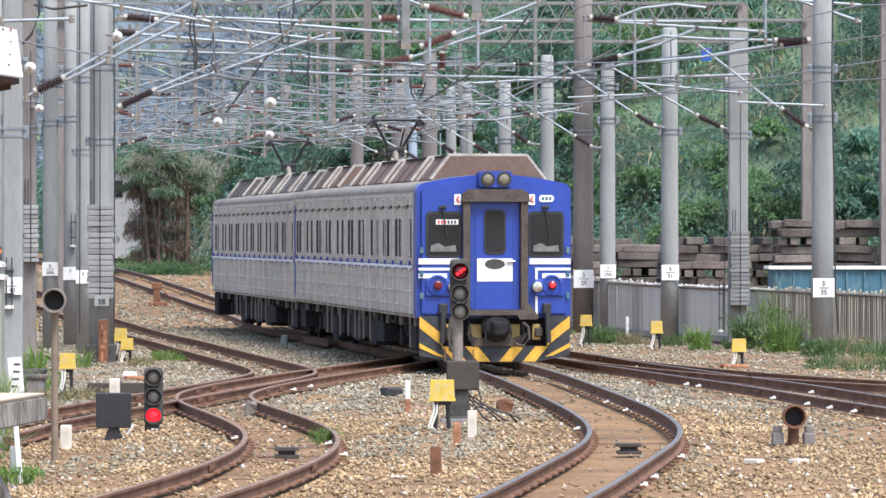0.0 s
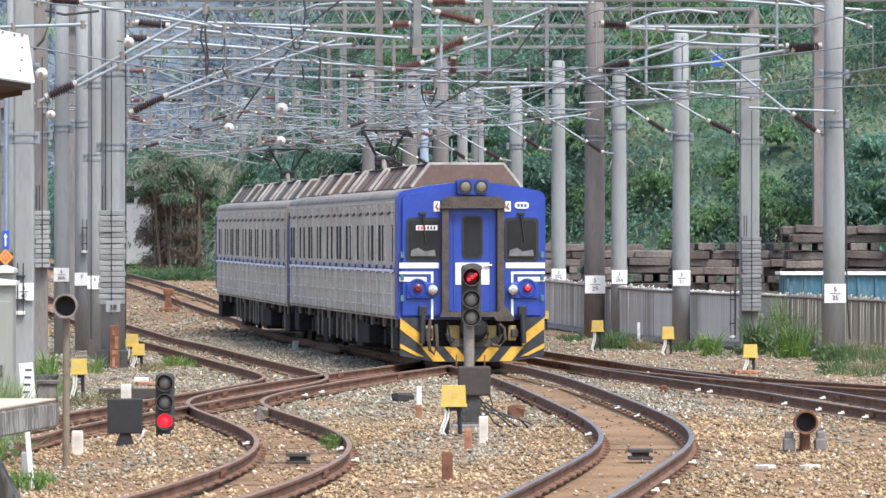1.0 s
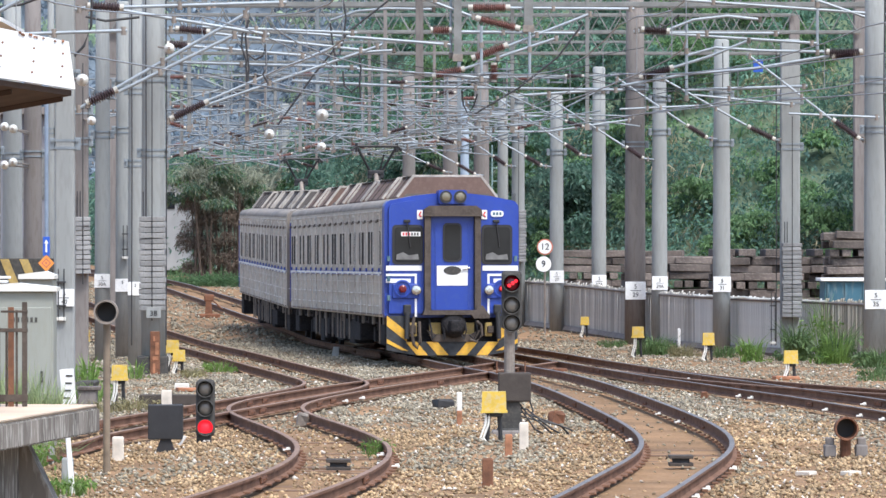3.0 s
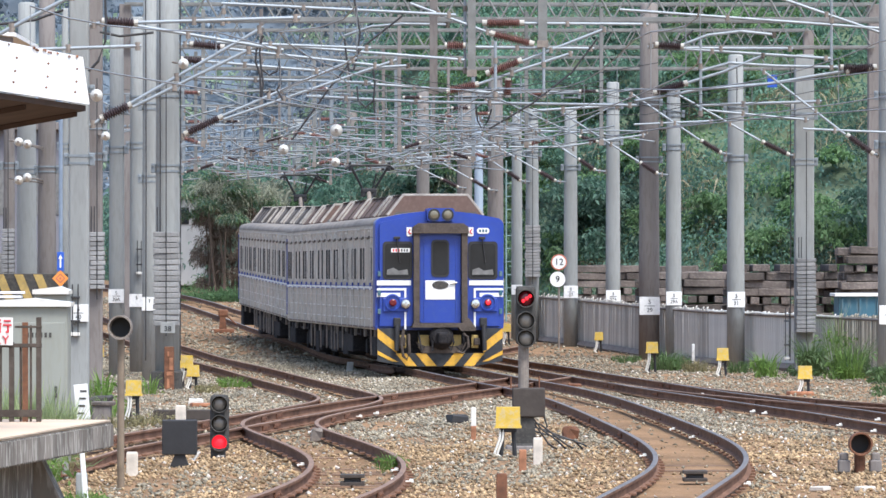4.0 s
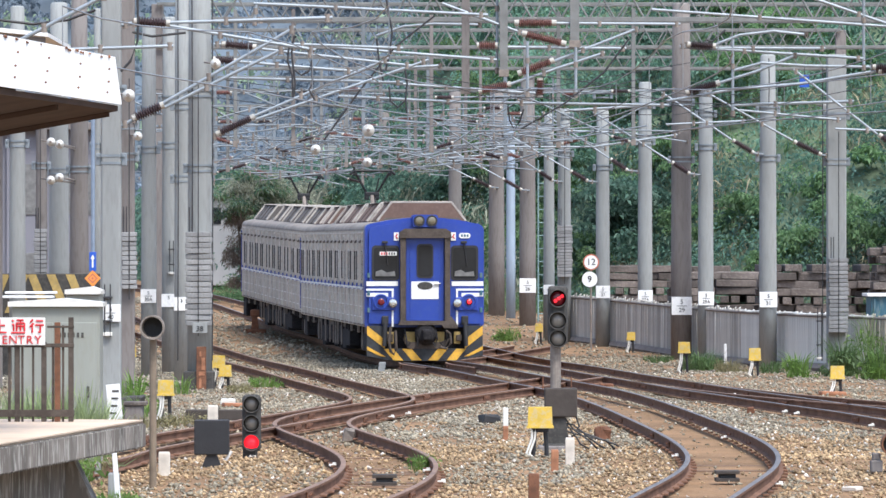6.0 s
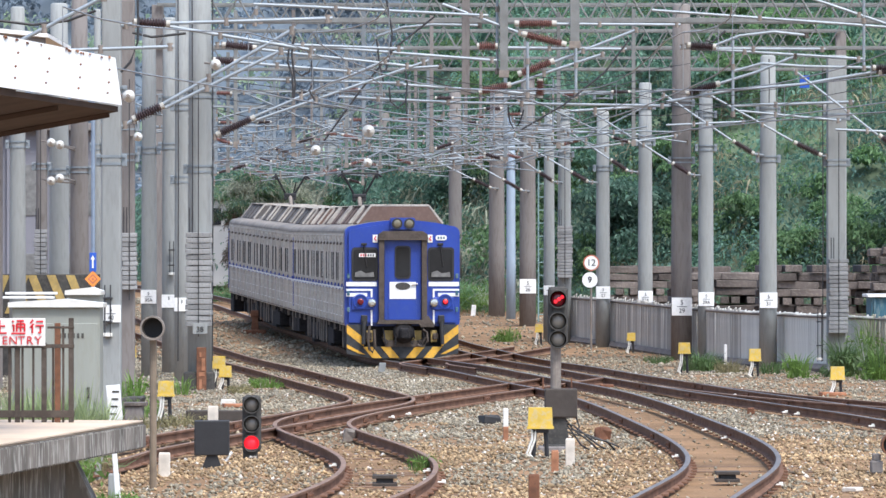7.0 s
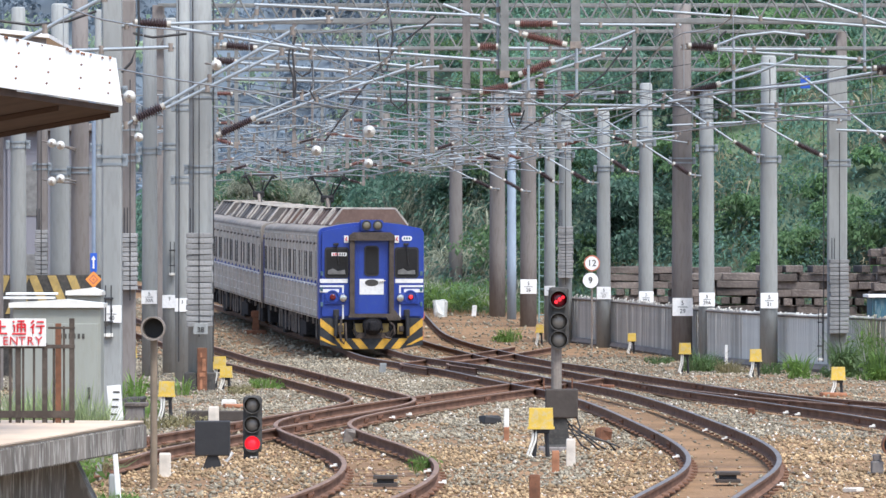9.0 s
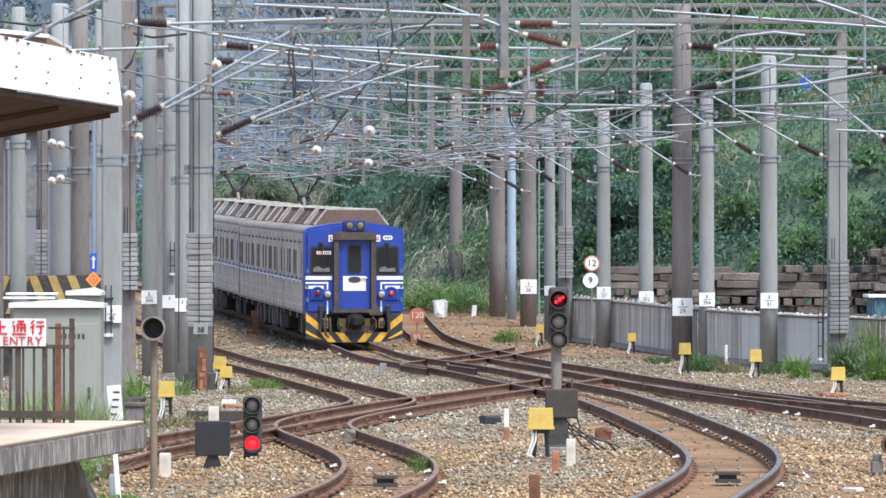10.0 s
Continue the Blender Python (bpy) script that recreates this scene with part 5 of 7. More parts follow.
def far_bracket(x, y, side, z, seed):
    """A complete cantilever on a drop post farther down the yard."""
    rnd = random.Random(seed)
    L = rnd.uniform(2.2, 3.6) * side
    z += rnd.uniform(-0.3, 0.3)
    yy = y + rnd.uniform(-0.4, 0.4)
    tubes = [[(x + 0.5 * side, y, z), (x + L, yy, z + rnd.uniform(-0.15, 0.15))],
             [(x + 0.5 * side, y, z - 1.2), (x + L * 0.9, yy, z - 0.05)],
             [(x + L * 0.25, y, z - 0.95), (x + L * 1.05, yy, z - 1.05 + rnd.uniform(-0.1, 0.1))],
             [(x + L * 0.5, yy, z - 1.0), (x + L * 0.8, yy, z - 1.15), (x + L * 1.1, yy, z - 1.28)],
             [(x + L * 0.62, yy, z + 0.35), (x + L * 0.62, yy, z - 1.05)]]
    for _ in range(4):
        a = Vector((x + L * rnd.uniform(-0.2, 0.8), yy + rnd.uniform(-2, 2), z - rnd.uniform(0.2, 1.7)))
        tubes.append([tuple(a), tuple(a + Vector((rnd.uniform(1.0, 2.6) * rnd.choice((-1, 1)), rnd.uniform(-1, 1), rnd.uniform(-0.5, 0.35))))])
    ins = [((x, y, z), (x + 0.5 * side, y, z)), ((x, y, z - 1.35), (x + 0.5 * side, y, z - 1.2))]
    return bracket("galvanised cantilever with ribbed insulators over the far tracks", tubes, ins,
                   [((x - 0.09 * side, y, z + 2.2), (x - 0.09 * side, y, z - 1.45), 0.10, rnd.choice(("truss", "concrete_dark", "galvanised_dull")))], r=0.021, red=rnd.random() < 0.55, steel="galvanised_dull")


k = 0
for y, xs in ((130, (-5.6, -3.9, -2.2, -0.2, 1.6, 3.2, 5.0)), (147, (-6.4, -4.6, -2.8, -0.9, 0.8, 2.4)), (165, (-7.6, -5.8, -4.0, -2.2, -0.4, 1.2)), (190, (-8.8, -6.8, -5.0, -3.2, -1.2)), (222, (-10.5, -8.4, -6.4, -4.2))):
    for x in xs:
        far_bracket(x, y + (0.35 if k % 3 else -0.35), 1 if k % 2 else -1, 6.75 if y < 150 else 7.0, k)
        k += 1


def gantry(y, x0, x1, z):
    """Lattice portal beam between two columns."""
    t = thing("gantry_beam", "tan steel lattice portal beam over the tracks", "gantry", "portal beams")
    h = 1.3
    for dy in (-0.35, 0.35):
        for dz in (0, h):
            bm = B()
            box(bm, (x0 + x1) / 2, y + dy, z + dz, x1 - x0, 0.08, 0.13 if y < 140 else 0.09, 0.01)
            part("chord", bm, "truss", t)
    n = int((x1 - x0) / 0.75)
    bm0 = B()
    tube(bm0, (0, -0.35, 0), (0.75, -0.35, h), 0.027 if y < 140 else 0.019, 6)
    me = bpy.data.meshes.new("lattice_bar")
    bm0.to_mesh(me)
    bm0.free()
    me.materials.append(M["truss"])
    for i in range(n if y < 180 else 0):
        for k, dy in enumerate((0.0, 0.7)):
            o = new("lattice_bar", me)
            flip = (i + k) % 2
            o.matrix_basis = Matrix.Translation((x0 + 0.75 * (i + flip), y + dy, z)) @ Matrix.Diagonal((-1 if flip else 1, 1, 1, 1))
            o.parent = t
    for x in (x0, x1):
        bm = B()
        box(bm, x, y, (z + h + rise(y)) / 2 - 0.1, 0.34, 0.5, z + h + 0.2 - rise(y), 0.02)
        part("column", bm, "concrete_dark", t)
    return t


for y, x0, x1, z in ((110.4, -5.6, 12.5, 8.8), (130, -6.6, 14.5, 8.85), (147, -8.6, 14.0, 8.85), (165, -9.6, 13.5, 8.9), (190, -11.0, 11.0, 9.0), (222, -13.0, 8.0, 9.4)):
    gantry(y, x0, x1, z)


def wires():
    """Contact wire, messenger and droppers over each track."""
    for key in ("curve", "left_bend", "siding", "main", "outer"):
        line = [p for p in LINES[key] if p.y > 60]
        t = thing("overhead_wire", "thin grey contact and messenger wires with droppers", "overhead wire", "overhead wires")
        pts = line[::4]

        def sag(q):
            return 0.95 - 0.35 * math.sin(math.pi * ((q.y % 25) / 25))
        part("contact_wire", pipe(B(), [(p.x, p.y, rise(p.y) + 5.05) for p in pts], 0.011, 4), "copper_wire", t)
        part("messenger_wire", pipe(B(), [(p.x, p.y, rise(p.y) + 5.05 + sag(p)) for p in pts], 0.011, 4), "copper_wire", t)
        for p in pts[::2]:
            part("dropper", tube(B(), (p.x, p.y, rise(p.y) + 5.05), (p.x, p.y, rise(p.y) + 5.05 + sag(p)), 0.006, 4), "copper_wire", t)


wires()


def loose_cable(pts, r=0.022, label="black looping jumper cable"):
    t = thing("jumper_cable", label, "cable", "jumper cables")
    bm = B()
    pipe(bm, pts, r, 6)
    part("cable", bm, "cable", t)


for pts in (
    [(-2.86, 95, 6.85), (-3, 95, 6.58), (-3.02, 95, 6.35), (-2.93, 95, 6.08), (-2.91, 95, 5.64)],
    [(-2.89, 95, 6.85), (-2.94, 95, 6.52), (-2.91, 95, 6.24), (-2.87, 95, 5.91), (-2.9, 95, 5.67)],
    [(-2.55, 95, 6.38), (-2.53, 95, 5.91), (-2.6, 95, 5.8), (-2.49, 95, 5.6)],
    [(-2.89, 95, 6.19), (-2.75, 95, 6.08), (-2.6, 95, 6.16), (-2.55, 95, 6.35)],
    [(-1.15, 100, 7.83), (-1.09, 100, 7.48), (-1.03, 100, 7.14), (-1.09, 100, 6.67), (-1.16, 100, 6.38)],
):
    loose_cable(pts)
for pts in (
    [(-1.35, 100, 7.02), (-1.3, 100, 6.55), (-1.21, 100, 6.15)],
    [(-0.8, 105, 6.57), (-0.76, 105, 6.27), (-0.79, 105, 5.96), (-0.76, 105, 5.6)],
    [(-1.15, 105, 6.21), (-1.12, 105, 5.9), (-0.96, 105, 5.76), (-0.8, 105, 5.9)],
    [(1.51, 112, 6), (1.55, 112, 5.67), (1.66, 112, 5.45), (1.79, 112, 5.67), (1.87, 112, 5.93)],
    [(5.7, 98, 7.1), (5.44, 98, 6.87), (5.3, 98, 6.91)],
):
    loose_cable(pts)
for pts in (
    [(-4.76, 76, 6.56), (-4.75, 76, 6.21), (-4.76, 76, 5.9), (-4.87, 76, 5.59), (-5.02, 76, 5.43)],
    [(-6.55, 72, 6.04), (-6.05, 72, 5.98), (-5.55, 72, 6.04), (-5.13, 72, 6.19)],
    [(-4.97, 78, 6.14), (-4.65, 78, 6.07), (-4.11, 78, 6.13)],
    [(-0.17, 105, 7.73), (-1.02, 105, 7.06), (-1.76, 105, 6.15), (-2.55, 105, 5.05)],
    [(4, 104, 7.2), (3.45, 104, 6.47), (2.61, 104, 5.81), (1.64, 104, 5.24)],
):
    loose_cable(pts)
for a, b, y in ((-0.5, 4.2, 96), (-4.0, 1.5, 103), (1.5, 7.5, 108), (3.0, 9.5, 100), (-6.0, -1.0, 109), (5.0, 12, 112)):
    loose_cable([(a, y, 6.1), (a + (b - a) * 0.3, y + 2, 5.75), (a + (b - a) * 0.65, y + 4, 5.8), (b, y + 7, 6.3)], 0.009, "thin span wire sagging between brackets")
    loose_cable([(a - 1, y + 9, 6.6), (a + (b - a) * 0.5, y + 12, 6.2), (b + 1.5, y + 16, 7.0)], 0.009, "thin span wire sagging between brackets")


def disc_insulator(p, r, material="disc"):
    t = thing("disc_insulator", "pale porcelain disc insulator seen end on", "insulator", "disc insulators", at=p)
    bm = B()
    lathe(bm, [(r * 0.3, 0.12), (r * 0.9, 0.06), (r, 0.0), (r * 0.85, -0.05), (r * 0.4, -0.09)], (0, 0, 0), (0, -1, 0), 18)
    part("disc", bm, material, t)
    bm = B()
    tube(bm, (0, -0.1, 0), (0, -0.2, 0), r * 0.28, 10)
    part("pin", bm, "gangway", t)
    part("stem", tube(B(), (0, 0.1, 0), (0, 0.5, 0), r * 0.2, 8), "gangway", t)
    bm = B()
    tube(bm, (0, 0.1, 0), (-0.25, 0.5, 0.05), 0.02, 6)
    part("link", bm, "gangway", t)
    if p[0] < -8:
        part("arm", tube(B(), (0, 0.4, 0), (-8.9 - p[0], 117.8 - p[1], 0.1), 0.02, 6), "gangway", t)
    if -4 < p[0] < -1 and p[1] > 115:
        part("span_wire", pipe(B(), [(0, 0.5, 0), (0.1, (130.4 - p[1]) * 0.5, (8.85 - p[2]) * 0.35), (0.15, 130.0 - p[1], 8.85 - p[2])], 0.008, 5), "cable", t)


for p, r in (((-3.07, 118, 5.13), 0.125), ((-1.87, 122, 4.9), 0.115), ((-1.7, 112, 5.44), 0.145), ((-8.68, 108, 5.08), 0.10), ((-8.49, 108, 5.03), 0.10), ((-8.68, 108, 4.23), 0.10), ((-8.49, 108, 4.29), 0.10),
             ((-4.96, 77, 5.09), 0.10), ((-5.94, 95, 4.89), 0.09), ((9.37, 118, 6.18), 0.15), ((-4.61, 99, 6.46), 0.11)):
    disc_insulator(p, r)


def tension_weights(x, y, z0, z1, w, n, label="stack of grey concrete tension weights on a rod"):
    t = thing("tension_weights", label, "tension weights", "tension weights", at=(x, y, z0))
    h = (z1 - z0) / n
    rnd = random.Random(n)
    bm = B()
    box(bm, 0, 0, h / 2, w, w * 0.75, h * 0.9, 0.012)
    me = bpy.data.meshes.new("weight")
    bm.to_mesh(me)
    bm.free()
    me.materials.append(M["weight"])
    for i in range(n):
        o = new("weight", me)
        o.matrix_basis = Matrix.Translation((rnd.uniform(-0.015, 0.015), rnd.uniform(-0.01, 0.01), i * h)) @ Matrix.Rotation(rnd.uniform(-0.04, 0.04), 4, "Z")
        o.parent = t
    bm = B()
    tube(bm, (0, -w * 0.38, -0.2), (0, -w * 0.38, z1 - z0 + 3.0), 0.012, 6)
    part("rod", bm, "cable", t)
    bm = B()
    for s in (-1, 1):
        tube(bm, (s * 0.03 - w * 0.3, 0.0, z1 - z0), (s * 0.03 - w * 0.3, 0.0, z1 - z0 + 0.5), 0.012, 6)
    part("guide", bm, "cable", t)


tension_weights(-4.98, 99.55, 1.12, 3.05, 0.53, 17)
tension_weights(-6.12, 95.27, 1.9, 3.02, 0.29, 12)
tension_weights(9.40, 115.6, 0.73, 2.5, 0.455, 18)
tension_weights(3.76, 149.6, 1.9, 3.5, 0.46, 17)
tension_weights(-9.55, 115.78, 2.05, 3.2, 0.29, 11)


# ---- lineside equipment ----
def lamp_head(t, x, y, zs, r, lit):
    for i, z in enumerate(zs):
        bm = B()
        lathe(bm, [(r * 1.08, -0.02), (r * 1.08, 0.10), (r * 0.98, 0.10), (r * 0.95, 0.0)], (x, y, z), (0, -1, 0), 24)
        hood = part("lamp_hood", bm, "signal_grey", t)
        bm = B()
        lathe(bm, [(r * 0.95, 0.0), (r * 0.8, 0.025), (r * 0.4, 0.045), (r * 0.1, 0.05)], (x, y, z), (0, -1, 0), 24)
        tall = zs[0] > 1.5
        part("lens", bm, ("red_lens" if tall else "red_lit") if i == lit else "dark_lens", hood, "lit red lens" if i == lit else "dark unlit lens", smooth=True)
        if tall and i == lit:
            for a in (-0.3, 0.1, 0.5):
                bm = B()
                lathe(bm, [(r * 0.22, 0.05), (r * 0.16, 0.062)], (x + r * a, y, z + r * a * 0.7 - 0.01), (0, -1, 0), 12)
                part("filament_glow", bm, "red_lit", hood)


def main_signal():
    x, y = (1.6, 68.67)
    t = thing("railway_signal", "three-lamp railway signal showing red above a brown box", "signal", at=(x, y, -0.2))
    bm = B()
    box(bm, 0.03, 0.05, (2.328 + 1.499) / 2, 0.285, 0.14, 2.328 - 1.499, 0.05)
    part("signal_head", bm, "signal_grey", t)
    lamp_head(t, 0.03, -0.02, (2.152, 1.841, 1.586), 0.12, 0)
    bm = B()
    tube(bm, (0.0, 0.06, 0.797), (0.0, 0.06, 1.499), 0.075, 12)
    part("post", bm, "gangway", t)
    bm = B()
    box(bm, 0.07, 0.0, 0.686, 0.46, 0.3, 0.41, 0.02)
    part("relay_box", bm, "brown_box", t)
    bm = B()
    prism(bm, [(-0.10, 0.478), (0.14, 0.478), (0.19, 0.08), (-0.16, 0.08)], -0.1, 0.12)
    box(bm, 0.0, 0.0, 0.056, 0.36, 0.36, 0.1, 0.02)
    part("pedestal", bm, "signal_grey", t)
    bm = B()
    box(bm, 0, 0, 0.02, 0.5, 0.45, 0.12, 0.02)
    part("footing", bm, "concrete_dark", t)
    for k in range(5):
        x1 = 0.35 + 0.12 * k
        part("cable", pipe(B(), [(0.1, -0.05, 0.3 + 0.05 * k), (0.25, -0.08, 0.25 + 0.06 * (k % 3)), (x1, -0.1, 0.1 + 0.05 * (k % 2)), (x1 + 0.12, -0.05, 0.03)], 0.014, 6), "black", t)
    part("cable", pipe(B(), [(0.28, -0.05, 0.5), (0.33, -0.06, 0.35), (0.2, -0.07, 0.16)], 0.014, 6), "black", t)
    for dx in (-0.18, 0.22):
        bm = B()
        tube(bm, (dx, 0.0, 0.877), (dx, 0.0, 1.052), 0.012, 6)
        part("lug", bm, "rust", t)


main_signal()


def low_signal():
    x, y = (-2.6, 66.36)
    t = thing("low_signal", "low three-lamp shunting signal showing red", "signal", at=(x, y, -0.2))
    zs = [0.732, 0.47, 0.208]
    bm = B()
    box(bm, 0, 0.06, (zs[0] + zs[2]) / 2, 0.26, 0.14, zs[0] - zs[2] + 0.26, 0.06)
    part("signal_head", bm, "signal_grey", t)
    lamp_head(t, 0, -0.01, zs, 0.11, 2)
    bm = B()
    box(bm, -0.02, 0.06, 0.06, 0.2, 0.2, 0.16, 0.02)
    part("pedestal", bm, "signal_grey", t)


low_signal()


def dark_box():
    x, y = (-2.99, 63.17)
    t = thing("point_indicator", "square black indicator board on a short foot", "indicator", at=(x, y, -0.2))
    bm = B()
    box(bm, 0, 0, 0.40, 0.45, 0.22, 0.45, 0.012)
    part("housing", bm, "black", t)
    bm = B()
    prism(bm, [(-0.13, 0), (0.13, 0), (0.06, 0.19), (-0.06, 0.19)], -0.08, 0.08)
    part("foot", bm, "black", t)
    bm = B()
    tube(bm, (0.18, -0.05, 0.1), (0.26, -0.05, 0.22), 0.02, 6)
    part("cable_end", bm, "white", t)


dark_box()


def round_hood(x, y, z, r, post_material, hood_material, label, base=False):
    t = thing("round_hood_lamp", label, "lamp", "round hooded lamps", at=(x, y, -0.2))
    h = z + 0.2
    bm = B()
    lathe(bm, [(r * 0.8, 0.12), (r * 0.95, 0.1), (r, -0.02), (r, -0.2), (r * 0.86, -0.2), (r * 0.80, -0.04), (r * 0.78, 0.03), (0.02, 0.04)], (0, 0, h), (0, 1, 0), 28)
    part("hood", bm, hood_material, t)
    bm = B()
    lathe(bm, [(r * 0.8, 0.0), (r * 0.8, 0.02)], (0, 0.03, h), (0, 1, 0), 24)
    part("lens", bm, "black", t)
    bm = B()
    tube(bm, (0, 0, 0), (0, 0, h - r * 0.9), 0.042 if not base else 0.07, 12)
    part("post", bm, post_material, t)
    if base:
        for s in (-1, 1):
            bm = B()
            box(bm, s * 0.2, 0, 0.08, 0.15, 0.2, 0.16, 0.02)
            box(bm, s * 0.2, 0, 0.2, 0.11, 0.12, 0.1, 0.02)
            part("anchor_block", bm, "concrete_dark", t)
    return t


round_hood(-3.409, 57.364, 1.711, 0.145, "post_brown", "gangway", "grey round hooded lamp on a thin brown post")
round_hood(5.715, 61.857, 0.166, 0.15, "rust", "rust", "rusty round hooded lamp on concrete blocks", True)


def junction_box(x, y, z, w, h, legs=True, seed=0, hoses=True):
    """Yellow cable box on a black stand."""
    t = thing("junction_box", "weathered yellow trackside cable box on a black stand", "junction box", "yellow cable boxes", at=(x, y, rise(y) - 0.2))
    zb = z - rise(y) + 0.2
    bm = B()
    prism(bm, [(-w / 2, zb - h / 2), (w / 2, zb - h / 2), (w * 0.47, zb + h / 2), (-w * 0.47, zb + h / 2)], -w * 0.3, w * 0.3)
    box(bm, 0, 0, zb - h / 2 - 0.01, w * 1.08, w * 0.68, 0.03)
    part("cover", bm, "yellow", t)
    bm = B()
    for s in (-1, 1):
        tube(bm, (s * w * 0.28, 0, 0), (s * w * 0.2, 0, zb - h / 2), 0.03, 8)
    box(bm, 0, 0, zb - h / 2 - 0.05, w * 0.7, w * 0.4, 0.06, 0.01)
    part("stand", bm, "black", t)
    if hoses:
        for k in range(2):
            bm = B()
            pts = [(-w * 0.3 + 0.04 * k, -0.05, zb - h / 2), (-w * 0.34 + 0.04 * k, -0.06, zb * 0.45), (-w * 0.55 + 0.04 * k, -0.08, 0.06), (-w * 0.3, -0.1, 0.01)]
            pipe(bm, pts, 0.016, 8)
            part("hose", bm, "porcelain", t)


for spot in (
    (1.333, 66.362, 0.362, 0.339, 0.262),
    (-4.528, 79.769, 0.402, 0.259, 0.231),
    (-6.46, 100.814, 0.596, 0.234, 0.211),
    (-4.634, 100.814, 0.373, 0.281, 0.234),
    (-4.456, 99.963, 0.206, 0.255, 0.209),
    (5.741, 115.567, 0.39, 0.282, 0.241),
    (7.14, 111.227, 0.316, 0.271, 0.258),
    (7.782, 95.916, 0.268, 0.278, 0.234),
    (5.371, 138.545, 0.282, 0.241, 0.209),
    (2.921, 147.151, 0.398, 0.239, 0.222),
):
    junction_box(*spot)



def stake(x, y, h, w, material, label, lean=0.0, name="marker_stake"):
    t = thing(name, label, "stake", "lineside stakes", at=(x, y, rise(y) - 0.22))
    bm = B()
    box(bm, 0, 0, h / 2, w, w * 0.8, h, 0.01)
    for v in bm.verts:
        v.co.x += lean * v.co.z + 0.006 * noise.noise(v.co * 9)
    part("stake_body", bm, material, t)
    bm = B()
    box(bm, lean * h, 0, h, w * 0.92, w * 0.7, 0.02, 0.006)
    part("cap", bm, material, t)
    if material == "porcelain":
        bm = B()
        box(bm, 0, -0.005, h * 0.24, w * 1.04, w * 0.86, h * 0.48, 0.008)
        part("rusty_lower_half", bm, "rust_light", t, "rust-stained lower half")


for spot in (
    (-3.469, 60.747, 0.317, 0.141, "stone_pale", "short weathered concrete marker stake", 0),
    (-3.496, 52.647, 0.691, 0.055, "white", "thin leaning white marker stake", -0.08),
    (-3.59, 53.239, 0.389, 0.124, "concrete", "stubby grey concrete marker stake", 0),
    (1.019, 54.213, 0.34, 0.12, "rust", "rusty square marker stake", 0),
    (1.429, 61.857, 0.302, 0.093, "rust_light", "rusty flat iron stake", 0),
    (0.942, 72.45, 0.505, 0.076, "porcelain", "white and rust marker stake", 0),
    (-3.697, 78.448, 0.355, 0.164, "stone_pale", "grey concrete marker stake", 0),
    (7.251, 124.691, 0.579, 0.072, "white", "thin white marker stake", 0),
    (1.1, 175.491, 0.407, 0.163, "white", "small white marker stake", 0.1),
    (1.68, 64.03, 0.372, 0.119, "stone_pale", "pale concrete marker stake beside the signal", 0),
    (-1.449, 115.567, 0.268, 0.161, "concrete", "pale rounded marker stone", 0.1),
):
    stake(*spot)



def lying_block(x, y, sx, sy, sz, turn, material, label, name="debris"):
    t = thing(name, label, "debris", "lineside debris", at=(x, y, rise(y) - 0.19), turn=turn)
    bm = B()
    box(bm, 0, 0, sz / 2, sx, sy, sz, min(sx, sy, sz) * 0.2)
    for v in bm.verts:
        v.co += Vector((noise.noise(v.co * 6), noise.noise(v.co * 7 + Vector((3, 0, 0))), noise.noise(v.co * 5))) * sz * 0.25
    part("block", bm, material, t)
    bm = B()
    box(bm, sx * 0.2, 0, sz * 0.9, sx * 0.4, sy * 0.6, sz * 0.25, sz * 0.05)
    part("chip", bm, material, t)


for spot in (
    (0.778, 79.769, 0.33, 0.264, 0.14, 20, "black", "black cable bundle lying on ballast"),
    (2.388, 72.45, 0.22, 0.176, 0.2, 30, "rust", "rusty pipe end lying on ballast"),
    (0.792, 92.184, 0.28, 0.224, 0.1, 0, "porcelain", "pale broken concrete lump"),
    (0.379, 90.771, 0.35, 0.28, 0.07, 0, "rust_light", "rusty plate lying by the rails"),
    (-3.963, 90.081, 0.28, 0.224, 0.1, 0, "porcelain", "pale broken concrete lump"),
    (-3.801, 88.731, 0.4, 0.32, 0.06, 10, "rust_light", "rusty plate lying by the rails"),
    (-0.1, 175, 0.5, 0.35, 0.6, 0, "tarp", "crumpled white plastic sheet"),
    (7.693, 95.916, 0.5, 0.4, 0.07, 5, "rust_light", "rusty steel offcut beside the fence"),
    (4.788, 56.814, 0.2, 0.16, 0.05, -40, "stone_pale", "white broken tile on ballast"),
    (5.315, 56.814, 0.2, 0.16, 0.05, 40, "stone_pale", "white broken tile on ballast"),
    (5.362, 84.612, 0.12, 0.096, 0.12, 0, "rust", "rusty bracket between rails"),
    (1.267, 103.005, 0.16, 0.128, 0.1, 0, "rust", "rusty rail joint lump"),
    (-1.367, 71.792, 0.18, 0.144, 0.2, 0, "gangway", "dark splice box under the rail"),
    (3.405, 100.814, 0.3, 0.24, 0.1, 0, "rust", "dark rust lump by the crossing"),
    (-5.822, 81.694, 0.4, 0.32, 0.35, 0, "signal_grey", "dark old equipment case behind the platform"),
    (-5.297, 83.127, 0.35, 0.28, 0.35, 0, "signal_grey", "dark old equipment case behind the platform"),
):
    lying_block(*spot)



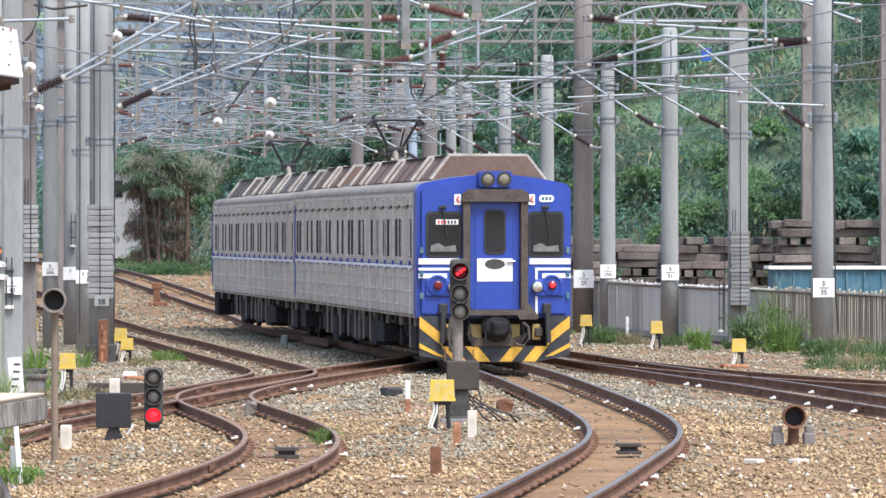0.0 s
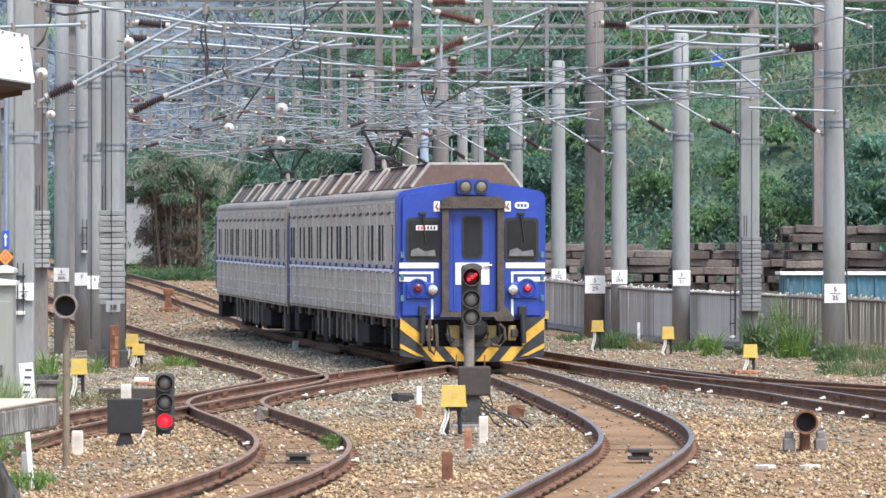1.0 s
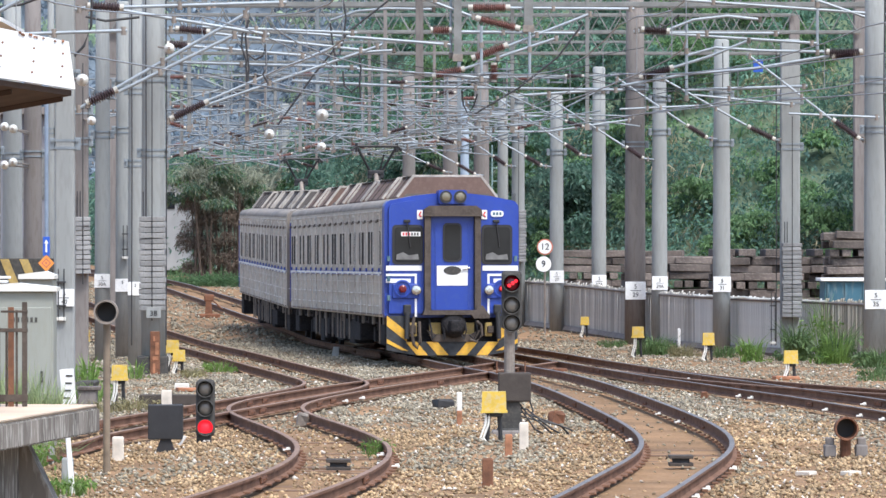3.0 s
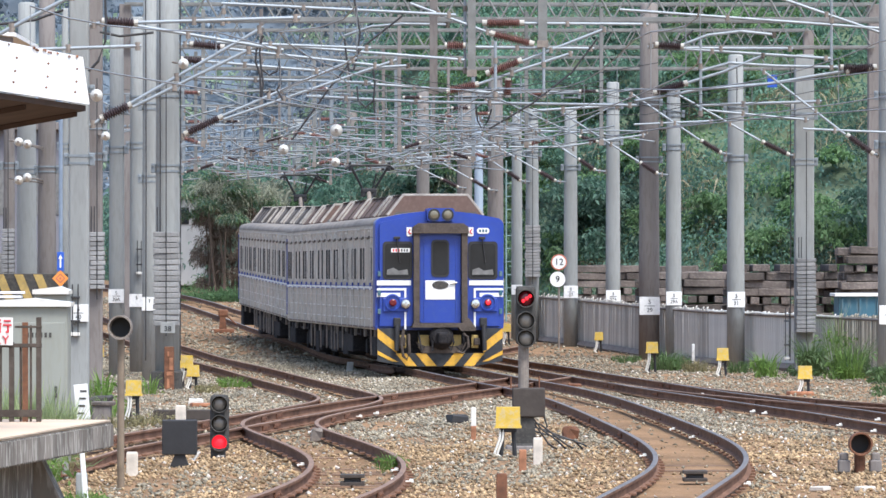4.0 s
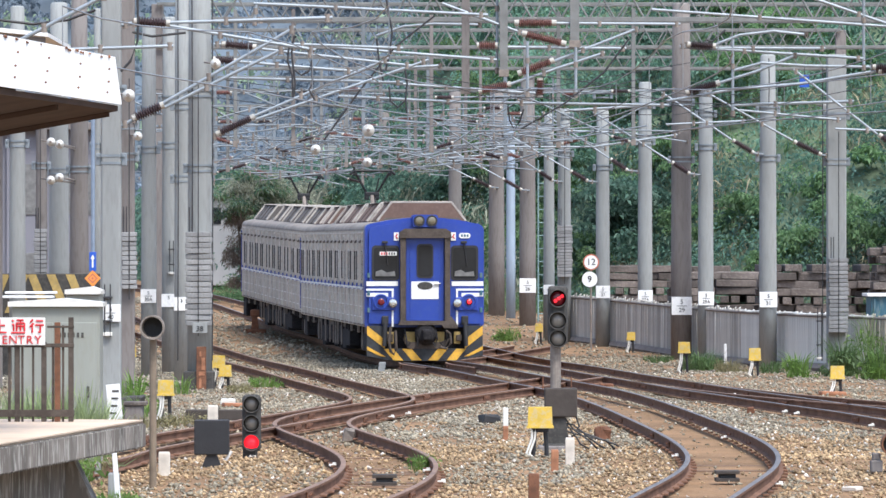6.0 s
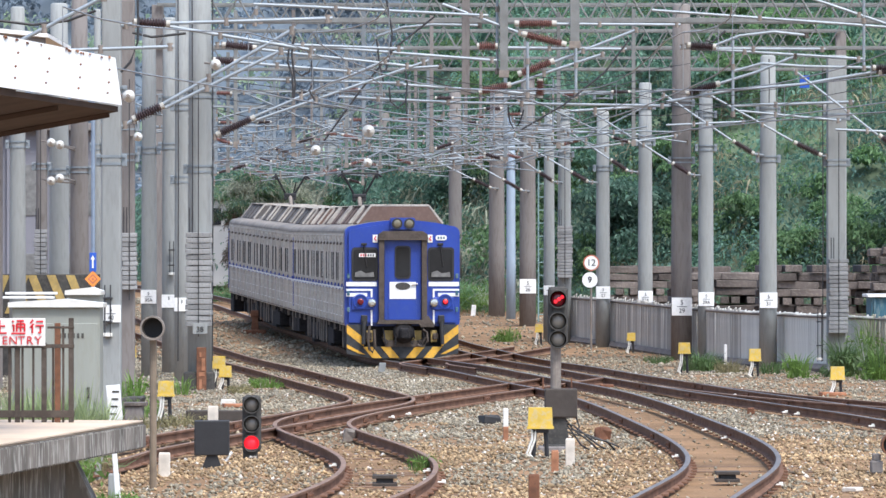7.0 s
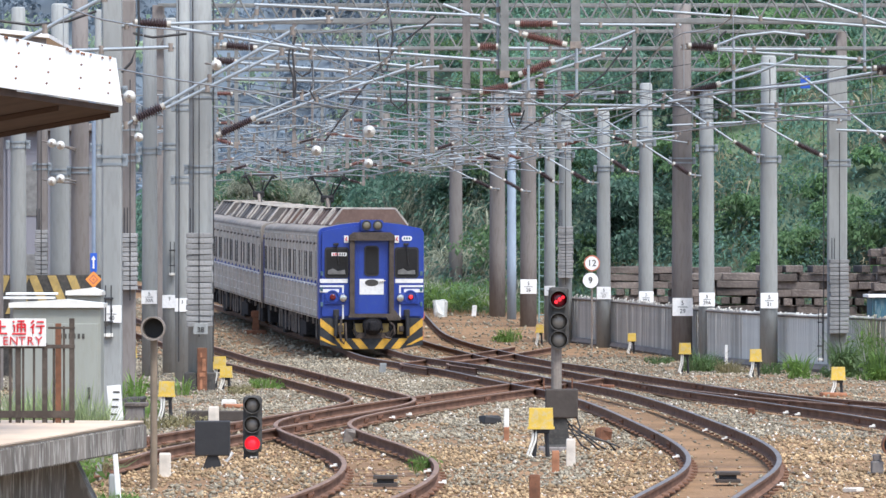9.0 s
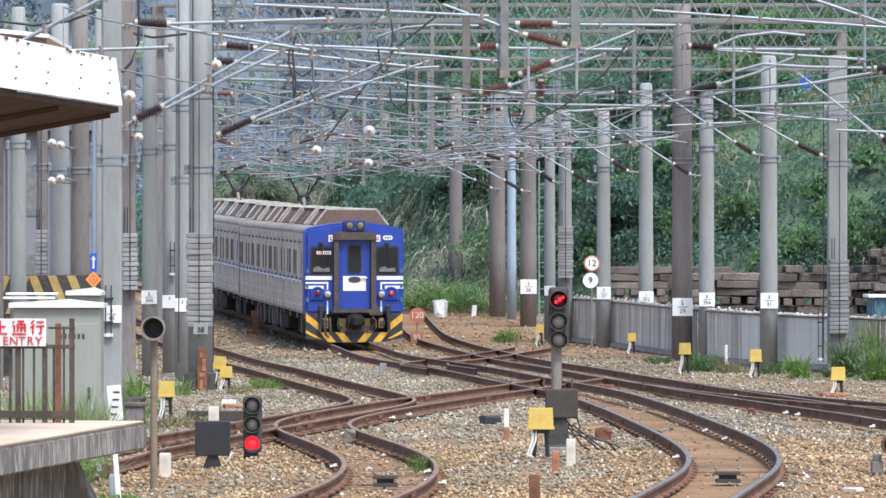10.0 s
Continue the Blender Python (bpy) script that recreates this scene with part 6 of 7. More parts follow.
def beacon(x, d):
    t = thing("track_beacon", "dark flat transponder lying between the rails", "transponder", "track transponders", at=(x, d, -0.17))
    for z in (0.03, 0.12):
        bm = B()
        box(bm, 0, 0, z, 0.29, 0.3, 0.04, 0.006)
        part("plate", bm, "brown_box", t)
    bm = B()
    box(bm, 0, 0, 0.07, 0.2, 0.22, 0.1)
    part("core", bm, "black", t)


beacon(-0.682, 57.574)
beacon(3.427, 58.582)


def disc_sign(x, y, z, r, material, words, ink, label, square=False, post=True, ring=None):
    t = thing("speed_sign", label, "sign", "lineside signs", at=(x, y, z))
    bm = B()
    if square:
        box(bm, 0, 0, 0, 2 * r, 0.02, 2 * r, 0.01)
    else:
        lathe(bm, [(r, 0), (r, 0.02)], (0, 0, 0), (0, -1, 0), 28)
    part("board", bm, ring or material, t)
    if ring:
        bm = B()
        lathe(bm, [(r * 0.84, 0.02), (r * 0.84, 0.026)], (0, 0, 0), (0, -1, 0), 28)
        part("face", bm, material, t)
    text("figures", words, r * 1.15, ink, t, Matrix.Translation((0, -0.032, 0)) @ FACE)
    if post:
        bm = B()
        tube(bm, (0, 0.04, r), (0, 0.04, -z + rise(y) - 0.2), 0.03, 8)
        part("post", bm, "gangway", t)


disc_sign(*(4.34, 142, 2.37), 0.235, "white", "12", "black", "white round speed sign with a red rim", ring="red_faded")
disc_sign(*(4.3, 142, 1.87), 0.225, "white", "9", "black", "white round speed sign with a black figure", post=False)
disc_sign(*(-0.79, 148, 0.78), 0.235, "red_faded", "120", "porcelain", "faded red round speed sign")
disc_sign(*(-0.79, 148, 0.11), 0.2, "rust_light", "95", "porcelain", "faded square speed sign under a round one", True, False)


def cabinet(x, y, w, h, d, label):
    t = thing("equipment_cabinet", label, "cabinet", "equipment cabinets", at=(x, y, -0.25))
    bm = B()
    box(bm, 0, 0, h / 2, w, d, h, 0.015)
    part("body", bm, "cabinet", t)
    bm = B()
    prism(bm, [(-w * 0.54, h), (w * 0.54, h), (w * 0.54, h + 0.05), (0.1, h + 0.10), (-w * 0.54, h + 0.06)], -d * 0.6, d * 0.55)
    part("lid", bm, "porcelain", t, "pale slightly sloped lid")
    for s in (-1, 1):
        bm = B()
        box(bm, s * w * 0.25, -d / 2 - 0.012, h * 0.48, w * 0.44, 0.02, h * 0.86, 0.006)
        dr = part("door", bm, "cabinet", t)
        bm = B()
        box(bm, s * w * 0.25 + 0.12 * w, -d / 2 - 0.03, h * 0.52, 0.03, 0.03, 0.14, 0.006)
        part("handle", bm, "signal_grey", dr)
    bm = B()
    for i in range(6):
        box(bm, w * 0.05 + i * 0.055, -d / 2 - 0.026, h * 0.84, 0.03, 0.004, 0.06)
    part("stencil_bars", bm, "signal_grey", t)


p = (-4.74, 60, 1.54)
cabinet(p[0], 60, 1.08, 2.18, 0.6, "pale grey-green steel equipment cabinet behind the platform")
p = (-4.7, 64, 1.47)
cabinet(p[0], 64, 0.44, 2.30, 0.6, "smaller grey-green equipment cabinet")
# loose white boards on the cabinet
t = thing("loose_board", "two white boards lying on a cabinet", "board", at=(p[0] - 0.38, 59.8, 1.99))
for k in range(2):
    bm = B()
    box(bm, 0.03 * k, 0, 0.06 + 0.05 * k, 0.62, 0.3, 0.03, 0.006)
    part("board", bm, "white", t)


def hazard_wall():
    t = thing("hazard_barrier", "grey barrier board with yellow and black chevrons", "barrier", at=(*(-9.34, 111.5, 1.71)[:2], 0))
    z1 = 2.149
    bm = B()
    box(bm, 0, 0, z1 / 2 - 0.1, 3.0, 0.15, z1 + 0.2, 0.02)
    part("board", bm, "signal_grey", t)
    for i in range(-4, 3):
        s = 1 if i < -1 else -1
        x = i * 0.44 + 0.2
        part("chevron", prism(B(), [(x, z1 - 0.9), (x + 0.2, z1 - 0.9), (x + 0.2 + 0.36 * s, z1 - 0.02), (x + 0.36 * s, z1 - 0.02)], -0.09, -0.076), "chevron_yellow", t)


hazard_wall()
x, y, z = (-5.17, 72, 2.47)
t = thing("arrow_sign", "blue arrow sign above an orange diamond on a pole", "sign", at=(x, y, z))
bm = B()
box(bm, 0, 0, 0, 0.10, 0.02, 0.28, 0.004)
part("blue_board", bm, "blue_sign", t)
bm = B()
prism(bm, [(-0.012, -0.09), (0.012, -0.09), (0.012, 0.04), (0.032, 0.04), (0, 0.10), (-0.032, 0.04), (-0.012, 0.04)], -0.02, -0.012)
part("arrow", bm, "white", t)
bm = B()
prism(bm, [(0, -0.13 - 0.25), (0.12, -0.25), (0, -0.13), (-0.12, -0.25)], -0.02, 0.0)
dm = part("diamond", bm, "orange", t)
for k, mtl in ((0.075, "red_faded"), (0.05, "orange"), (0.022, "red_faded")):
    bm = B()
    prism(bm, [(0, -0.25 - k), (k, -0.25), (0, -0.25 + k), (-k, -0.25)], -0.03 + k * 0.1, -0.018)
    part("inner_mark", bm, mtl, dm)
bm = B()
tube(bm, (0, 0.03, 2.5), (0, 0.03, -z - 0.2), 0.03, 10)
part("pole", bm, "blue_pole", t)


def platform_fence():
    t = thing("platform_fence", "rusty iron fence at the platform end", "fence", at=(0, 47.0, 0.95))
    for x, h, w, material in ((-4.179, 0.742, 0.027, "gangway_steel"), (-4.103, 0.753, 0.049, "gangway_steel"), (-4.054, 0.742, 0.022, "gangway_steel"), (-3.95, 0.742, 0.022, "gangway_steel"), (-3.846, 0.769, 0.049, "gangway_steel"), (-3.759, 0.742, 0.022, "gangway_steel"), (-3.715, 0.96, 0.055, "rust"), (-3.661, 0.933, 0.022, "gangway_steel"), (-3.584, 1.009, 0.049, "gangway_steel"), (-4.288, 0.742, 0.027, "gangway_steel"), (-4.386, 0.742, 0.027, "gangway_steel"), (-4.495, 0.769, 0.049, "gangway_steel")):
        bm = B()
        box(bm, x, 0, h / 2, w, w, h, 0.003)
        part("upright", bm, material, t)
    for x0, x1, z, w in ((-4.605, -3.552, 0.082, 0.071), (-4.605, -3.552, 0.737, 0.038), (-3.813, -3.552, 0.917, 0.022)):
        bm = B()
        box(bm, (x0 + x1) / 2, -0.02, z, x1 - x0, 0.02, w, 0.003)
        part("crossbar", bm, "gangway_steel", t)
    sg = thing("no_entry_sign", "white notice board with red no entry lettering", "sign", at=(-4.179, 46.95, 1.823))
    bm = B()
    box(bm, 0, 0, 0, 0.698, 0.015, 0.267, 0.004)
    part("board", bm, "white", sg)
    for k, ch in enumerate("NO ENTRY"):
        if ch != " ":
            text("letter", ch, 0.115, "red_paint", sg, Matrix.Translation((-0.28 + 0.08 * k, -0.014, -0.085)) @ FACE)
    # ideographs drawn from strokes
    sign_a = ((-.4, .35, .4, .35), (-.25, .45, -.25, .15), (.2, .45, .2, .15), (-.35, .05, .35, .05), (-.45, -.1, .45, -.1), (0, -.1, 0, -.45), (-.2, -.2, -.35, -.4), (.2, -.2, .35, -.4))
    sign_b = ((0, .45, 0, -.4), (0, .05, .35, .05), (-.28, .2, -.28, -.4), (-.45, -.4, .45, -.4))
    sign_c = ((-.4, .4, -.3, .3), (-.4, .1, -.25, .1), (-.28, .1, -.3, -.3), (-.45, -.42, .45, -.42), (-.1, .4, .35, .4), (-.1, .2, .4, .2), (-.1, .2, -.1, -.3), (.4, .2, .4, -.3), (-.1, 0, .4, 0), (.15, .35, .15, -.3))
    sign_d = ((-.25, .45, -.42, .25), (-.22, .2, -.45, -.05), (-.3, .05, -.3, -.42), (-.05, .35, .4, .35), (-.1, .08, .45, .08), (.22, .08, .22, -.4), (.22, -.4, .08, -.34))
    for k, strokes in enumerate((sign_a, sign_b, sign_c, sign_d)):
        cx = -0.27 + 0.18 * k
        for a, b, c, d in strokes:
            bm = B()
            u, v = Vector((cx + a * 0.15, 0, 0.05 + b * 0.15)), Vector((cx + c * 0.15, 0, 0.05 + d * 0.15))
            tube(bm, u + Vector((0, -0.012, 0)), v + Vector((0, -0.012, 0)), 0.009, 4)
            part("stroke", bm, "red_paint", sg)


platform_fence()

# leaning white notice beside the platform
x, y, z = (-4.44, 66, 0.57)
t = thing("leaning_notice", "white leaning notice board with faded writing in bars", "sign", at=(x, y, -0.2))
bm = B()
box(bm, 0, 0, z + 0.2, 0.19, 0.02, 0.48, 0.004, Matrix.Rotation(radians(-5), 4, "Y") @ Matrix.Translation((0.06, 0, 0)))
part("board", bm, "white", t)
bm = B()
tube(bm, (0, 0.03, 0), (0, 0.03, z + 0.2), 0.025, 8)
part("post", bm, "gangway", t)
for k in range(4):
    bm = B()
    box(bm, 0.01 * (k - 2), -0.014, z + 0.05 + 0.1 * k, 0.09, 0.004, 0.025)
    part("bar", bm, "signal_grey", t)

# small plate under the weights
x, y, z = (-4.93, 99, 1.09)
t = thing("pole_label", "small grey plate with the pole number", "sign", at=(x, y, z))
bm = B()
box(bm, 0, 0, 0, 0.3, 0.03, 0.22, 0.006)
part("plate", bm, "concrete", t)
text("figures", "38", 0.15, "black", t, Matrix.Translation((0, -0.024, -0.02)) @ FACE)

# rust-streaked footing of the thick pole
x, y = -4.98, 100
t = thing("pole_footing", "dark footing with orange rusty brackets", "footing", at=(x, y - 0.35, -0.25))
bm = B()
box(bm, 0, 0, 0.22, 0.62, 0.5, 0.45, 0.03)
part("block", bm, "signal_grey", t)
bm = B()
box(bm, 0.06, -0.27, 0.5, 0.2, 0.05, 0.9, 0.01)
bracket_plate = part("bracket", bm, "rust", t, "mottled rusty plate")
for s, (w, h) in enumerate(((0.05, 0.2), (0.12, 0.08), (0.07, 0.25), (0.04, 0.1))):
    bm = B()
    box(bm, 0.04 + 0.03 * (s % 3), -0.3, 0.2 + 0.2 * s, w, 0.012, h, 0.004)
    part("rust_patch", bm, "rust_light", bracket_plate)


def container():
    x, y, z = (12.62, 127, 1.52)
    t = thing("blue_container", "blue steel container with a pale lid behind the fence", "container", at=(x, y, -0.2))
    bm = B()
    box(bm, 0, 0, 0.85, 3.0, 1.4, 1.7, 0.02)
    part("body", bm, "blue_box", t)
    bm = B()
    box(bm, 0, 0, 1.74, 3.2, 1.6, 0.08, 0.01)
    part("lid", bm, "white", t)
    for k in range(7):
        bm = B()
        box(bm, -1.4 + 0.46 * k, -0.72, 0.85, 0.06, 0.05, 1.6, 0.005)
        part("rib", bm, "blue_box", t)


container()

t = thing("blue_tag", "small blue plate hung on the overhead wires", "tag", at=(8.63, 116, 6.72))
bm = B()
box(bm, 0, 0, 0, 0.23, 0.015, 0.3, 0.004)
part("plate", bm, "blue_sign", t)
bm = B()
tube(bm, (0, 0, 0.15), (0, 0, 0.35), 0.01, 6)
part("hanger", bm, "cable", t)


# ---- plants ----
def tuft(name, x, y, w, h, n, material, seed, label, category, blade=0.03, spread=0.5):
    """Blades springing from the ground, bending outwards."""
    rs = random.Random(seed)
    bm = B()
    z0 = -0.02
    for _ in range(n):
        a = rs.uniform(0, 6.283)
        r0 = w * 0.35 * math.sqrt(rs.random())
        px_, py_ = r0 * math.cos(a), r0 * math.sin(a)
        L = h * rs.uniform(0.5, 1.1)
        out = Vector((math.cos(a), math.sin(a), 0)) * spread * L * rs.uniform(0.2, 1)
        side = Vector((-math.sin(a), math.cos(a), 0)) * blade
        if rs.random() < 0.5:
            side = Vector((blade, 0, 0))
        p0 = Vector((px_, py_, z0))
        p1 = p0 + out * 0.35 + Vector((0, 0, L * 0.65))
        p2 = p0 + out + Vector((0, 0, L * rs.uniform(0.75, 1.0)))
        v = [bm.verts.new(q) for q in (p0 - side * 0.5, p0 + side * 0.5, p1 + side * 0.5, p1 - side * 0.5, p2)]
        bm.faces.new(v[:4])
        bm.faces.new((v[3], v[2], v[4]))
    o = part(name, bm, material, None)
    o.matrix_basis = Matrix.Translation((x, y, rise(y) - 0.2))
    return tagged(o, label, category, "weeds", "stuff")


def plant_weeds(rows, seed):
    for i, (x, d, w, h, n, material, blade, label) in enumerate(rows):
        material = {"leaf": "weed", "leaf_dark": "weed", "leaf_light": "weed_light", "leaf_dry": "weed_dry"}[material]
        tuft("weeds", x, d, w * 1.2, h, n, material, seed + i, label, "weeds", blade * 0.4, 0.7)
        rs = random.Random(seed + 900 + i)
        leaf_cloud("weeds", [(x + rs.uniform(-0.6, 0.6) * w, d + rs.uniform(-0.5, 0.5) * w, rise(d) - 0.2 + h * rs.uniform(0.0, 0.5), h * rs.uniform(0.15, 0.32)) for _ in range(9)],
                   0.13 if h > 0.5 else 0.07, material, label, "weeds", seed + 300 + i, 0.3, 0.4, int(45 * min(1, n / 200)))


plant_weeds((
    (8.03, 110.2, 0.6, 0.72, 60, "leaf_light", 0.05, "bright green leafy weeds by the fence"),
    (9.15, 111.2, 0.6, 1.05, 260, "leaf", 0.03, "tall green grass by the fence"),
    (9.93, 108.8, 0.75, 1.15, 120, "leaf", 0.03, "tall leafy green weeds by the fence"),
    (9.75, 108.2, 0.6, 0.9, 120, "leaf_light", 0.03, "leafy green weeds by the fence"),
    (10.4, 104.6, 0.9, 0.55, 200, "leaf", 0.03, "green grass by the fence"),
    (11.2, 103.5, 1.0, 0.5, 200, "leaf", 0.03, "green grass by the fence"),
    (9.35, 95.5, 0.7, 0.3, 70, "leaf", 0.03, "green grass behind the branch track"),
    (9.9, 94.2, 0.7, 0.28, 60, "leaf", 0.03, "green grass behind the branch track"),
    (10.6, 93.6, 0.7, 0.4, 80, "leaf", 0.03, "green grass behind the branch track"),
    (9.8, 99.0, 0.6, 0.35, 60, "leaf", 0.03, "green grass behind the branch track"),
    (10.7, 98.0, 0.7, 0.5, 80, "leaf", 0.03, "green grass behind the branch track"),
    (10.2, 96.5, 0.9, 0.4, 120, "leaf_dry", 0.02, "dry grass behind the branch track"),
    (10.9, 106.2, 0.8, 0.55, 160, "leaf_dry", 0.02, "dry grass by the fence"),
    (10.05, 114.0, 0.5, 1.7, 60, "leaf_light", 0.03, "climbing weeds behind the fence"),
    (6.27, 118.456, 1, 0.6, 220, "leaf", 0.03, "low green weeds at the fence foot"),
    (6.788, 115.567, 0.7, 0.45, 130, "leaf_dry", 0.025, "low dry weeds at the fence foot"),
), 50)
plant_weeds((
    (7.719, 114.45, 0.6, 0.4, 120, "leaf", 0.03, "low green weeds at the fence foot"),
    (5.738, 128.061, 0.7, 0.3, 100, "leaf", 0.03, "low green weeds at the fence foot"),
    (-3.706, 101.679, 0.6, 0.3, 160, "leaf_light", 0.02, "low green grass beside the siding"),
    (-4.023, 97.898, 0.5, 0.25, 120, "leaf_dry", 0.02, "low dry grass beside the siding"),
    (-0.244, 61.857, 0.3, 0.32, 70, "leaf_light", 0.014, "small green weeds growing inside the rail"),
    (-5.064, 81.694, 0.7, 0.5, 80, "leaf_light", 0.025, "green weeds around the poles"),
    (-4.634, 77.676, 0.7, 0.3, 90, "leaf_dry", 0.018, "dry grass around the poles"),
    (-4.207, 78.971, 0.6, 0.3, 80, "leaf_dry", 0.018, "dry grass around the poles"),
    (-5.645, 89.401, 0.45, 0.75, 40, "leaf_light", 0.05, "leafy climbing weeds on the poles"),
), 70)
plant_weeds((
    (-6.259, 94.765, 0.4, 0.5, 24, "leaf_light", 0.05, "leafy climbing weeds on the poles"),
    (-5.152, 96.699, 0.35, 0.5, 24, "leaf_light", 0.05, "leafy climbing weeds on the poles"),
    (-4.419, 58.209, 0.6, 0.75, 60, "leaf_light", 0.02, "pale green grass behind the platform"),
    (-4.892, 58.209, 0.8, 0.8, 90, "leaf_light", 0.02, "pale green grass behind the platform"),
    (-5.23, 58.209, 0.9, 0.8, 90, "leaf_light", 0.02, "pale green grass behind the platform"),
    (-3.569, 52.647, 0.5, 0.3, 120, "leaf_light", 0.016, "yellow-green grass by the platform foot"),
    (-4.309, 59.978, 0.4, 0.4, 90, "leaf_dry", 0.014, "dry grass by the platform foot"),
    (2.032, 150.9, 0.7, 0.55, 70, "leaf_light", 0.05, "bright green weeds at a pole foot"),
), 90)



def tree(x, y, h, r, seed):
    """Drooping dark tree with many hanging leaf sprays."""
    rnd = random.Random(seed)
    t = thing("tree", "dark drooping bamboo-like tree behind the tracks", "tree", at=(x, y, rise(y) - 0.4))
    bm = B()
    limbs = []
    tube(bm, (0, 0, 0), (0.15, 0, h * 0.45), 0.22, 10, 0.15)
    for k in range(9):
        a = rnd.uniform(0, 6.28)
        q = Vector((math.cos(a) * r * 0.6, math.sin(a) * r * 0.6, h * rnd.uniform(0.6, 0.95)))
        tube(bm, (0.1, 0, h * rnd.uniform(0.25, 0.45)), q, 0.1, 6, 0.03)
        limbs.append(q)
    part("trunk", bm, "bark", t)
    cl = []
    for _ in range(90):
        a, b = rnd.uniform(0, 6.28), rnd.random() ** 0.5
        zz = rnd.uniform(0.25, 1.0)
        rr = r * b * (1.05 - 0.5 * abs(zz - 0.55))
        cl.append((math.cos(a) * rr, math.sin(a) * rr, h * zz, rnd.uniform(0.35, 0.8)))
    o = leaf_cloud("crown", cl, 0.42, "reed", "dark hanging leaf sprays", "tree", seed, 0.7, 0.2, 90)
    del o["category"], o["kind"]
    o.parent = t
    cl = [(a, b - 0.3, c + 0.2, d) for a, b, c, d in cl[::3]]
    o = leaf_cloud("crown_fringe", cl, 0.4, "leaf_dark", "darker hanging leaf sprays", "tree", seed + 1, 0.7, 0.2, 60)
    del o["category"], o["kind"]
    o.parent = t


def umbrella_tree(x, y, h, r, seed):
    """Close bundle of dark stems under a broad drooping crown."""
    rnd = random.Random(seed)
    t = thing("tree", "umbrella-shaped tree with dark bundled stems and drooping crown", "tree", at=(x, y, rise(y) - 0.4))
    for k in range(22):
        a, b = rnd.uniform(0, 6.28), math.sqrt(rnd.random()) * 1.2
        p = (b * math.cos(a), 0.6 * b * math.sin(a), 0)
        part("stem", tube(B(), p, (p[0] * 1.15 + rnd.uniform(-0.4, 0.4), p[1] + rnd.uniform(-0.2, 0.2), h * rnd.uniform(0.62, 0.8)), rnd.uniform(0.04, 0.09), 7, 0.03), "bark", t)
    cl = []
    for _ in range(95):
        a, b, zz = rnd.uniform(0, 6.28), rnd.random() ** 0.5, rnd.uniform(0.62, 0.97)
        rr = r * b * math.sqrt(max(0.05, 1.12 - ((zz - 0.6) / 0.4) ** 2))
        cl.append((rr * math.cos(a), rr * math.sin(a), h * zz, rnd.uniform(0.25, 0.5)))
    # dark inner sprays stand in for the thicket's shade under the crown
    inner = [(1.25 * rnd.uniform(-1, 1), 0.5 * rnd.uniform(-1, 1), h * rnd.uniform(0.08, 0.7), rnd.uniform(0.18, 0.36)) for _ in range(110)]
    for nm, c, mtl, k, s, w in (("crown", cl, "reed", 1, 0.26, 0.1), ("crown_fringe", cl[::2], "leaf_light", 2, 0.2, 0.2), ("crown_inside", cl[::2], "leaf", 3, 0.2, 0.25), ("undergrowth", inner, "bark", 4, 0.22, 0.1)):
        o = leaf_cloud(nm, c, s, mtl, "hanging leaf sprays" if k < 4 else "dark sprays standing in for shade between the stems", "tree", seed + k, 0.3, w, 100)
        del o["category"], o["kind"]
        o.parent = t


umbrella_tree(-7.5, 200, 5.4, 2.0, 5)
leaf_cloud("tall_grass", [(-10.5 + 4.6 * ((i * 0.618) % 1), 193 + 4 * ((i * 0.381) % 1), rise(195) - 0.25, 0.5 + 0.3 * ((i * 0.271) % 1)) for i in range(46)], 0.24, "leaf_light", "green grass and weeds at the foot of the trees", "grass", 62, 0.1, 0.15, 110)
def grass_bank(name, n, seed, lift, r, size, material, label, category, droop, slim, leaves):
    """Clumps on a low uneven bank beside the far line."""
    rs = random.Random(seed)
    cl = []
    for _ in range(n):
        x, d = rs.uniform(-3.2, 1.9), rs.random()
        top = 0.45 + 0.9 * d * (0.55 + 0.45 * noise.noise(Vector((x * 1.3, d * 2, 6))))
        cl.append((x + 0.2 * d, 177 + 7 * d, 0.55 + top * rs.uniform(0.4, 1.0) + lift, r * rs.uniform(0.6, 1.3)))
    leaf_cloud(name, cl, size, material, label, category, seed, droop, slim, leaves)


grass_bank("tall_grass", 60, 63, 0.0, 0.42, 0.34, "weed_light", "green grass bank beside the line", "grass", -0.1, 0.09, 80)
grass_bank("weeds", 45, 64, 0.1, 0.4, 0.2, "leaf_light", "leafy weeds on the grass bank", "weeds", 0.2, 0.35, 70)
grass_bank("tall_grass", 26, 65, 0.15, 0.4, 0.4, "reed", "pale dry grass on the bank", "grass", 0.2, 0.08, 70)
tree(-6.0, 214, 4.8, 1.8, 6)
tree(-4.2, 209, 4.6, 1.6, 7)
tree(-2.2, 204, 4.6, 1.5, 9)


def far_house(x, y, w, h, z):
    t = thing("far_house", "small pale building beyond the line, with windows", "house", at=(x, y, rise(y)))
    bm = B()
    box(bm, 0, 0, (h + z) / 2, w, 3, h + z, 0.03)
    part("wall", bm, "far_wall", t)
    bm = B()
    box(bm, 0, 0, h + z + 0.08, w + 0.3, 3.4, 0.16, 0.02)
    part("roof", bm, "porcelain", t)
    for i in range(3):
        bm = B()
        box(bm, -w * 0.3 + w * 0.3 * i, -1.51, z + h * 0.6, w * 0.18, 0.06, h * 0.35)
        part("window", bm, "glass", t)


far_house(-10.4, 226, 2.2, 2.2, 1.9)
far_house(-12.9, 229, 2.0, 2.6, 1.6)


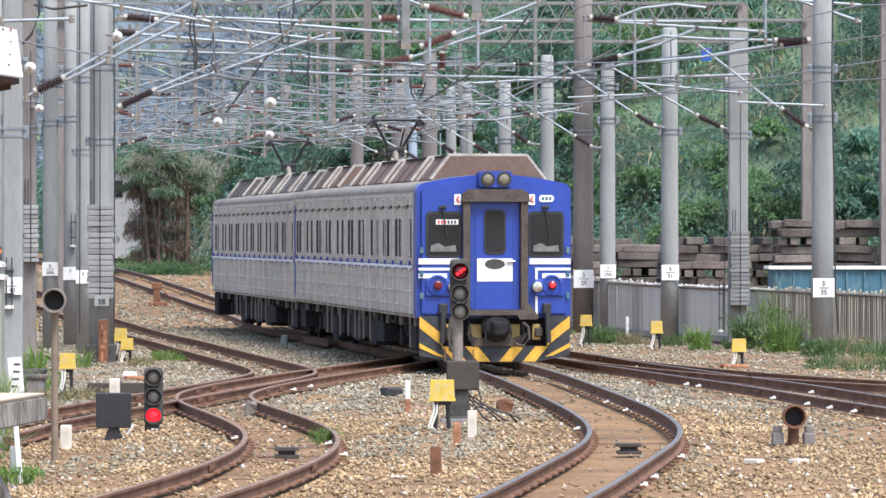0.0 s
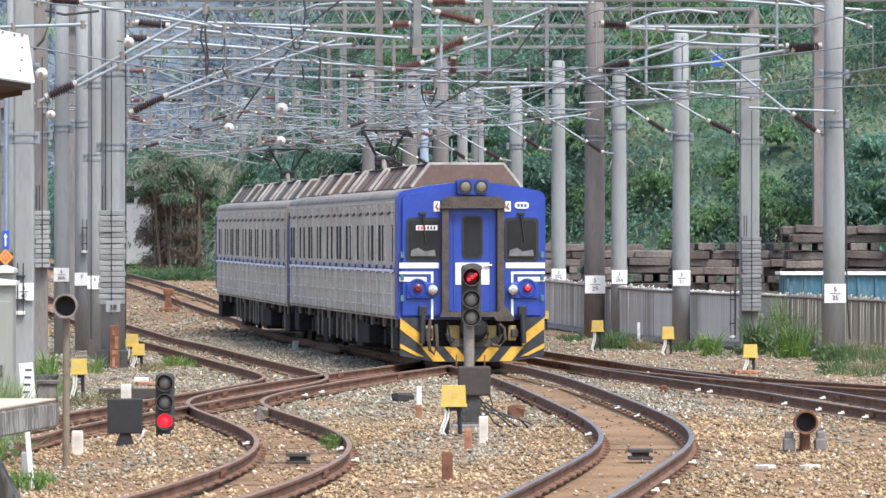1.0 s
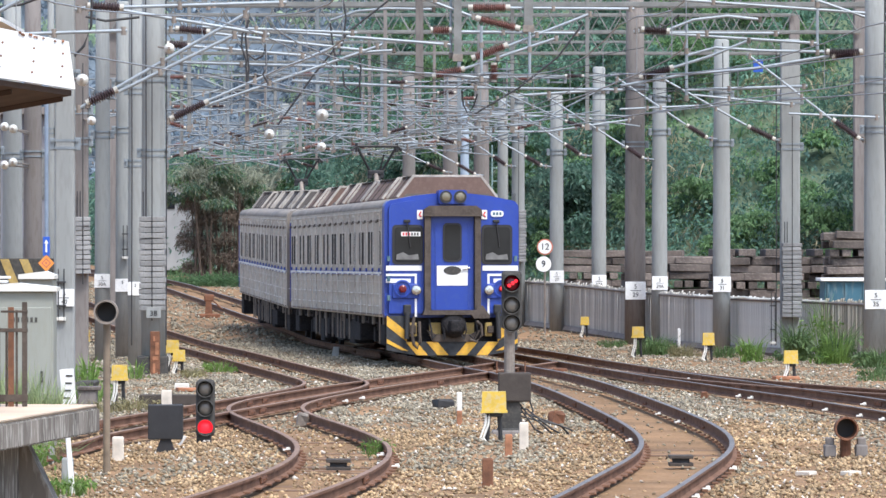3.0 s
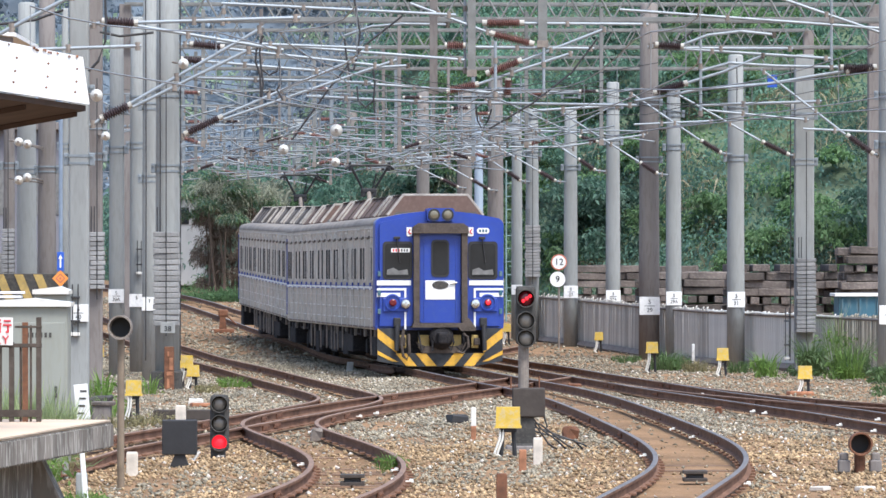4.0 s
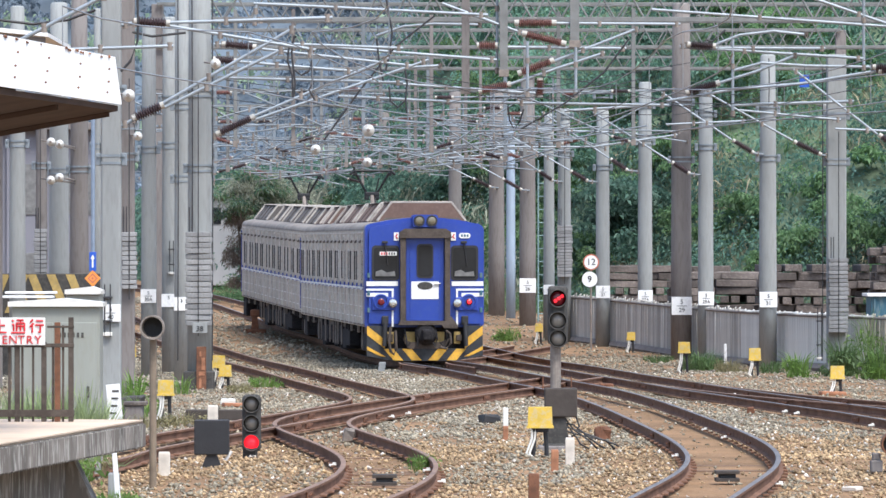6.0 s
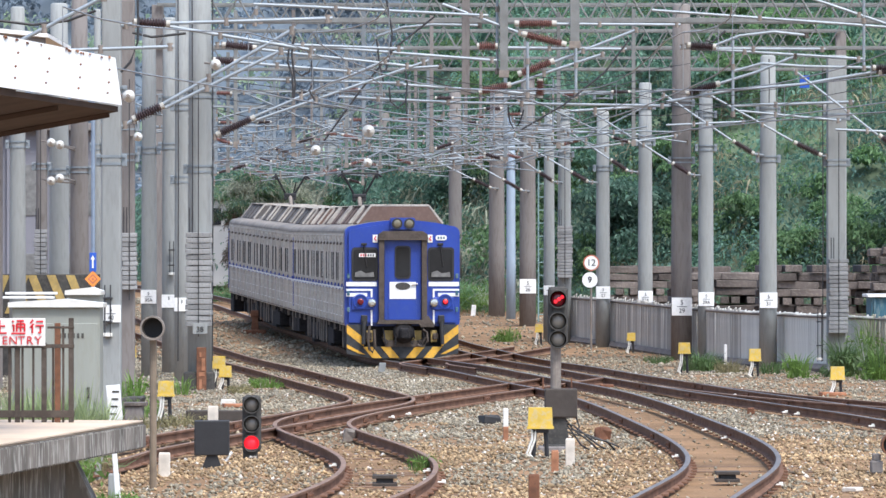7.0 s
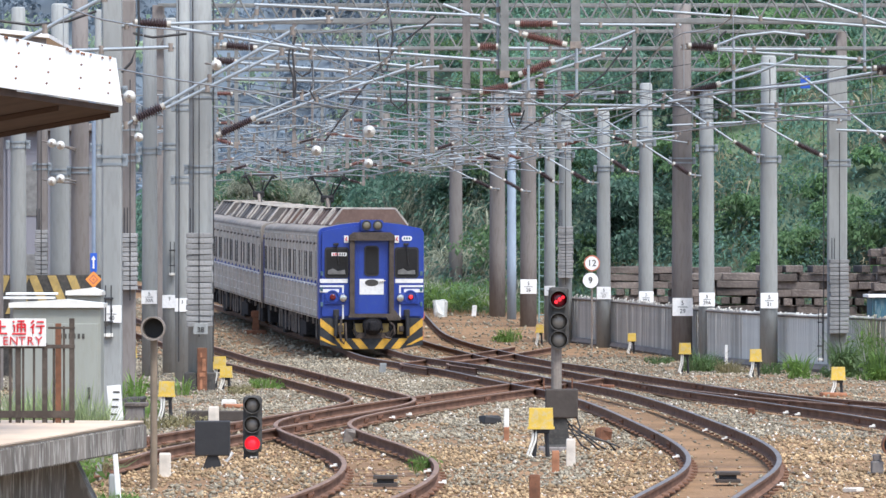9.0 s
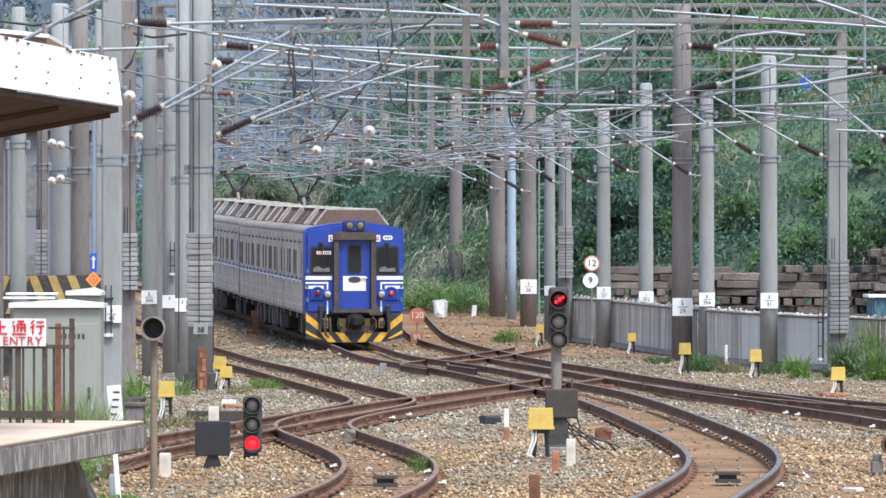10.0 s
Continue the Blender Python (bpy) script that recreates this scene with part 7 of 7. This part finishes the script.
def station_building(x, y, w, h):
    t = thing("station_building", "grey weathered building behind the yard poles", "building", at=(x, y, rise(y) - 0.25))
    bm = B()
    box(bm, 0, 1.5, h / 2, w, 3, h, 0.03)
    part("wall", bm, "far_grey", t)
    bm = B()
    box(bm, 0, 1.4, h + 0.12, w + 0.5, 3.6, 0.24, 0.03)
    part("roof", bm, "concrete_dark", t)
    n = int(w / 1.5)
    for i in range(n):
        for z in (h * 0.3, h * 0.72):
            bm = B()
            box(bm, -w / 2 + (i + 0.5) * w / n, -0.005, z, w / n * 0.55, 0.05, h * 0.24, 0.01)
            part("window", bm, "dash_grey", t)
        bm = B()
        box(bm, -w / 2 + i * w / n + 0.1, -0.06, h / 2, 0.2, 0.16, h, 0.02)
        part("pilaster", bm, "far_grey", t)


station_building(-16.6, 152, 12.0, 6.6)


def far_roof():
    """End of another platform's roof."""
    x, y, z = (-8.52, 100, 7)
    t = thing("far_platform_roof", "pale old roof edge of another platform", "roof", at=(x, y, 0))
    part("roof_sheet", prism(B(), [(-2.2, z + 0.30), (0.66, z), (0.66, z - 0.08), (-2.2, z + 0.20)], -3, 3), "white", t)
    part("fascia", prism(B(), [(-2.2, z + 0.18), (0.6, z - 0.09), (0.6, z - 0.20), (-2.2, z - 0.1)], -2.9, -2.8), "concrete_dark", t)
    for px in (-1.9, -0.6):
        part("post", tube(B(), (px, 0, -0.2), (px, 0, z), 0.09, 10), "concrete_dark", t)


far_roof()


def guide_fork(x, y, z, h):
    """Two prongs on a clamp that guide the tension rods."""
    t = thing("rod_guide", "thin two-pronged steel rod guide on a pole", "rod guide", "rod guides", at=(x, y, z))
    for s in (-0.045, 0.045):
        part("prong", tube(B(), (s, 0, 0), (s, 0, h), 0.012, 6), "cable", t)
    for k in (0.3, 0.75):
        bm = B()
        box(bm, 0, 0.02, h * k, 0.15, 0.08, 0.03, 0.004)
        part("clamp", bm, "cable", t)
    bm = B()
    box(bm, 0, 0.05, h * 0.05, 0.14, 0.12, 0.06, 0.006)
    part("foot", bm, "porcelain", t)


guide_fork(*(-5.35, 77.8, 1.26), 0.84)
guide_fork(*(-6.38, 114.7, 2.11), 0.8)
guide_fork(*(8.96, 115.6, 0.06), 1.26)


def lattice_mast(x, y, w, h):
    t = thing("lattice_mast", "thin green-grey ladder-like lattice mast", "mast", at=(x, y, rise(y) - 0.2))
    for s in (-1, 1):
        part("upright", tube(B(), (s * w / 2, 0, 0), (s * w / 2, 0, h), 0.03, 6), "lattice_green", t)
    n = int(h / 0.45)
    for i in range(n):
        part("rung", tube(B(), (-w / 2, 0, 0.3 + i * 0.45), (w / 2, 0, 0.3 + i * 0.45), 0.018, 6), "lattice_green", t)


lattice_mast(3.432, 168, 0.24, 5.6)


def point_lever(x, y):
    t = thing("point_lever", "rusty hand point lever beside the rails", "point lever", at=(x, y, rise(y) - 0.2))
    bm = B()
    box(bm, 0, 0, 0.08, 0.75, 0.4, 0.14, 0.03)
    part("base", bm, "rust", t)
    part("column", prism(B(), [(-0.12, 0.1), (0.14, 0.1), (0.09, 0.55), (-0.08, 0.55)], -0.1, 0.1), "rust", t)
    bm = B()
    box(bm, 0.02, 0, 0.66, 0.32, 0.2, 0.24, 0.05)
    part("weight", bm, "rust", t)
    part("handle", tube(B(), (0.1, -0.05, 0.62), (0.45, -0.1, 0.3), 0.025, 6), "rust", t)


point_lever(-6.089, 158)


def cable_pit(x, y, w, h):
    t = thing("cable_pit", "dark weathered concrete cable pit beside a pole", "cable pit", "cable pits", at=(x, y, -0.2))
    bm = B()
    box(bm, 0, 0, h / 2, w, 0.45, h, 0.02)
    part("body", bm, "concrete_dark", t)
    bm = B()
    box(bm, 0.02, 0, h + 0.03, w + 0.08, 0.52, 0.06, 0.012)
    part("lid", bm, "old_sleeper", t)


cable_pit(-5.74, 80.2, 0.42, 0.40)
cable_pit(-5.1, 80.6, 0.30, 0.28)
t = thing("loose_sleeper", "dark old timber sleeper lying on the ballast", "sleeper", at=(-3.75, 80.6, -0.17))
bm = B()
box(bm, 0, 0, 0.09, 1.0, 0.24, 0.17, 0.015)
part("timber", bm, "brown_box", t)


# thin ropes and rods hanging on the outer pole
loose_cable([(10.61, 105.5, 8.12), (10.58, 105.5, 5.67), (10.64, 105.5, 3.23), (10.66, 105.5, 1.27), (10.73, 105.5, 0.28)], 0.02, "pale rope hanging beside a pole")
for X, d, z0, z1 in ((-5.791, 106.6, 8.18, 0.261), (-5.127, 99.7, 7.816, 1.335), (-4.71, 99.7, 7.816, 0.409), (9.03, 115.6, 7.04, 0.07), (8.158, 121.6, 7.49, 6.29)):
    loose_cable([(X, d, z0), (X + 0.01, d, (z0 + z1) / 2), (X, d, z1)], 0.014, "dark earthing wire running down a pole")

leaf_cloud("tall_grass", [(-5.3 + 1.4 * ((i * 0.618) % 1), 55.4 + 1.5 * ((i * 0.381) % 1), 0.1 + 0.5 * ((i * 0.271) % 1), 0.24) for i in range(34)], 0.30, "grass_pale", "pale green grass behind the platform fence", "grass", 61, -0.35, 0.05, 90)


# ---- ballast stones ----
def ballast(name, material, n, y0, y1, size, seed, label, zone):
    rs = np.random.RandomState(seed)
    y = np.sqrt(rs.uniform(y0 ** 2, y1 ** 2, n))
    x = rs.uniform(-0.112, 0.122, n) * y
    keep = np.ones(n, bool)
    near = np.full(n, 9.0)
    for key, line in LINES.items():
        L = np.array([(p.x, p.y) for p in line])
        o = np.argsort(L[:, 1])
        cx = np.interp(y, L[o, 1], L[o, 0], left=99, right=99)
        off = np.abs(x - cx)
        keep &= np.abs(off - 0.566) > 0.1
        inside = off < 0.5
        keep &= ~(inside & (rs.rand(n) < (0.94 if key == "curve" else 0.6)))
        near = np.minimum(near, off)
    keep &= ~((x < -2.75 + (y - 47.6) * 0.14) & (y < 49))
    v = np.array([noise.noise(Vector((a * 0.45, b * 0.11, 5.0))) for a, b in zip(x, y)])
    keep &= zone(x, y, v, rs.rand(n), near)
    keep &= ~((x > 5.9 + (100 - y) * 0.16) & (y > 88) & (rs.rand(n) < 0.6))   # bare earth along the fence
    keep &= ~((x > 4.2) & (y < 70) & (v < 0.15) & (rs.rand(n) < 0.45))   # and outside the curve
    # bare earthy patches at two scales
    w = np.array([noise.noise(Vector((a * 1.1, b * 0.35, 9.0))) + 0.6 * noise.noise(Vector((a * 3.0, b * 1.0, 4.0))) for a, b in zip(x, y)])
    keep &= rs.rand(n) < np.clip(0.78 + 0.9 * w, 0.25, 1.0)
    x, y = x[keep], y[keep]
    m = len(x)
    zg = np.array([rise(b) - 0.20 + 0.035 * noise.noise(Vector((a * 0.5, b * 0.2, 0))) for a, b in zip(x, y)])
    s = size * (0.5 + 0.9 * rs.rand(m) ** 2.0 + 0.25 * rs.rand(m))
    base = np.array([(1, 0, 0), (-1, 0, 0), (0, 1, 0), (0, -1, 0), (0, 0, 1), (0, 0, -1)], float)
    tri = np.array([(0, 2, 4), (2, 1, 4), (1, 3, 4), (3, 0, 4), (2, 0, 5), (1, 2, 5), (3, 1, 5), (0, 3, 5)])
    P = base[None] * rs.uniform(0.5, 1.3, (m, 6, 1)) + rs.normal(size=(m, 6, 3)) * 0.3
    a = rs.uniform(0, 6.28, m)
    ca, sa = np.cos(a)[:, None], np.sin(a)[:, None]
    Q = np.stack([P[:, :, 0] * ca - P[:, :, 1] * sa, P[:, :, 0] * sa + P[:, :, 1] * ca, P[:, :, 2] * 0.75], 2) * s[:, None, None]
    Q += np.stack([x, y, zg + s * rs.uniform(0.1, 0.75, m)], 1)[:, None]
    me = bpy.data.meshes.new(name)
    me.vertices.add(6 * m)
    me.vertices.foreach_set("co", Q.astype(np.float32).ravel())
    me.loops.add(24 * m)
    me.loops.foreach_set("vertex_index", (tri[None] + 6 * np.arange(m)[:, None, None]).astype(np.int32).ravel())
    me.polygons.add(8 * m)
    me.polygons.foreach_set("loop_start", np.arange(0, 24 * m, 3, dtype=np.int32))
    me.update(calc_edges=True)
    me.materials.append(M[material])
    return tagged(new(name, me), label, "ballast", kind="stuff")


def rusty(x, y, v, r, near):
    return v + (70 - y) * 0.03 - 0.25 * (near > 1.8) > r * 0.5 - 0.25


ballast("ballast", "stone", 210000, 47, 135, 0.029, 1, "grey and tan crushed stone ballast", lambda x, y, v, r, near: ~rusty(x, y, v, r, near))
ballast("ballast", "stone_pale", 10000, 47, 120, 0.026, 5, "scattered pale stones in the ballast", lambda x, y, v, r, near: v > -0.3)
ballast("ballast", "stone_rust", 190000, 47, 125, 0.029, 2, "rust-stained crushed stone ballast", rusty)
ballast("ballast", "stone", 40000, 125, 200, 0.05, 3, "grey crushed stone ballast farther down the yard", lambda x, y, v, r, near: near < 9)


# ---- the train backs away along the curve ----
LINE = [Vector((p.x, p.y)) for p in spline(TRACKS["curve"], 0.5)]
RUN = [0.0]
for a, b in zip(LINE, LINE[1:]):
    RUN.append(RUN[-1] + (b - a).length)


def along(s):
    i = max(1, min(len(RUN) - 1, int(np.searchsorted(RUN, s))))
    k = (s - RUN[i - 1]) / (RUN[i] - RUN[i - 1])
    p = LINE[i - 1].lerp(LINE[i], k)
    return Vector((p.x, p.y, rise(p.y)))


def face_run(t):
    """Run of the leading face along the curve."""
    d = 0.00716530 * t ** 4 - 0.1196918 * t ** 3 + 0.626465 * t ** 2 + 3.66252 * t + 91.0025
    i = next(k for k, p in enumerate(LINE) if p.y > d)
    return RUN[i - 1] + (RUN[i] - RUN[i - 1]) * (d - LINE[i - 1].y) / (LINE[i].y - LINE[i - 1].y)


def motions():
    for k, car in enumerate(TRAIN):
        rows = []
        for j in range(21):
            t = j * 0.5
            c = face_run(t) + 11.1 + 22.4 * k
            a, b = along(c - 7.7), along(c + 7.7)
            d = b - a
            yaw = math.atan2(-d.x, d.y)
            pitch = math.atan2(d.z, math.hypot(d.x, d.y))
            m = Matrix.Translation((a + b) / 2) @ Matrix.Rotation(yaw, 4, "Z") @ Matrix.Rotation(pitch, 4, "X")
            rows.append((t, m))
        walk(car, rows)


motions()
